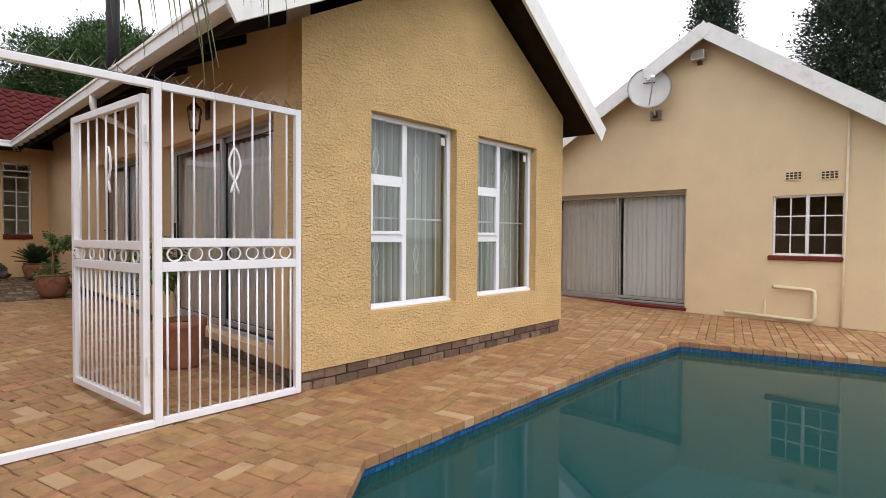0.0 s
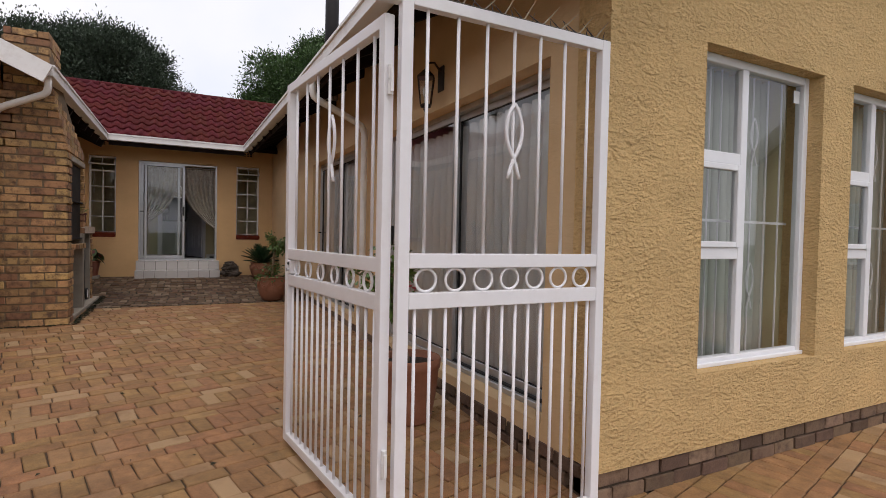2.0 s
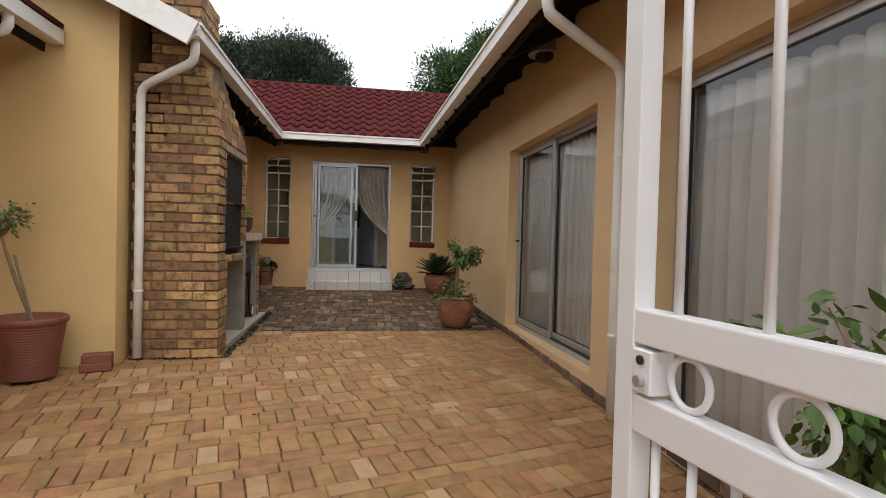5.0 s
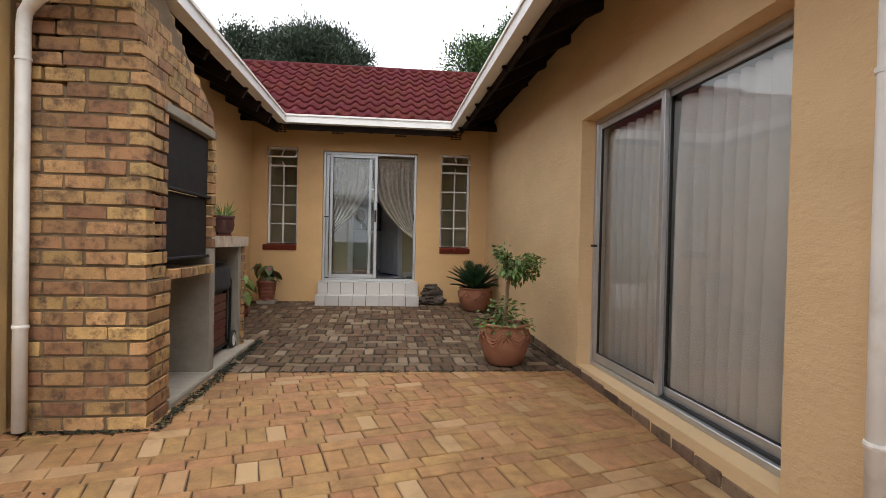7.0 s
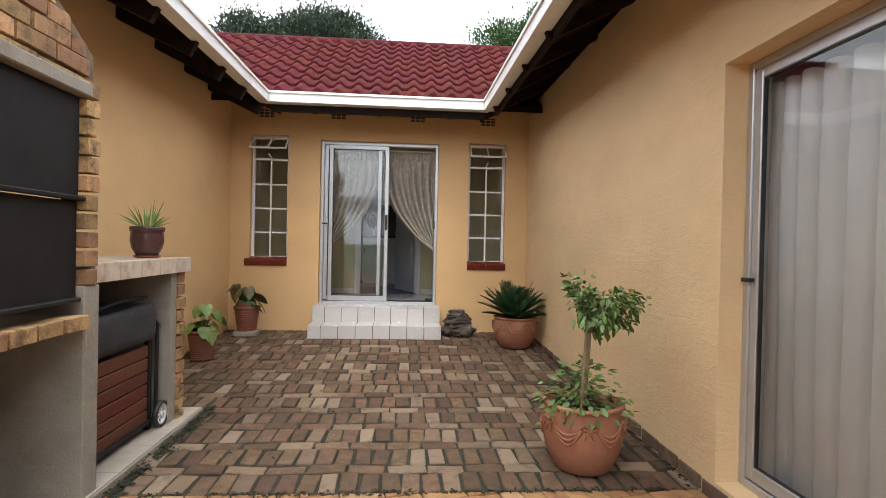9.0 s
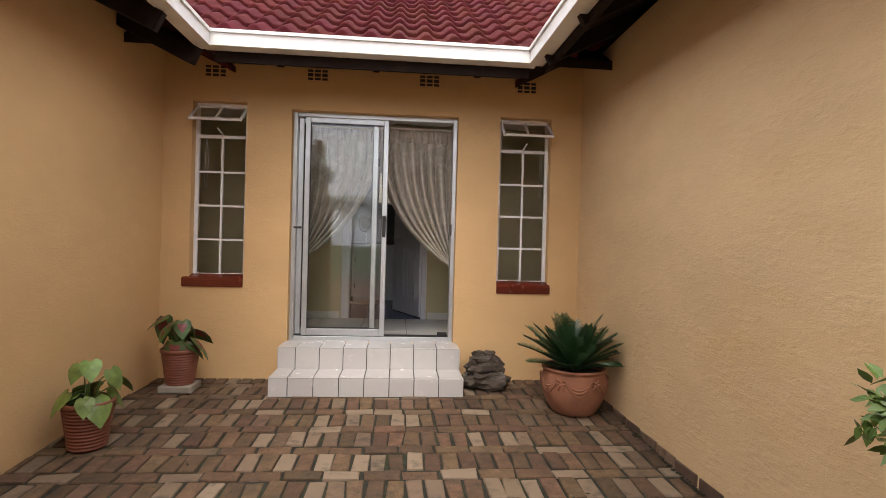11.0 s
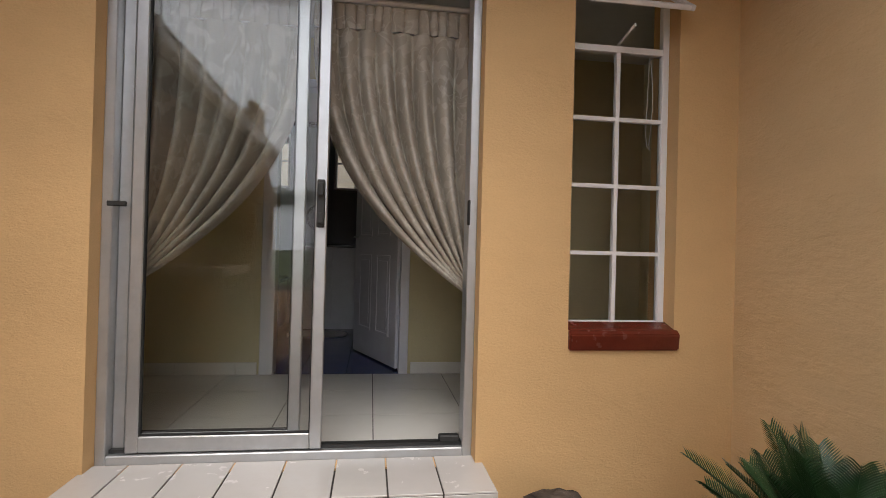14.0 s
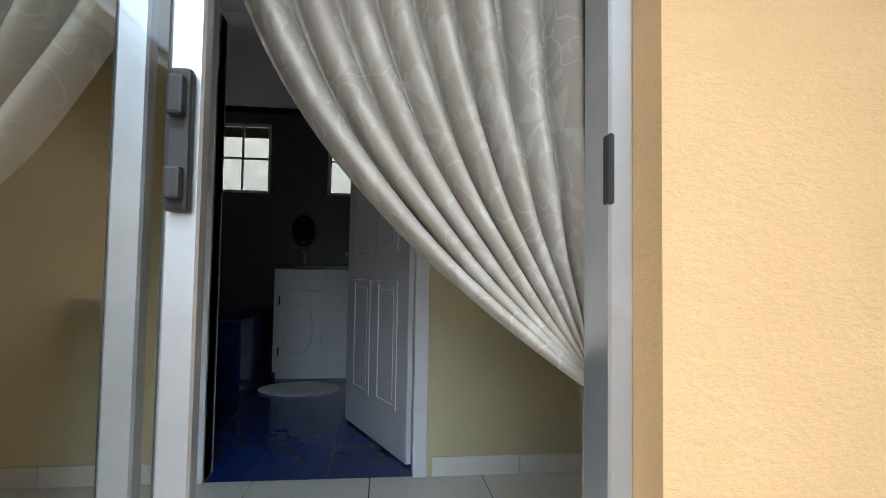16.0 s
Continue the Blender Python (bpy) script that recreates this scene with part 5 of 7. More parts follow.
def grill_cart():
    c = thing("grill_cart", "covered barbecue cart with red timber panel under the counter", "barbecue cart", at=(0, 0, -0.054))
    for i in range(6):
        part("slat", boxm(-1.60, -1.135, 10.66 + 0.001 * i, 10.68, 0.06 + i * 0.082, 0.06 + i * 0.082 + 0.074, 0.004), M_redwood, c)
        part("slat", boxm(-1.150, -1.130, 10.70, 11.36, 0.06 + i * 0.082, 0.06 + i * 0.082 + 0.074, 0.004), M_redwood, c)
    for x, y in ((-1.15, 11.40), (-1.55, 11.40), (-1.15, 10.69), (-1.55, 10.69)):
        part("leg", boxm(x - 0.018, x + 0.018, y - 0.018, y + 0.018, 0.0, 0.62, 0.003), M_black, c)
    part("push_bar", tube(bmesh.new(), [(-1.118, 11.44, 0.08), (-1.118, 11.45, 0.66), (-1.118, 11.40, 0.70), (-1.118, 10.95, 0.70)], 0.012, 8), M_black, c)
    part("lower_rail", boxm(-1.14, -1.115, 10.70, 11.42, 0.045, 0.07), M_black, c)
    bm = boxm(-1.62, -1.10, 10.66, 11.42, 0.57, 0.80, 0.06, 3)
    for v in bm.verts:
        v.co += noise.noise_vector(v.co * 7) * 0.02
    part("cover", bm, M_cloth, c, "crumpled black cover", True)
    part("grill_grid", tube(bmesh.new(), [(-1.12, 10.72, 0.83), (-1.10, 11.0, 0.86), (-1.12, 11.3, 0.85)], 0.012, 6), M_black, c)
    w = new("wheel")
    w.parent = c
    w.matrix_basis = pose(-1.085, 11.44, 0.085, 0, 90)
    for nm, prof, mt in (("tyre", [(0.066, -0.014), (0.084, -0.014), (0.084, 0.014), (0.066, 0.014)], M_rubber), ("rim", [(0.052, -0.008), (0.066, -0.012), (0.066, 0.012), (0.052, 0.008)], M_plastic)):
        bm = bmesh.new()
        rings = [[bm.verts.new((r * math.cos(2 * math.pi * k / 28), r * math.sin(2 * math.pi * k / 28), z)) for k in range(28)] for r, z in prof]
        for a, bb in zip(rings, rings[1:] + rings[:1]):
            for k in range(28):
                bm.faces.new((a[k], a[(k + 1) % 28], bb[(k + 1) % 28], bb[k]))
        part(nm, bm, mt, w, smooth=True)
    bm = lathe(bmesh.new(), [(0.013, -0.012), (0.016, 0.0), (0.013, 0.012)], 12)
    for k in range(8):
        a = 2 * math.pi * k / 8
        beam(bm, (0.012 * math.cos(a), 0.012 * math.sin(a), 0), (0.056 * math.cos(a), 0.056 * math.sin(a), 0), 0.007, 0.008)
    part("spokes", bm, M_plastic, w)
    return c


grill_cart()


# ---- pots and plants ----
def leaf_verts(length, width, bend=0.15):
    """One pointed leaf, root at the origin, along +x."""
    return [(0, 0, 0), (0.3 * length, width * 0.45, 0.02 * length), (0.62 * length, width * 0.40, -bend * length * 0.4), (length, 0, -bend * length),
            (0.62 * length, -width * 0.40, -bend * length * 0.4), (0.3 * length, -width * 0.45, 0.02 * length), (0.45 * length, 0, -0.04 * length)]


LEAF_FACES = [(0, 6, 1), (1, 6, 2), (2, 6, 3), (3, 6, 4), (4, 6, 5), (5, 6, 0)]


def leaves_mesh(name, placed, mat, parent, shape=None, faces=None, label=""):
    """placed: (place, matrix) for each leaf; all leaves are one part of many blades."""
    base = np.array(shape or leaf_verts(1, 0.5))
    fc = faces or LEAF_FACES
    vs, fs = [], []
    for i, m in enumerate(placed):
        m = np.array(m)
        vs.append(base @ m[:3, :3].T + m[:3, 3])
        fs += [tuple(q + i * len(base) for q in f) for f in fc]
    me = bpy.data.meshes.new(name)
    me.from_pydata(np.concatenate(vs).tolist(), [], fs)
    me.materials.append(mat)
    ob = new(name, me)
    ob.parent = parent
    tagged(ob, label, kind="stuff")
    return ob


def leaf_pose(p, direction, size, rnd):
    d = Vector(direction).normalized()
    q = d.to_track_quat("X", "Z")
    return Matrix.Translation(p) @ q.to_matrix().to_4x4() @ Matrix.Rotation(rnd.uniform(-0.9, 0.9), 4, "X") @ Matrix.Scale(size, 4)


def pot_body(root, prof, mat, soil_z, soil_r, name="pot"):
    part(name, lathe(bmesh.new(), prof, 40), mat, root, smooth=True)
    part("soil", lathe(bmesh.new(), [(soil_r, soil_z - 0.02), (soil_r, soil_z), (soil_r * 0.5, soil_z + 0.012), (0.01, soil_z + 0.01)], 24), M_soil, root)


def garland(root, r, z, h, n=6):
    """Moulded swags and bows round a pot's belly."""
    for k in range(n):
        a0, a1 = 2 * math.pi * k / n, 2 * math.pi * (k + 1) / n
        bm = bmesh.new()
        for row in range(3):
            pts = []
            for i in range(13):
                a = a0 + 0.14 + (a1 - a0 - 0.28) * i / 12
                sag = (0.30 + 0.17 * row) * h * math.sin(math.pi * i / 12)
                zz = z - sag
                rr = r(zz) + 0.003
                pts.append((rr * math.cos(a), rr * math.sin(a), zz))
            tube(bm, pts, 0.007, 6)
        part("swag", bm, M_terra, root, smooth=True)
        bm = bmesh.new()
        rr = r(z) + 0.004
        c = Vector((rr * math.cos(a0), rr * math.sin(a0), z))
        t = Vector((-math.sin(a0), math.cos(a0), 0))
        for s in (-1, 1):
            tube(bm, [c, c + t * 0.03 * s + Vector((0, 0, 0.022)), c + t * 0.045 * s, c + t * 0.02 * s + Vector((0, 0, -0.01)), c], 0.008, 6)
            tube(bm, [c, c + t * 0.012 * s + Vector((0, 0, -0.03)), c + t * 0.022 * s + Vector((0, 0, -0.06))], [0.008, 0.009, 0.004], 6)
        part("bow", bm, M_terra, root, smooth=True)


def terracotta_pot(root, R, H):
    prof = [(0.66 * R, 0.0), (0.74 * R, 0.05 * H), (0.93 * R, 0.30 * H), (1.04 * R, 0.58 * H), (1.03 * R, 0.76 * H), (0.97 * R, 0.90 * H), (0.96 * R, 0.93 * H), (1.02 * R, 0.95 * H),
            (1.03 * R, 0.985 * H), (1.00 * R, H), (0.90 * R, 0.995 * H), (0.88 * R, 0.85 * H), (0.86 * R, 0.80 * H)]
    pot_body(root, prof, M_terra, 0.86 * H, 0.885 * R)
    rs, zs = zip(*[(r, z) for r, z in prof[:7]])
    garland(root, lambda z: float(np.interp(z, zs, rs)), 0.76 * H, H * 0.42)


def ribbed_pot(root, R, H, mat, ribs=12):
    prof = [(0.70 * R, 0)]
    for i in range(ribs):
        z = H * 0.86 * (i + 0.15) / ribs
        r = R * (0.70 + 0.24 * z / (0.86 * H))
        prof += [(r, z), (r + 0.006, z + H * 0.86 * 0.25 / ribs), (r + 0.006, z + H * 0.86 * 0.5 / ribs), (r + 0.001, z + H * 0.86 * 0.7 / ribs)]
    prof += [(0.95 * R, 0.88 * H), (1.02 * R, 0.90 * H), (1.03 * R, 0.97 * H), (R, H), (0.92 * R, 0.99 * H), (0.89 * R, 0.85 * H)]
    pot_body(root, prof, mat, 0.87 * H, 0.90 * R)


def branch_tree(root, base, top, crown_c, crown_r, n_leaf, leaf, seed, mat, trunk_r=0.014, limbs=14, droop=0.3, stake=None):
    rnd = random.Random(seed)
    base, top, cc = Vector(base), Vector(top), Vector(crown_c)
    mid = (base + top) / 2 + Vector((rnd.uniform(-0.02, 0.02), rnd.uniform(-0.02, 0.02), 0))
    part("trunk", tube(bmesh.new(), [base, (base + mid) / 2, mid, (mid + top) / 2, top], [trunk_r, trunk_r * 0.95, trunk_r * 0.85, trunk_r * 0.8, trunk_r * 0.7], 8), M_bark, root, smooth=True)
    placed = []
    bm = bmesh.new()
    for i in range(limbs):
        while True:
            p = Vector([rnd.uniform(-1, 1) for _ in range(3)])
            if 0.35 < p.length < 1:
                break
        end = cc + Vector((p.x * crown_r[0], p.y * crown_r[1], p.z * crown_r[2]))
        start = top.lerp(cc, rnd.uniform(0, 0.4))
        kn = start.lerp(end, 0.5) + Vector((0, 0, 0.04))
        tube(bm, [start, kn, end], [trunk_r * 0.45, trunk_r * 0.3, trunk_r * 0.15], 5)
        for k in range(n_leaf // limbs):
            f = rnd.uniform(0.25, 1.08)
            q = start.lerp(kn, f * 2) if f < 0.5 else kn.lerp(end, f * 2 - 1)
            out = (q - cc).normalized() + Vector([rnd.uniform(-1, 1) for _ in range(3)]) + Vector((0, 0, -droop))
            q = q + Vector([rnd.gauss(0, 0.025) for _ in range(3)])
            placed.append(leaf_pose(q, out, leaf * rnd.uniform(0.6, 1.2), rnd))
    tagged(part("limb", bm, M_bark, root, smooth=True), kind="stuff")
    leaves_mesh("foliage", placed, mat, root)
    if stake:
        part("stake", tube(bmesh.new(), stake, 0.011, 8), M_bark, root, "bamboo stake")


# standard tree in the garland pot
p = thing("potted_tree", "small leafy standard tree in a terracotta garland pot", "potted plant", "potted plants", at=(1.50, 10.88, gz(10.88)), turn=20)
terracotta_pot(p, 0.222, 0.378)
branch_tree(p, (0, 0, 0.30), (0.03, -0.01, 0.76), (0.07, 0.0, 0.92), (0.32, 0.27, 0.15), 1150, 0.050, 4, M_leaf, 0.013, 26, 0.5, [(-0.03, -0.02, 0.30), (0.0, -0.02, 0.76)])
rnd = random.Random(8)
low = []
for i in range(330):
    a, rr = rnd.uniform(0, 6.28), abs(rnd.gauss(0, 0.10))
    z = rnd.uniform(0.34, 0.62) - rr * 0.5
    q = Vector((rr * math.cos(a) * 1.1, rr * math.sin(a), z))
    low.append(leaf_pose(q, (math.cos(a), math.sin(a), rnd.uniform(-0.5, 0.6)), rnd.uniform(0.03, 0.06), rnd))
for i in range(110):
    a, rr = rnd.uniform(0, 6.28), rnd.uniform(0.12, 0.25)
    low.append(leaf_pose(Vector((rr * math.cos(a), rr * math.sin(a), rnd.uniform(0.32, 0.40))), (math.cos(a), math.sin(a), rnd.uniform(-0.7, 0.3)), rnd.uniform(0.04, 0.075), rnd))
leaves_mesh("undergrowth", low, M_leaf, p)

# cycad
p = thing("potted_cycad", "dark green cycad in a terracotta garland pot", "potted plant", "potted plants", at=(1.725, 13.80, gz(13.80)), turn=50)
terracotta_pot(p, 0.238, 0.345)
part("cone", lathe(bmesh.new(), [(0.055, 0.27), (0.06, 0.30), (0.045, 0.325), (0.01, 0.335)], 14), M_soil, p, smooth=True)
rnd = random.Random(21)
for k in range(46):
    a = 2.39996 * k + rnd.uniform(-0.12, 0.12)
    L, up = rnd.uniform(0.33, 0.47), 0.18 + 1.25 * (k / 45) ** 0.8 + rnd.uniform(-0.1, 0.1)
    pts = []
    for i in range(12):
        s = L * i / 11
        el = up - 0.28 * (i / 11) ** 1.5
        prev = pts[-1] if pts else Vector((0.03 * math.cos(a), 0.03 * math.sin(a), 0.32))
        pts.append(prev + Vector((math.cos(a) * math.cos(el), math.sin(a) * math.cos(el), math.sin(el))) * (L / 11) if pts else prev)
    bm = tube(bmesh.new(), pts, [0.005] * 6 + [0.004, 0.003, 0.003, 0.002, 0.002, 0.001], 5)
    stalk = part("frond", bm, M_cycad, p)
    bm = bmesh.new()
    for i in range(2, 44):
        f = i / 44 * 10.99
        q = pts[int(f)].lerp(pts[min(11, int(f) + 1)], f % 1)
        tan = (pts[min(11, int(f) + 1)] - pts[int(f)]).normalized()
        sd = tan.cross(Vector((0, 0, 1))).normalized()
        ll = 0.105 * math.sin(math.pi * (0.12 + 0.80 * i / 44)) + 0.015
        for s in (-1, 1):
            tip = q + (sd * s * 0.8 + tan * 0.6 + Vector((0, 0, 0.22))).normalized() * ll
            wv = tan * 0.0034
            md = q.lerp(tip, 0.5) + Vector((0, 0, 0.004))
            bm.faces.new([bm.verts.new(v) for v in (q - wv, md - wv, tip, md + wv, q + wv)])
    tagged(part("foliage", bm, M_cycad, stalk), kind="stuff")


def caladium(root, z0, n, seed, spread=0.115, size=0.185, mat=None):
    rnd = random.Random(seed)
    rim = [(0, 0, 0), (-0.14, 0.22, 0.0), (0.0, 0.42, -0.02), (0.30, 0.46, -0.05), (0.66, 0.28, -0.11), (1.0, 0, -0.24), (0.66, -0.28, -0.11), (0.30, -0.46, -0.05), (0.0, -0.42, -0.02), (-0.14, -0.22, 0.0)]
    mid = [(0.32 + (x - 0.32) * 0.5, y * 0.5, z * 0.5 + 0.03) for x, y, z in rim]
    heart = rim + mid + [(0.34, 0, 0.035)]
    fcs = [(q, (q + 1) % 10, 10 + (q + 1) % 10, 10 + q) for q in range(10)] + [(10 + q, 10 + (q + 1) % 10, 20) for q in range(10)]
    for k in range(n):
        a = 2 * math.pi * k / n + rnd.uniform(-0.3, 0.3)
        h, rr = rnd.uniform(0.03, 0.31), rnd.uniform(0.3, 1.25) * spread
        tip = Vector((rr * math.cos(a), rr * math.sin(a), z0 + h))
        part("stalk", tube(bmesh.new(), [(0.02 * math.cos(a), 0.02 * math.sin(a), z0), (tip.x * 0.5, tip.y * 0.5, z0 + h * 0.7), tip], 0.004, 6), M_leaf, root)
        s = size * rnd.uniform(0.6, 1.15)
        m = Matrix.Translation(tip) @ Matrix.Rotation(a, 4, "Z") @ Matrix.Rotation(rnd.uniform(0.3, 1.35), 4, "Y") @ Matrix.Rotation(rnd.uniform(-0.4, 0.4), 4, "X") @ Matrix.Scale(s, 4)
        me = bpy.data.meshes.new("leaf")
        me.from_pydata([tuple(m @ Vector(v)) for v in heart], [], fcs)
        me.materials.append(mat or M_leaf_light)
        me.materials.append(mat or M_leaf_red)
        me.polygons.foreach_set("material_index", [0] * 10 + [1] * 10)
        lf = new("leaf", me)
        lf.parent = root


p = thing("paver_block", "pale concrete block under a plant pot", "block", at=(-1.40, 14.27, gz(14.27)))
part("block", boxm(-0.13, 0.13, -0.11, 0.11, 0.0, 0.06, 0.008), M_concrete, p)
p = thing("potted_caladium", "green and red caladium in a brown ribbed pot", "potted plant", "potted plants", at=(-1.40, 14.27, gz(14.27) + 0.06))
ribbed_pot(p, 0.148, 0.29, M_brownpot)
caladium(p, 0.26, 17, 31)
p = thing("potted_caladium", "pale green caladium in a brown ribbed pot", "potted plant", "potted plants", at=(-1.50, 13.2, gz(13.2)))
ribbed_pot(p, 0.142, 0.29, M_brownpot)
caladium(p, 0.26, 14, 33, mat=material("pale_green_leaf", (0.16, 0.24, 0.055), 0.45, var=0.3, scale=20, per_object=0.3))

# pot on the barbecue counter
M_blade = material("pale_green_blade", (0.15, 0.24, 0.06), 0.5, var=0.3, scale=15, per_object=0.3)
p = thing("potted_succulent", "spiky green plant in a plum glazed pot", "potted plant", "potted plants", at=(-1.19, 11.45, 1.034))
part("saucer", lathe(bmesh.new(), [(0.06, 0), (0.075, 0.004), (0.08, 0.016), (0.07, 0.014)], 28), M_brownpot, p, smooth=True)
pot_body(p, [(0.055, 0.012), (0.062, 0.014), (0.088, 0.06), (0.098, 0.11), (0.096, 0.15), (0.093, 0.165), (0.10, 0.168), (0.103, 0.195), (0.098, 0.20), (0.09, 0.198), (0.088, 0.17)], M_glazed, 0.18, 0.09)
rnd = random.Random(12)
for k in range(26):
    a, el = rnd.uniform(0, 6.28), rnd.uniform(0.45, 1.5)
    L = rnd.uniform(0.11, 0.22)
    d = Vector((math.cos(a) * math.cos(el), math.sin(a) * math.cos(el), math.sin(el)))
    b0 = Vector((0.02 * math.cos(a), 0.02 * math.sin(a), 0.18))
    part("blade", tube(bmesh.new(), [b0, b0 + d * L * 0.5, b0 + d * L - Vector((0, 0, 0.012))], [0.004, 0.005, 0.0006], 4), M_blade, p)

# rose pot beside the gate
p = thing("potted_shrub", "leafy shrub with pink buds in a large terracotta pot", "potted plant", "potted plants", at=(1.60, 5.45, gz(5.45)))
pot_body(p, [(0.15, 0.0), (0.16, 0.02), (0.19, 0.2), (0.205, 0.36), (0.215, 0.37), (0.218, 0.43), (0.21, 0.44), (0.195, 0.43), (0.185, 0.35)], M_terra, 0.39, 0.19)
branch_tree(p, (0, 0, 0.38), (-0.06, 0.0, 0.68), (-0.26, -0.03, 0.98), (0.24, 0.26, 0.25), 820, 0.062, 17, M_leaf, 0.010, 28, 0.3)
M_petal = material("pink_petal", (0.55, 0.10, 0.12), 0.5, var=0.2)
rnd = random.Random(3)
for k in range(7):
    c = Vector((rnd.uniform(-0.38, 0.02), rnd.uniform(-0.25, 0.2), rnd.uniform(0.75, 1.0)))
    bm = bmesh.new()
    for i in range(7):
        a = i * 0.9
        m = leaf_pose(c, (math.cos(a), math.sin(a), 0.8), 0.03, rnd)
        bm.faces.new([bm.verts.new(m @ Vector(v)) for v in leaf_verts(1, 0.8)[:6]])
    tube(bm, [c, c * 0.9 + Vector((0, 0, 0.03))], 0.003, 4)
    part("bud", bm, M_petal, p, "small pink bud")

# tree pot by the left gable
p = thing("potted_tree", "leaning small tree in a large brown ribbed pot", "potted plant", "potted plants", at=(-2.17, 8.80, gz(8.8) + 0.02))
ribbed_pot(p, 0.235, 0.46, M_brownpot, 20)
branch_tree(p, (0.02, 0, 0.40), (-0.20, 0.0, 1.05), (-0.30, 0.0, 1.22), (0.36, 0.30, 0.13), 420, 0.045, 41, M_leaf, 0.016, 26, 0.2, [(0.03, -0.02, 0.40), (-0.10, -0.02, 0.92)])
p = thing("stacked_bricks", "two loose red bricks beside the pot", "bricks", at=(-1.80, 9.0, gz(9.0)), turn=15)
part("brick", boxm(-0.11, 0.11, -0.055, 0.055, 0, 0.07, 0.006), M_brownpot, p)
part("brick", boxm(-0.10, 0.11, -0.05, 0.055, 0.071, 0.14, 0.006), M_brownpot, p)

# layered rock beside the steps
p = thing("layered_rock", "dark layered rock with a pale band beside the steps", "rock", at=(1.12, 14.40, gz(14.4)))
bm = bmesh.new()
for zc, rr, hh, seed in ((0.07, 0.205, 0.11, 1), (0.17, 0.165, 0.12, 3), (0.245, 0.115, 0.09, 4)):
    r = bmesh.ops.create_icosphere(bm, subdivisions=3, radius=1)
    for v in r["verts"]:
        d = v.co.normalized()
        k = 1 + 0.45 * noise.noise(d * 1.7 + Vector((seed * 5, 0, 0))) + 0.34 * noise.noise(d * 4.5 + Vector((0, seed * 3, 0))) + 0.16 * noise.noise(d * 11)
        v.co = Vector((d.x * rr * k + 0.02 * math.sin(seed * 2.1), d.y * rr * 0.8 * k, zc + max(-0.8, min(0.8, d.z)) * hh * (1 + 0.3 * noise.noise(d * 3))))
part("stone", bm, M_rock, p)

# ---- lamp, pipes, dish, flue ----
p = thing("wall_lantern", "dark bronze wall lantern with glass panes", "wall lamp", at=(1.90, 5.92, 2.02))
bm = boxm(0.125, 0.14, -0.05, 0.05, 0.14, 0.34, 0.006)
tube(bm, [(0.125, 0, 0.30), (0.07, 0, 0.36), (0.01, 0, 0.35), (0.0, 0, 0.30)], 0.009, 8)
part("bracket", bm, M_brass, p)
part("cap", lathe(bmesh.new(), [(0.075, 0.225), (0.078, 0.235), (0.03, 0.285), (0.012, 0.30), (0.008, 0.325)], 6), M_brass, p)
part("base_ring", lathe(bmesh.new(), [(0.006, -0.045), (0.02, -0.02), (0.014, -0.005), (0.045, 0.0), (0.048, 0.018)], 6), M_brass, p)
for k in range(6):
    a = 2 * math.pi * k / 6
    part("rib", beam(bmesh.new(), (0.046 * math.cos(a), 0.046 * math.sin(a), 0.018), (0.072 * math.cos(a), 0.072 * math.sin(a), 0.226), 0.007, 0.007), M_brass, p)
    a2 = 2 * math.pi * (k + 1) / 6
    bm = quad(bmesh.new(), [(0.044 * math.cos(a), 0.044 * math.sin(a), 0.019), (0.044 * math.cos(a2), 0.044 * math.sin(a2), 0.019), (0.069 * math.cos(a2), 0.069 * math.sin(a2), 0.225), (0.069 * math.cos(a), 0.069 * math.sin(a), 0.225)])
    part("pane", bm, M_glass, p)
part("bulb", lathe(bmesh.new(), [(0.012, 0.02), (0.014, 0.07), (0.026, 0.12), (0.02, 0.15), (0.004, 0.16)], 14), M_plastic, p, smooth=True)


def downpipe(label, pts, clips, r=0.036):
    d = thing("downpipe", label, "downpipe", "downpipes")
    part("pipe", tube(bmesh.new(), pts, r, 14), M_pipe, d, smooth=True)
    for c in clips:
        part("clip", lathe(bmesh.new(), [(r + 0.004, c[2] - 0.01), (r + 0.006, c[2]), (r + 0.004, c[2] + 0.01)], 16, (c[0], c[1])), M_pipe, d)
    return d


downpipe("white downpipe with two bends beside the barbecue", [(-1.10, 9.02, 2.61), (-1.10, 9.02, 2.50), (-1.115, 9.04, 2.45), (-1.15, 9.06, 2.42), (-1.50, 9.24, 2.30), (-1.57, 9.28, 2.27), (-1.605, 9.295, 2.23), (-1.615, 9.30, 2.17),
                                                                  (-1.615, 9.30, 1.0), (-1.615, 9.30, -0.085)], [(-1.615, 9.30, 1.98), (-1.615, 9.30, 0.5)])
downpipe("white downpipe between the two sliding doors", [(1.335, 7.40, 2.55), (1.335, 7.40, 2.42), (1.35, 7.40, 2.37), (1.40, 7.41, 2.34), (1.86, 7.64, 2.22), (1.93, 7.665, 2.19), (1.965, 7.685, 2.14), (1.975, 7.69, 2.08), (1.975, 7.69, 1.0), (1.975, 7.69, -0.17)],
         [(1.975, 7.69, 1.6), (1.975, 7.69, 0.4)])
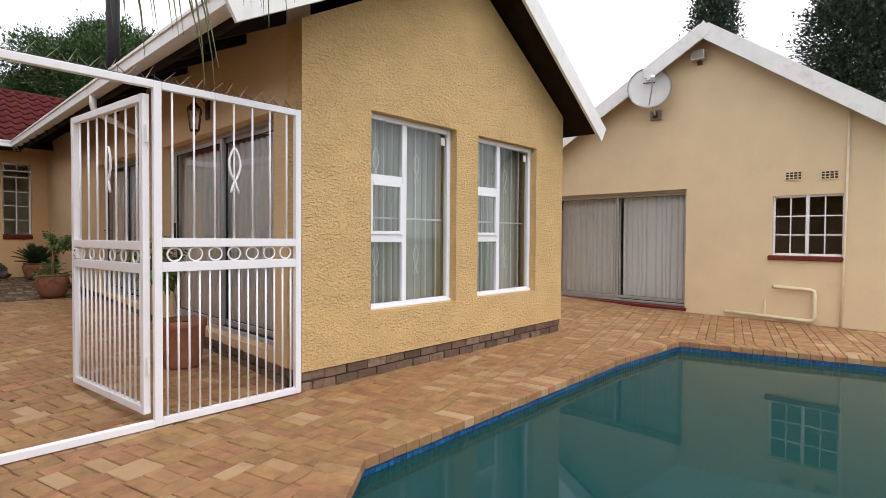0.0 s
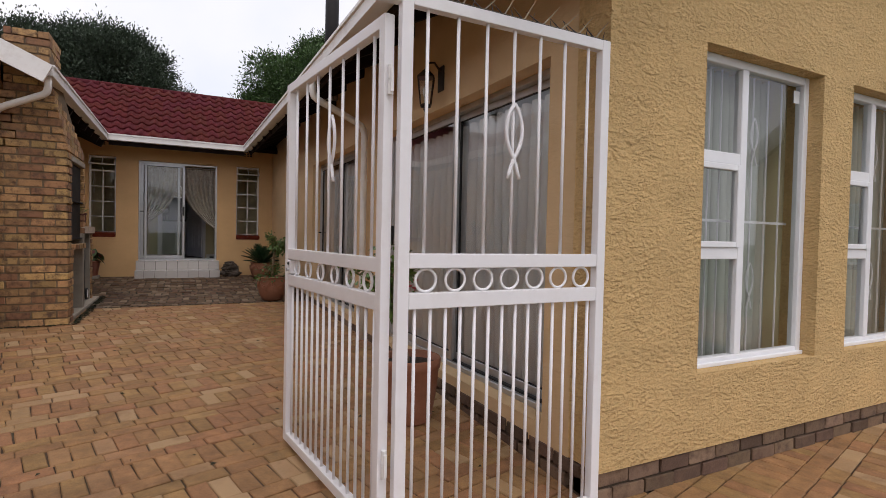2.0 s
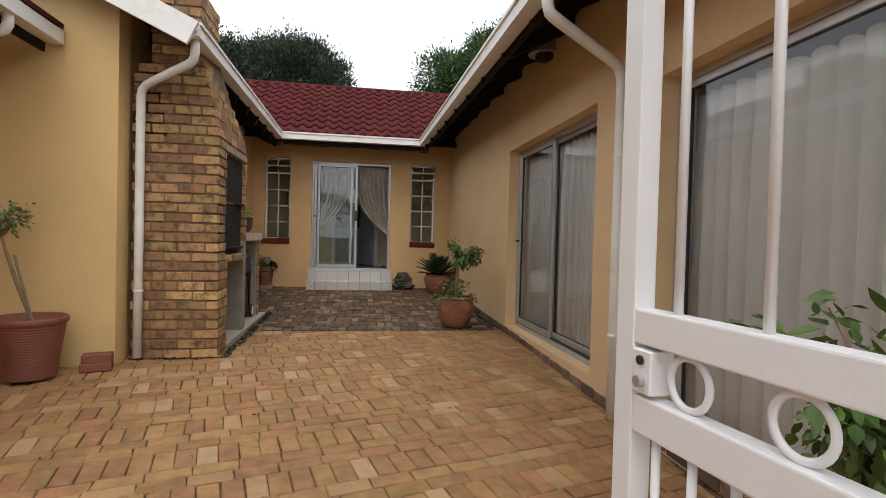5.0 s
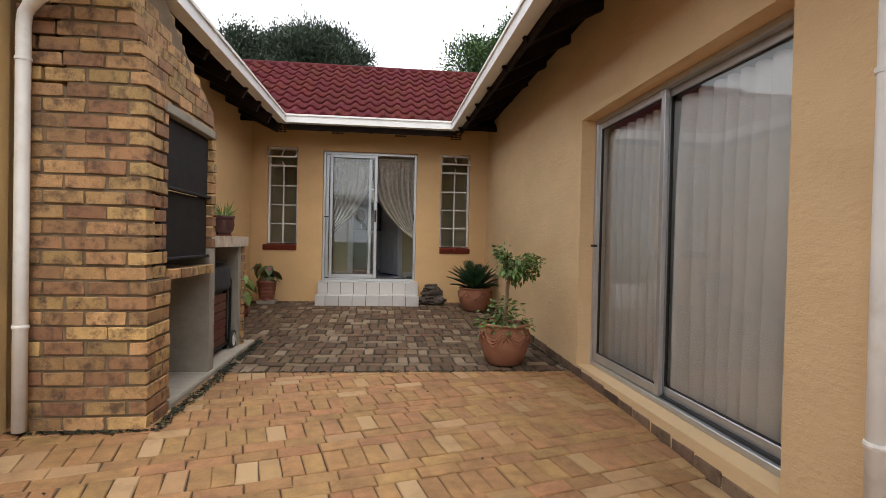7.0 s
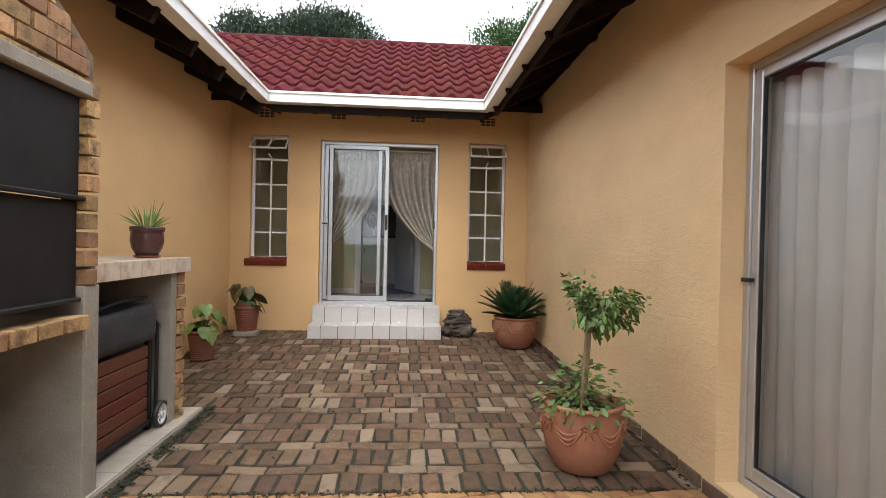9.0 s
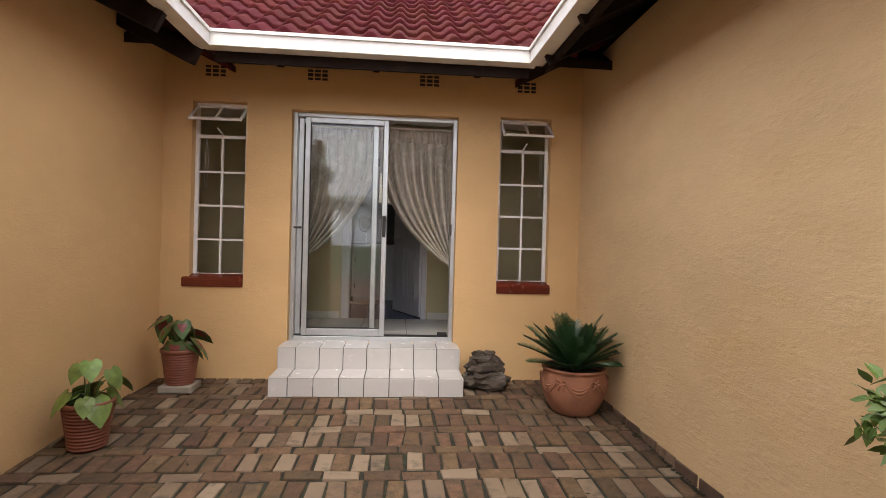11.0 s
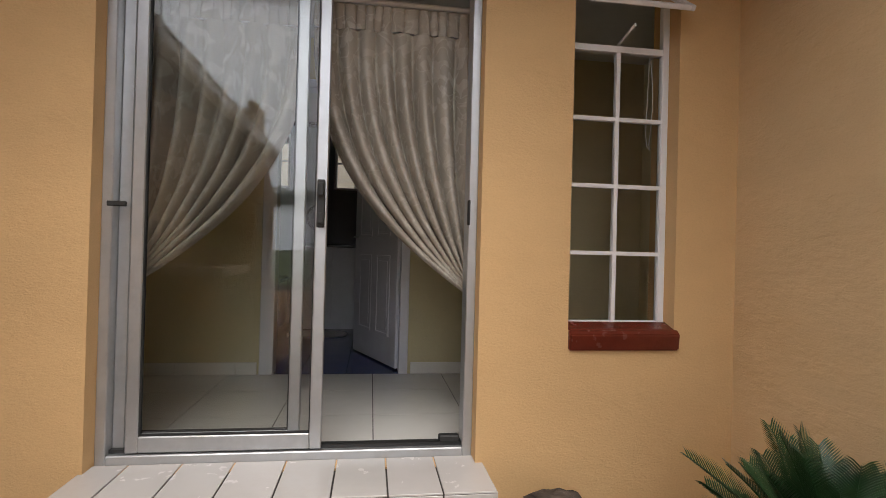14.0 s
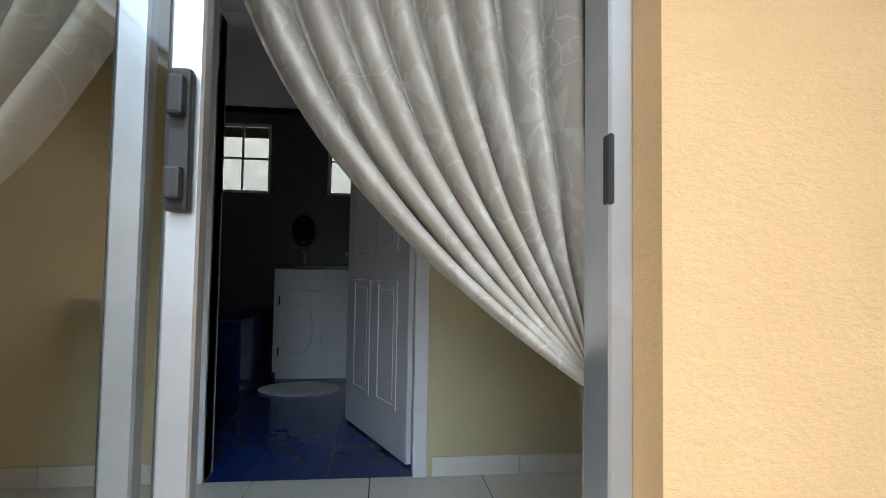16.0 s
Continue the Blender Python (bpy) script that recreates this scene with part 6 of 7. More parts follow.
downpipe("white downpipe of the side wing", [(-2.19, 8.55, 2.53), (-2.19, 8.55, 2.44), (-2.21, 8.55, 2.40), (-2.27, 8.55, 2.38), (-3.05, 8.55, 2.28), (-3.13, 8.55, 2.25), (-3.18, 8.55, 2.18), (-3.19, 8.55, 2.1), (-3.19, 8.55, -0.13)], [(-3.19, 8.55, 1.5)])

p = thing("flue_pipe", "black steel chimney flue above the roof", "flue", at=(1.98, 9.2, 0))
part("pipe", lathe(bmesh.new(), [(0.09, 2.75), (0.09, 4.9), (0.085, 4.9), (0.085, 4.85)], 20), M_black, p, smooth=True)
part("flashing", lathe(bmesh.new(), [(0.16, 2.80), (0.11, 3.02), (0.092, 3.05)], 20), M_alu, p)

p = thing("satellite_dish", "white oval satellite dish on a wall bracket", "satellite dish")
dish = new("reflector_mount")
dish.parent = p
dish.matrix_basis = look((8.93, 4.06, 3.62), (3.2, 1.4, 5.4)) @ pose(0, 0, 0, 0, 180, 0)
bm = bmesh.new()
rings = []
for j in range(9):
    r = 0.40 * j / 8
    rings.append([bm.verts.new((r * 0.92 * math.cos(2 * math.pi * k / 40), r * math.sin(2 * math.pi * k / 40), -0.06 + 0.06 * (j / 8) ** 2 * 1.0)) for k in range(40)] if j else [bm.verts.new((0, 0, -0.06))])
for a, b in zip(rings, rings[1:]):
    for k in range(40):
        if len(a) == 1:
            bm.faces.new((a[0], b[k], b[(k + 1) % 40]))
        else:
            bm.faces.new((a[k], a[(k + 1) % 40], b[(k + 1) % 40], b[k]))
bmesh.ops.solidify(bm, geom=bm.faces[:], thickness=0.008)
part("reflector", bm, M_plastic, dish, smooth=True)
bm = boxm(-0.10, 0.10, 0.10, 0.12, -0.040, -0.036)
box(bm, -0.05, 0.06, 0.15, 0.17, -0.032, -0.028)
box(bm, -0.07, 0.03, 0.19, 0.20, -0.026, -0.022)
part("mark", bm, M_brass, dish, "faded dark printed mark")
part("arm", tube(bmesh.new(), [(0, -0.34, 0.0), (0.02, -0.25, 0.30), (0.03, -0.10, 0.42)], 0.012, 8), M_alu, dish)
part("receiver", tube(bmesh.new(), [(0.03, -0.10, 0.38), (0.03, -0.07, 0.46)], 0.035, 12), M_plastic, dish)
part("pole", tube(bmesh.new(), [(9.22, 4.06, 3.16), (9.10, 4.06, 3.30), (9.02, 4.06, 3.62)], 0.022, 10), M_alu, p)
part("wall_plate", boxm(9.24, AX - 0.002, 3.96, 4.16, 3.10, 3.27, 0.006), M_concrete, p)
part("bolt_block", boxm(9.19, 9.245, 4.02, 4.10, 3.13, 3.24, 0.01), M_brass, p)

p = thing("wall_floodlight", "small grey floodlight under the annex ridge", "floodlight", at=(AX, 3.33, 4.02))
part("housing", boxm(-0.16, -0.02, -0.11, 0.11, -0.03, 0.13, 0.01), M_alu, p)
part("lens", boxm(-0.166, -0.16, -0.09, 0.09, -0.01, 0.11), M_concrete, p, "dusty grey lens")
part("foot", boxm(-0.06, 0.0, -0.03, 0.03, -0.09, -0.03), M_brass, p)

sliding_door("door_5", "aluminium sliding door of the annex, closed", (AX + 0.10, AD[1], AD[2] + 0.06), -90, AD[1] - AD[0], AD[3] - AD[2] - 0.06, 1.36)
sheer((AX + 0.10, AD[1], AD[2] + 0.06), -90, 0.06, 1.36, 0.03, 1.98, 0.22, 13, 0.04, 51, "pale grey curtain inside the annex door", "sheer curtains")
sheer((AX + 0.10, AD[1], AD[2] + 0.06), -90, 1.40, 2.62, 0.03, 1.98, 0.22, 12, 0.04, 52, "pale grey curtain inside the annex door", "sheer curtains")
tagged(obj("door_sill", boxm(AX - 0.03, AX + 0.1, AD[0] - 0.03, AD[1] + 0.03, AD[2], AD[2] + 0.055, 0.008), M_sill), "oxblood door sill of the annex", "sill", kind="structure")
aw = steel_window("window_5", AW, "white steel window with small panes in the annex", 2, 3, (AX + 0.04, AW[1], AW[2]), -90, False)
part("centre_post", boxm(0.43, 0.475, -0.012, 0.04, 0.0, 0.93, 0.003), M_white, aw)
for x in (0.235, 0.67):
    part("glazing_bar", boxm(x - 0.008, x + 0.008, 0.002, 0.03, 0.032, 0.90), M_white, aw)
tagged(obj("window_sill", boxm(AX - 0.045, AX + 0.038, AW[0] - 0.01, AW[1] + 0.05, AW[2] - 0.075, AW[2] - 0.002, 0.012), M_sill), "oxblood tile sill under the annex window", "sill")
p = thing("waste_pipe", "cream painted waste pipe along the annex wall", "pipe", at=(AX - 0.05, 0, 0))
part("pipe", tube(bmesh.new(), [(0, 2.86, -0.25), (0, 1.72, -0.285), (0, 1.66, -0.27), (0, 1.64, -0.2), (0, 1.645, 0.10), (0, 1.655, 0.17), (0, 1.70, 0.19), (0, 2.16, 0.205), (0.05, 2.18, 0.205)], 0.028, 10), M_pvc, p, smooth=True)
part("stub", tube(bmesh.new(), [(0, 2.29, -0.26), (0, 2.29, 0.02)], 0.014, 8), M_pvc, p)
p = thing("vent_pipe", "thin cream conduit up the annex wall", "pipe", at=(AX - 0.03, 1.28, 0))
part("pipe", tube(bmesh.new(), [(0, 0.05, -0.33), (0, 0.03, 0.6), (0, 0.0, 2.80)], 0.016, 8), M_pvc, p, smooth=True)


# ---- trees ----
def tree(name, label, base, trunk_h, lobes, n, leaf, mat, seed, category="tree"):
    """lobes: (centre, radii) clumps that make up the uneven crown."""
    t = thing(name, label, category, "garden trees", at=base)
    rnd = random.Random(seed)
    part("trunk", tube(bmesh.new(), [(0, 0, -0.2), (0.08, 0.05, trunk_h * 0.5), (0, 0, trunk_h)], [0.30, 0.24, 0.16], 10), M_bark, t, smooth=True)
    bm = bmesh.new()
    for c, r in lobes:
        c = Vector(c)
        tube(bm, [(0, 0, trunk_h * 0.6), c * 0.5 + Vector((0, 0, trunk_h * 0.4)), c], [0.10, 0.06, 0.02], 6)
    tagged(part("limb", bm, M_bark, t), kind="stuff")
    vol = [r[0] * r[1] + r[0] * r[2] for _, r in lobes]
    placed = []
    for (c, r), v in zip(lobes, vol):
        count = int(n * v / sum(vol))
        tufts = []
        for _ in range(max(8, count // 28)):
            d = Vector([rnd.gauss(0, 1) for _ in range(3)]).normalized()
            k = rnd.uniform(0.72, 1.06)
            tufts.append(Vector(c) + Vector((d.x * r[0] * k, d.y * r[1] * k, d.z * r[2] * k)))
        for i in range(count):
            q = rnd.choice(tufts)
            off = Vector([rnd.gauss(0, 1) for _ in range(3)]) * max(leaf * 1.25, 0.17)
            d = (q - Vector(c)).normalized() + Vector([rnd.uniform(-0.8, 0.8) for _ in range(3)]) + Vector((0, 0, 0.3))
            placed.append(leaf_pose(q + off, d, leaf * rnd.uniform(0.7, 1.5), rnd))
    leaves_mesh("crown", placed, mat, t, [(0, 0, 0), (0.5, 0.22, 0.04), (1.0, 0, -0.05), (0.5, -0.22, 0.04)], [(0, 1, 2, 3)])
    return t


def lobes_in(center, radii, count, seed, size):
    rnd = random.Random(seed)
    out = [(center, (radii[0] * 0.72, radii[1] * 0.72, radii[2] * 0.72))]
    for _ in range(count):
        d = Vector([rnd.gauss(0, 1) for _ in range(3)]).normalized()
        if d.z < -0.5:
            d.z = -d.z
        out.append(((center[0] + d.x * radii[0] * 0.72, center[1] + d.y * radii[1] * 0.72, center[2] + d.z * radii[2] * 0.72), (size * rnd.uniform(0.7, 1.2),) * 3))
    return out


tree("dark_tree", "tall dark grey-green tree behind the red roof", (-3.6, 25.0, -0.4), 5.0, lobes_in((0.6, 0, 6.05), (3.95, 3.0, 3.05), 50, 3, 0.75), 210000, 0.095, M_tree_dark, 1)
tree("broadleaf_tree", "bright green broadleaf tree behind the house", (6.3, 25.5, -0.4), 5.0, lobes_in((-0.3, 0, 6.6), (4.3, 3.2, 3.5), 40, 5, 0.95), 200000, 0.11, M_tree_light, 2)


def cypress(base, h, r, seed, n):
    lobes = []
    rnd = random.Random(seed)
    for i in range(9):
        f = i / 8
        rr = r * (0.55 + 0.9 * math.sin(math.pi * (0.15 + 0.75 * f))) * 0.72
        lobes.append(((rnd.uniform(-0.15, 0.15) * r, rnd.uniform(-0.15, 0.15) * r, 1.0 + (h - 1.5) * f), (rr, rr, h / 9)))
    return tree("cypress_tree", "dark columnar cypress beyond the annex", base, h * 0.6, lobes, n, 0.10, M_tree_dark, seed)


cypress((18.3, 5.75, -0.4), 11.5, 0.62, 61, 55000)
cypress((18.6, 1.85, -0.4), 13.5, 1.25, 62, 120000)


# ---- palm whose frond tips hang over the gate ----
p = thing("palm_tree", "palm with drooping fronds over the pool fence", "palm", at=(-2.6, 3.1, -0.34))
part("trunk", tube(bmesh.new(), [(0, 0, 0), (0.03, 0, 1.2), (0, 0, 2.6), (0, 0, 2.9)], [0.17, 0.14, 0.13, 0.10], 12), M_bark, p, smooth=True)
rnd = random.Random(77)


def palm_frond(a, e, arch, length, droop, first=4):
    """Feather frond from the crown a to the tip e; leaflets of the given length hang by droop."""
    a, e = Vector(a), Vector(e)
    pts = [a.lerp(e, i / 16) + Vector((0, 0, arch * 4 * (i / 16) * (1 - i / 16))) for i in range(17)]
    stalk = part("frond", tube(bmesh.new(), pts, [0.02 - 0.001 * i for i in range(17)], 6), M_palm, p)
    bm = bmesh.new()
    for i in range(first, 72):
        f = i / 72 * 15.99
        q = pts[int(f)].lerp(pts[min(16, int(f) + 1)], f % 1)
        tan = (pts[min(16, int(f) + 1)] - pts[int(f)]).normalized()
        sd = tan.cross(Vector((0, 0, 1))).normalized()
        for s in (-1, 1):
            L = rnd.uniform(*length)
            way = (sd * s * rnd.uniform(0.25, 0.6) + tan * rnd.uniform(0.3, 0.9)).normalized()
            wv = tan * rnd.uniform(0.006, 0.011) + Vector((0, 0, 0.003))
            line = [q]
            for k in range(4):
                way = (way + Vector((rnd.uniform(-0.08, 0.08), rnd.uniform(-0.08, 0.08), -droop))).normalized()
                line.append(line[-1] + way * L / 4)
            for k in range(4):
                w0, w1 = wv * (1 - 0.22 * k), wv * (1 - 0.22 * (k + 1) if k < 3 else 0.08)
                bm.faces.new([bm.verts.new(v) for v in (line[k] - w0, line[k + 1] - w1, line[k + 1] + w1, line[k] + w0)])
    tagged(part("foliage", bm, M_palm, stalk), kind="stuff")


palm_frond((0, 0, 2.75), (2.12, 0.42, 2.02), 0.35, (0.45, 0.7), 0.12)
palm_frond((0, 0, 2.85), (3.15, -0.68, 2.42), 0.30, (0.42, 0.72), 0.75)
palm_frond((0, 0, 2.85), (3.45, -0.80, 2.58), 0.42, (0.42, 0.62), 0.85)
palm_frond((0, 0, 2.85), (1.0, -2.4, 2.5), 0.6, (0.35, 0.5), 0.5)
palm_frond((0, 0, 2.85), (-1.3, 1.6, 2.3), 0.6, (0.35, 0.5), 0.5)
palm_frond((0, 0, 2.85), (-2.0, -0.8, 2.3), 0.6, (0.35, 0.5), 0.5)


# ---- brick plinths ----
def plinth():
    s = thing("plinth_gable", "two courses of brown brick under the gable wall", "plinth", kind="structure")
    part("mortar_core", boxm(RX + 0.02, 6.05, GY + 0.026, GY + 0.2, -0.42, -0.168), M_joint, s)
    for row in range(3):
        x = RX + 0.004 - (0.11 if row % 2 else 0)
        while x < 6.06:
            a, b = max(RX + 0.004, x), min(6.066, x + 0.215)
            if b - a > 0.03:
                brick(s, a, b, GY + 0.010, GY + 0.11, -0.252 - 0.086 * row, -0.178 - 0.086 * row, M_plinth)
            x += 0.228
    s = thing("plinth_courtyard", "course of brown brick along the courtyard wall", "plinth", kind="structure")
    part("mortar_core", prism(bmesh.new(), [(RX + 0.02, GY + 0.12, -0.42), (RX + 0.02, 14.65, -0.15), (RX + 0.02, 14.65, 0.04), (RX + 0.02, GY + 0.12, -0.196)], (0.1, 0, 0)), M_joint, s)
    y = GY + 0.125
    while y < 14.5:
        for row in range(3):
            z = np.interp(y, [4, 8, 10.5, 14.6], [-0.18, -0.085, -0.02, 0.07]) - 0.086 * row
            yy = y + (0.11 if row % 2 else 0)
            if z > gz(y) - 0.02:
                brick(s, RX - 0.012, RX + 0.09, yy, yy + 0.215, z - 0.074, z, M_plinth)
        y += 0.228


plinth()


# ---- pavers ----
pav_rnd = random.Random(14)


def paver_cells(x0, x1, y0, y1, lying=2, mortar=0.0055, turn=0.0):
    """Rows of upright bricks between rows of lying ones, turned about the middle. Yields centre, length and width."""
    cx, cy = (x0 + x1) / 2, (y0 + y1) / 2
    c, q = math.cos(turn), math.sin(turn)
    hx, hy = (x1 - x0) / 2, (y1 - y0) / 2
    ex, ey = hx * abs(c) + hy * abs(q), hx * abs(q) + hy * abs(c)
    y, k = -ey, 0
    while y < ey:
        tall = k % (lying + 1) == 0
        w, h = (0.1065, 0.218) if tall else (0.218, 0.1065)
        x = -ex - pav_rnd.uniform(0.0, 0.1)
        while x < ex:
            u, v = x + w / 2, y + h / 2
            px, py = cx + u * c - v * q, cy + u * q + v * c
            if x0 - 0.15 < px < x1 + 0.15 and y0 - 0.15 < py < y1 + 0.15:
                yield px, py, w - mortar, h - mortar
            x += w
        y += h
        k += 1


def cut(poly, limits):
    """What is left of a convex outline within a*x + b*y < c for each limit."""
    for a, b, c in limits:
        out = []
        for i, p in enumerate(poly):
            o = poly[i - 1]
            dp, do = a * p[0] + b * p[1] - c, a * o[0] + b * o[1] - c
            if (dp < 0) != (do < 0):
                f = do / (do - dp)
                out.append((o[0] + f * (p[0] - o[0]), o[1] + f * (p[1] - o[1])))
            if dp < 0:
                out.append(p)
        poly = out
        if len(poly) < 3:
            return []
    return poly


def area(poly):
    return 0.5 * abs(sum(poly[i - 1][0] * p[1] - p[0] * poly[i - 1][1] for i, p in enumerate(poly)))


def inside(poly, x, y):
    c = False
    for i in range(len(poly)):
        (xa, ya), (xb, yb) = poly[i], poly[i - 1]
        if (ya > y) != (yb > y) and x < (xb - xa) * (y - ya) / (yb - ya) + xa:
            c = not c
    return c


def grow(poly, d):
    out = []
    n = len(poly)
    for i in range(n):
        p, a, b = Vector(poly[i]), Vector(poly[i - 1]), Vector(poly[(i + 1) % n])
        d1, d2 = (p - a).normalized(), (b - p).normalized()
        n1, n2 = Vector((-d1.y, d1.x)), Vector((-d2.y, d2.x))
        m = (n1 + n2).normalized()
        out.append(tuple(p + m * d / max(0.4, m.dot(n1))))
    return out


COPING_W = 0.225
OUTER = grow(POOL, COPING_W + 0.01)


def paver_ring(w, h):
    ch = 0.005
    return [(-w / 2, -h / 2, -0.05), (w / 2, -h / 2, -0.05), (w / 2, h / 2, -0.05), (-w / 2, h / 2, -0.05),
            (-w / 2, -h / 2, -ch), (w / 2, -h / 2, -ch), (w / 2, h / 2, -ch), (-w / 2, h / 2, -ch),
            (-w / 2 + ch, -h / 2 + ch, 0), (w / 2 - ch, -h / 2 + ch, 0), (w / 2 - ch, h / 2 - ch, 0), (-w / 2 + ch, h / 2 - ch, 0)]


PAVER_FACES = [(0, 1, 5, 4), (1, 2, 6, 5), (2, 3, 7, 6), (3, 0, 4, 7), (4, 5, 9, 8), (5, 6, 10, 9), (6, 7, 11, 10), (7, 4, 8, 11), (8, 9, 10, 11)]
PAVER_MESH = {}


def worn(ring, rough):
    """Shifts the corners of a brick a little, top and sides alike."""
    d = [(pav_rnd.gauss(0, rough * 0.7), pav_rnd.gauss(0, rough * 0.7), pav_rnd.uniform(-rough, 0) * 0.5) for _ in range(4)]
    return [(x + d[i % 4][0], y + d[i % 4][1], z + d[i % 4][2]) for i, (x, y, z) in enumerate(ring)]


def lay(parent, cells, near, mat, mat_far, name, rough, turn=0.0, limits=()):
    """Lays the bricks of a paving: those that near() picks as single pieces, the rest as one spread; bricks over a limit are cut."""
    vs, fs, count = [], [], 0
    rot = Matrix.Rotation(turn, 2)
    for x, y, w, h in cells:
        outline = [tuple(rot @ Vector((sx * w / 2, sy * h / 2)) + Vector((x, y))) for sx, sy in ((-1, -1), (1, -1), (1, 1), (-1, 1))]
        left = cut(outline, limits)
        if len(left) < 3 or area(left) < 0.0015:
            continue
        if area(left) < 0.985 * w * h:
            mx, my = sum(p[0] for p in left) / len(left), sum(p[1] for p in left) / len(left)
            base, k = len(vs), len(left)
            for dz, shrink in ((-0.05, 0.0), (-0.005, 0.0), (0.0, 0.005)):
                for px, py in left:
                    d = max(0.02, math.hypot(px - mx, py - my))
                    vs.append((px - (px - mx) / d * shrink, py - (py - my) / d * shrink, gz(py) + dz))
            for r in (0, k):
                fs += [(base + r + i, base + r + (i + 1) % k, base + r + k + (i + 1) % k, base + r + k + i) for i in range(k)]
            fs.append(tuple(base + 2 * k + i for i in range(k)))
            continue
        slope = math.atan2(gz(y + 0.1) - gz(y - 0.1), 0.2)
        m = Matrix.Translation((x, y, gz(y) + pav_rnd.uniform(-rough, rough * 0.6))) @ Matrix.Rotation(slope + pav_rnd.gauss(0, rough * 2), 4, "X") @ Matrix.Rotation(pav_rnd.gauss(0, rough * 2), 4, "Y") @ Matrix.Rotation(turn + pav_rnd.gauss(0, rough * 4), 4, "Z")
        if near(x, y) and count < 300:
            key = (round(w, 3), round(h, 3), mat.name, pav_rnd.randrange(8))
            if key not in PAVER_MESH:
                me = bpy.data.meshes.new(name)
                me.from_pydata(worn(paver_ring(w, h), rough), [], PAVER_FACES)
                me.materials.append(mat)
                PAVER_MESH[key] = me
            o = new(name, PAVER_MESH[key])
            o.parent, o.matrix_basis = parent, m
            count += 1
        else:
            base = len(vs)
            vs += [tuple(m @ Vector(v)) for v in worn(paver_ring(w, h), rough)]
            fs += [tuple(q + base for q in f) for f in PAVER_FACES]
    me = bpy.data.meshes.new(name + "_spread")
    me.from_pydata(vs, [], fs)
    me.materials.append(mat_far)
    o = new(name + "_spread", me)
    o.parent = parent
    tagged(o, kind="stuff")


TURN = radians(14.5)
court = thing("pavement_courtyard", "sandy orange clay pavers in alternating slanting rows", "paving", kind="structure")
cells = [c for c in paver_cells(-3.3, 2.2, 4.0, 10.7, turn=TURN) if (c[1] < 9.1 or c[0] > -1.75) and not (c[0] < -1.04 and c[1] > 9.40)]
lay(court, cells, lambda x, y: 7.4 < y < 10.4 and -0.85 < x < 1.85, M_paver, M_paver_far, "paver", 0.0036, TURN, ((0, -1, -4.105), (0, 1, 10.585), (1, 0, 2.026)))

old = thing("pavement_old", "worn mossy grey-brown brick pavers", "paving", kind="structure")
cells = [c for c in paver_cells(-1.72, 2.02, 10.60, 14.64, 1, 0.016) if not (c[0] < -0.93 and c[1] < 11.95) and not (-0.72 < c[0] < 0.96 and c[1] > 14.12)]
lay(old, cells, lambda x, y: 11.2 < y < 14.2 and -0.9 < x < 1.6, M_old, M_old_far, "old_paver", 0.0075, 0.0, ((0, -1, -10.59), (0, 1, 14.655), (1, 0, 2.026), (-1, 0, 1.745)))

deck = thing("pavement_pool", "sandy orange clay pavers round the pool", "paving", kind="structure")
INNER = grow(POOL, COPING_W - 0.06)
cells = [c for c in paver_cells(-3.2, 9.27, -2.6, 4.2, turn=TURN) if not inside(INNER, c[0], c[1])]
lay(deck, cells, lambda x, y: 2.9 < y < 4.0 and 0.4 < x < 5.6, M_paver, M_paver_far, "paver", 0.0022, TURN, ((1, 0, 9.285), (0, 1, 4.103)))
cells = list(paver_cells(6.08, 9.27, 4.105, 7.9, turn=TURN))
lay(deck, cells, lambda x, y: False, M_paver, M_paver_far, "paver", 0.0022, TURN, ((1, 0, 9.285), (0, -1, -4.105)))

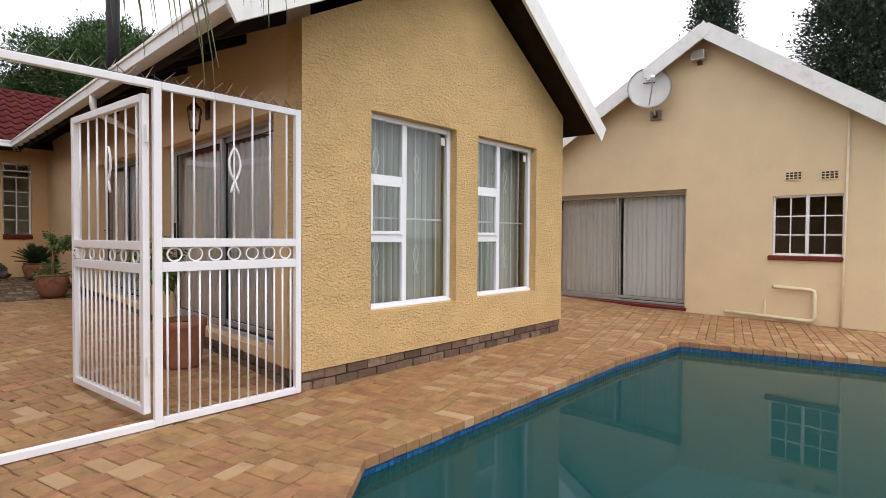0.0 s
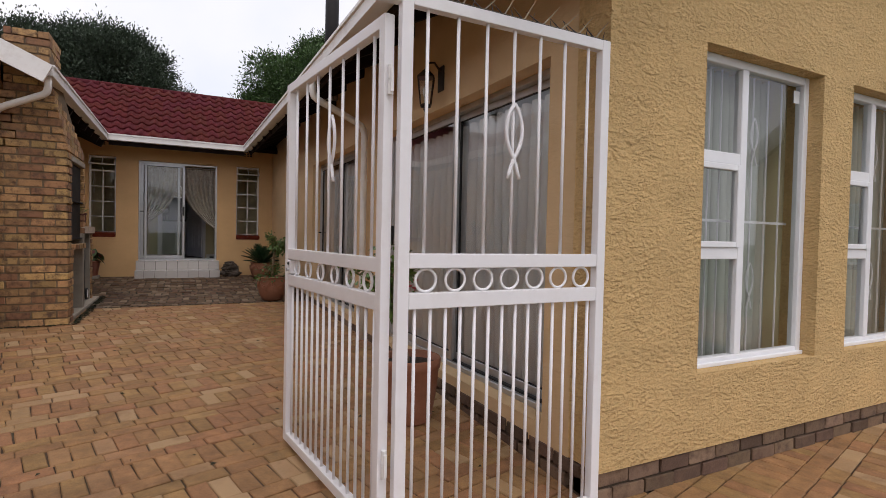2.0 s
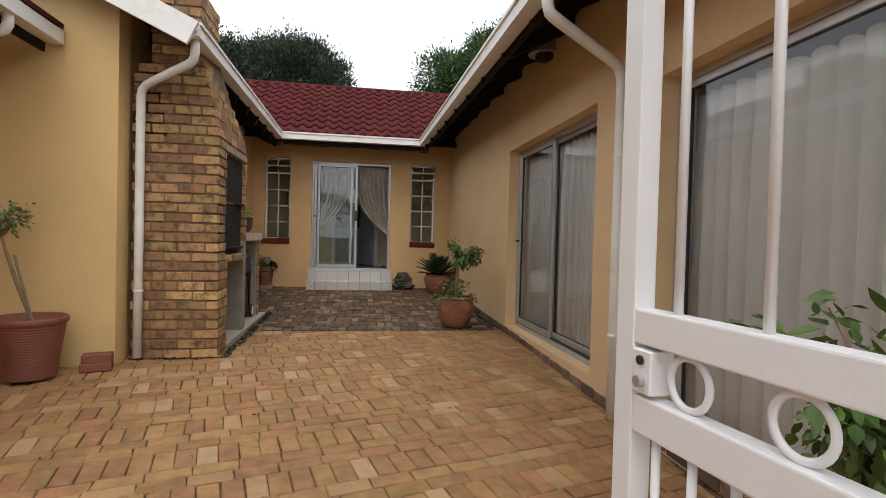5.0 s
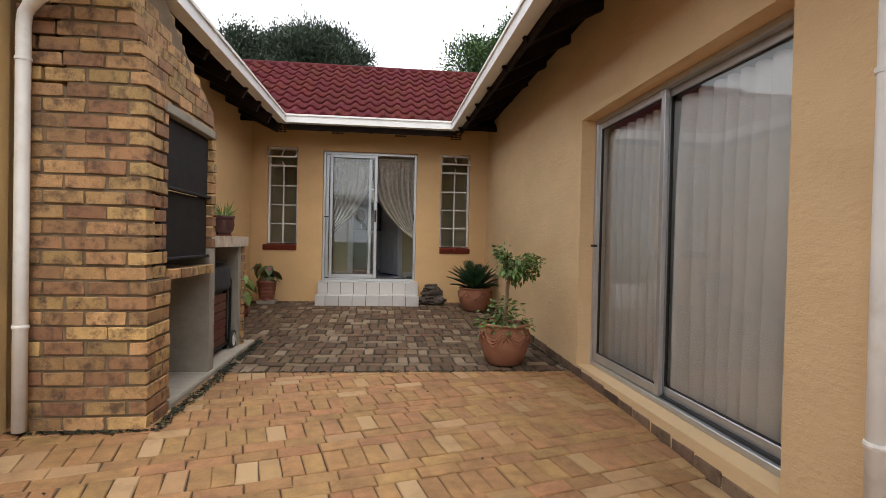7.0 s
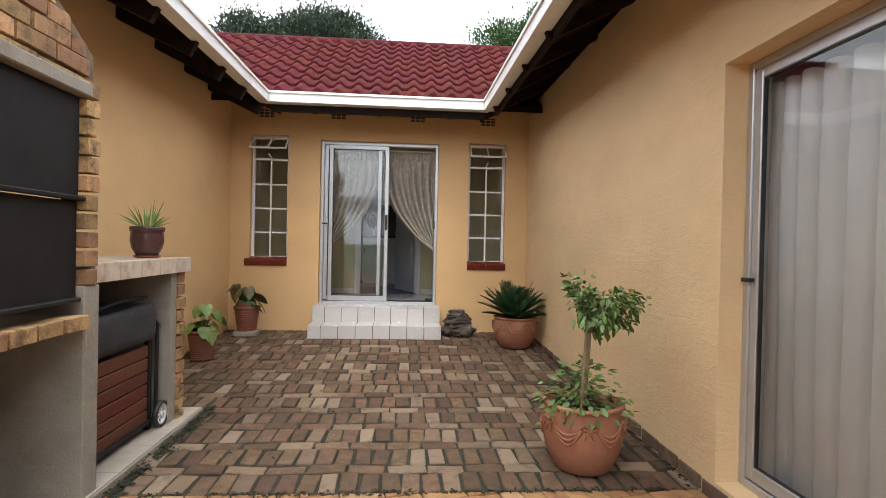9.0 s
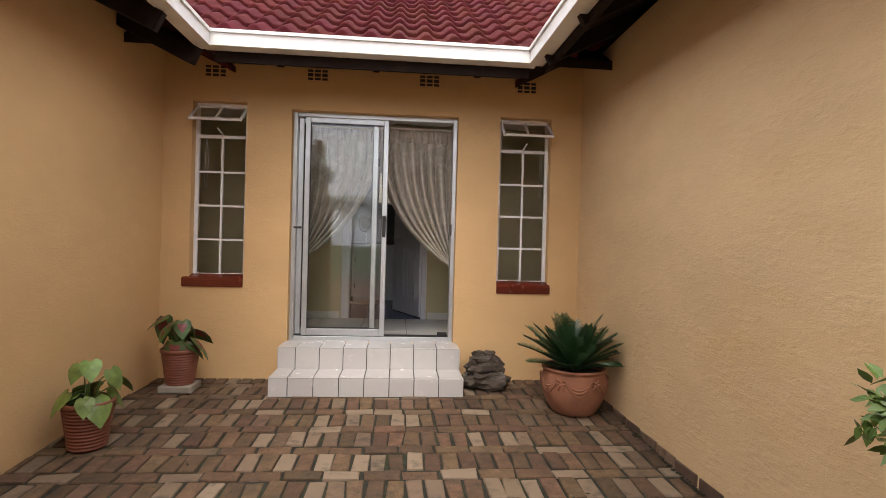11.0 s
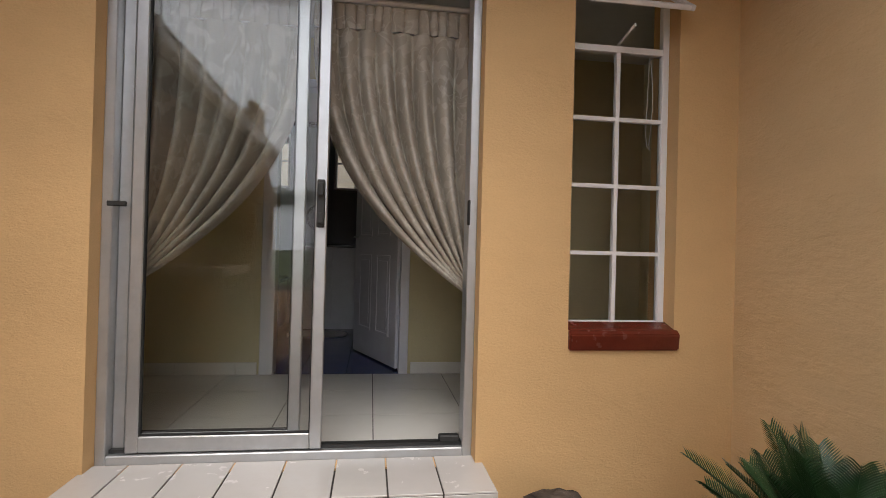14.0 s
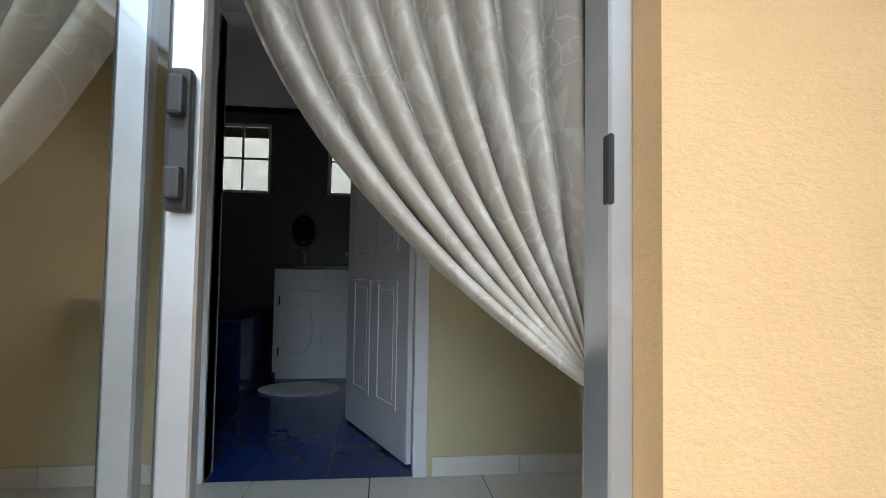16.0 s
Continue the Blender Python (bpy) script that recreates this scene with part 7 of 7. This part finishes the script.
cop = thing("pool_coping", "rounded clay brick coping round the pool edge", "coping", kind="structure")
cop_bed = bmesh.new()
n = len(POOL)
for i in range(n):
    a, b = Vector((*POOL[i], 0)), Vector((*POOL[(i + 1) % n], 0))
    oa, ob_ = Vector((*OUTER[i], 0)), Vector((*OUTER[(i + 1) % n], 0))
    k = max(1, round((b - a).length / 0.11))
    for j in range(k):
        f0, f1 = (j + 0.03) / k, (j + 0.97) / k
        if a.lerp(b, f0).y < -2.4:
            continue
        z = DECK + pav_rnd.uniform(0.0, 0.004)
        inner0, inner1, outer0, outer1 = a.lerp(b, f0), a.lerp(b, f1), oa.lerp(ob_, f0), oa.lerp(ob_, f1)
        ov = (inner0 - outer0).normalized() * 0.025
        bm = bmesh.new()
        q = [outer0, outer1, inner1 + ov, inner0 + ov]
        prism(bm, [v + Vector((0, 0, z - 0.06)) for v in q], (0, 0, 0.065))
        bmesh.ops.bevel(bm, geom=[e for e in bm.edges if all(v.co.z > z - 0.01 for v in e.verts)], offset=0.008, segments=1, affect="EDGES")
        part("coping_brick", bm, M_paver, cop)


# ---- moss and fallen leaves along the barbecue slab ----
M_litter = material("moss_and_leaf_litter", (0.026, 0.027, 0.012), 0.95, var=0.4, scale=30, per_island=0.5)
lit_rnd = random.Random(31)
bm = bmesh.new()
spots = [(lit_rnd.gauss(-0.915, 0.022), lit_rnd.uniform(9.32, 11.9)) for _ in range(700)]
spots += [(lit_rnd.uniform(-1.7, -0.95), 9.335 - abs(lit_rnd.gauss(0, 0.018))) for _ in range(200)]
spots += [(2.02 - abs(lit_rnd.gauss(0, 0.02)), lit_rnd.uniform(10.6, 13.6)) for _ in range(240)]
spots += [(lit_rnd.uniform(-0.9, 1.95), lit_rnd.gauss(10.585, 0.012)) for _ in range(260)]
spots += [(lit_rnd.uniform(-1.6, 1.9), lit_rnd.uniform(4.3, 14.0)) for _ in range(90)]
for x, y in spots:
    a, r = lit_rnd.uniform(0, 6.28), lit_rnd.uniform(0.006, 0.022)
    c, z = Vector((x, y, gz(y) + 0.003)), lit_rnd.uniform(0.002, 0.012)
    u, w = Vector((math.cos(a), math.sin(a), 0)) * r, Vector((-math.sin(a), math.cos(a), 0)) * r * 0.5
    bm.faces.new([bm.verts.new(v) for v in (c - u, c + w + Vector((0, 0, z)), c + u, c - w + Vector((0, 0, z * 0.4)))])
tagged(obj("leaf_litter", bm, M_litter), "dark moss and fallen leaf litter on the paving joints", "leaf litter", kind="stuff")
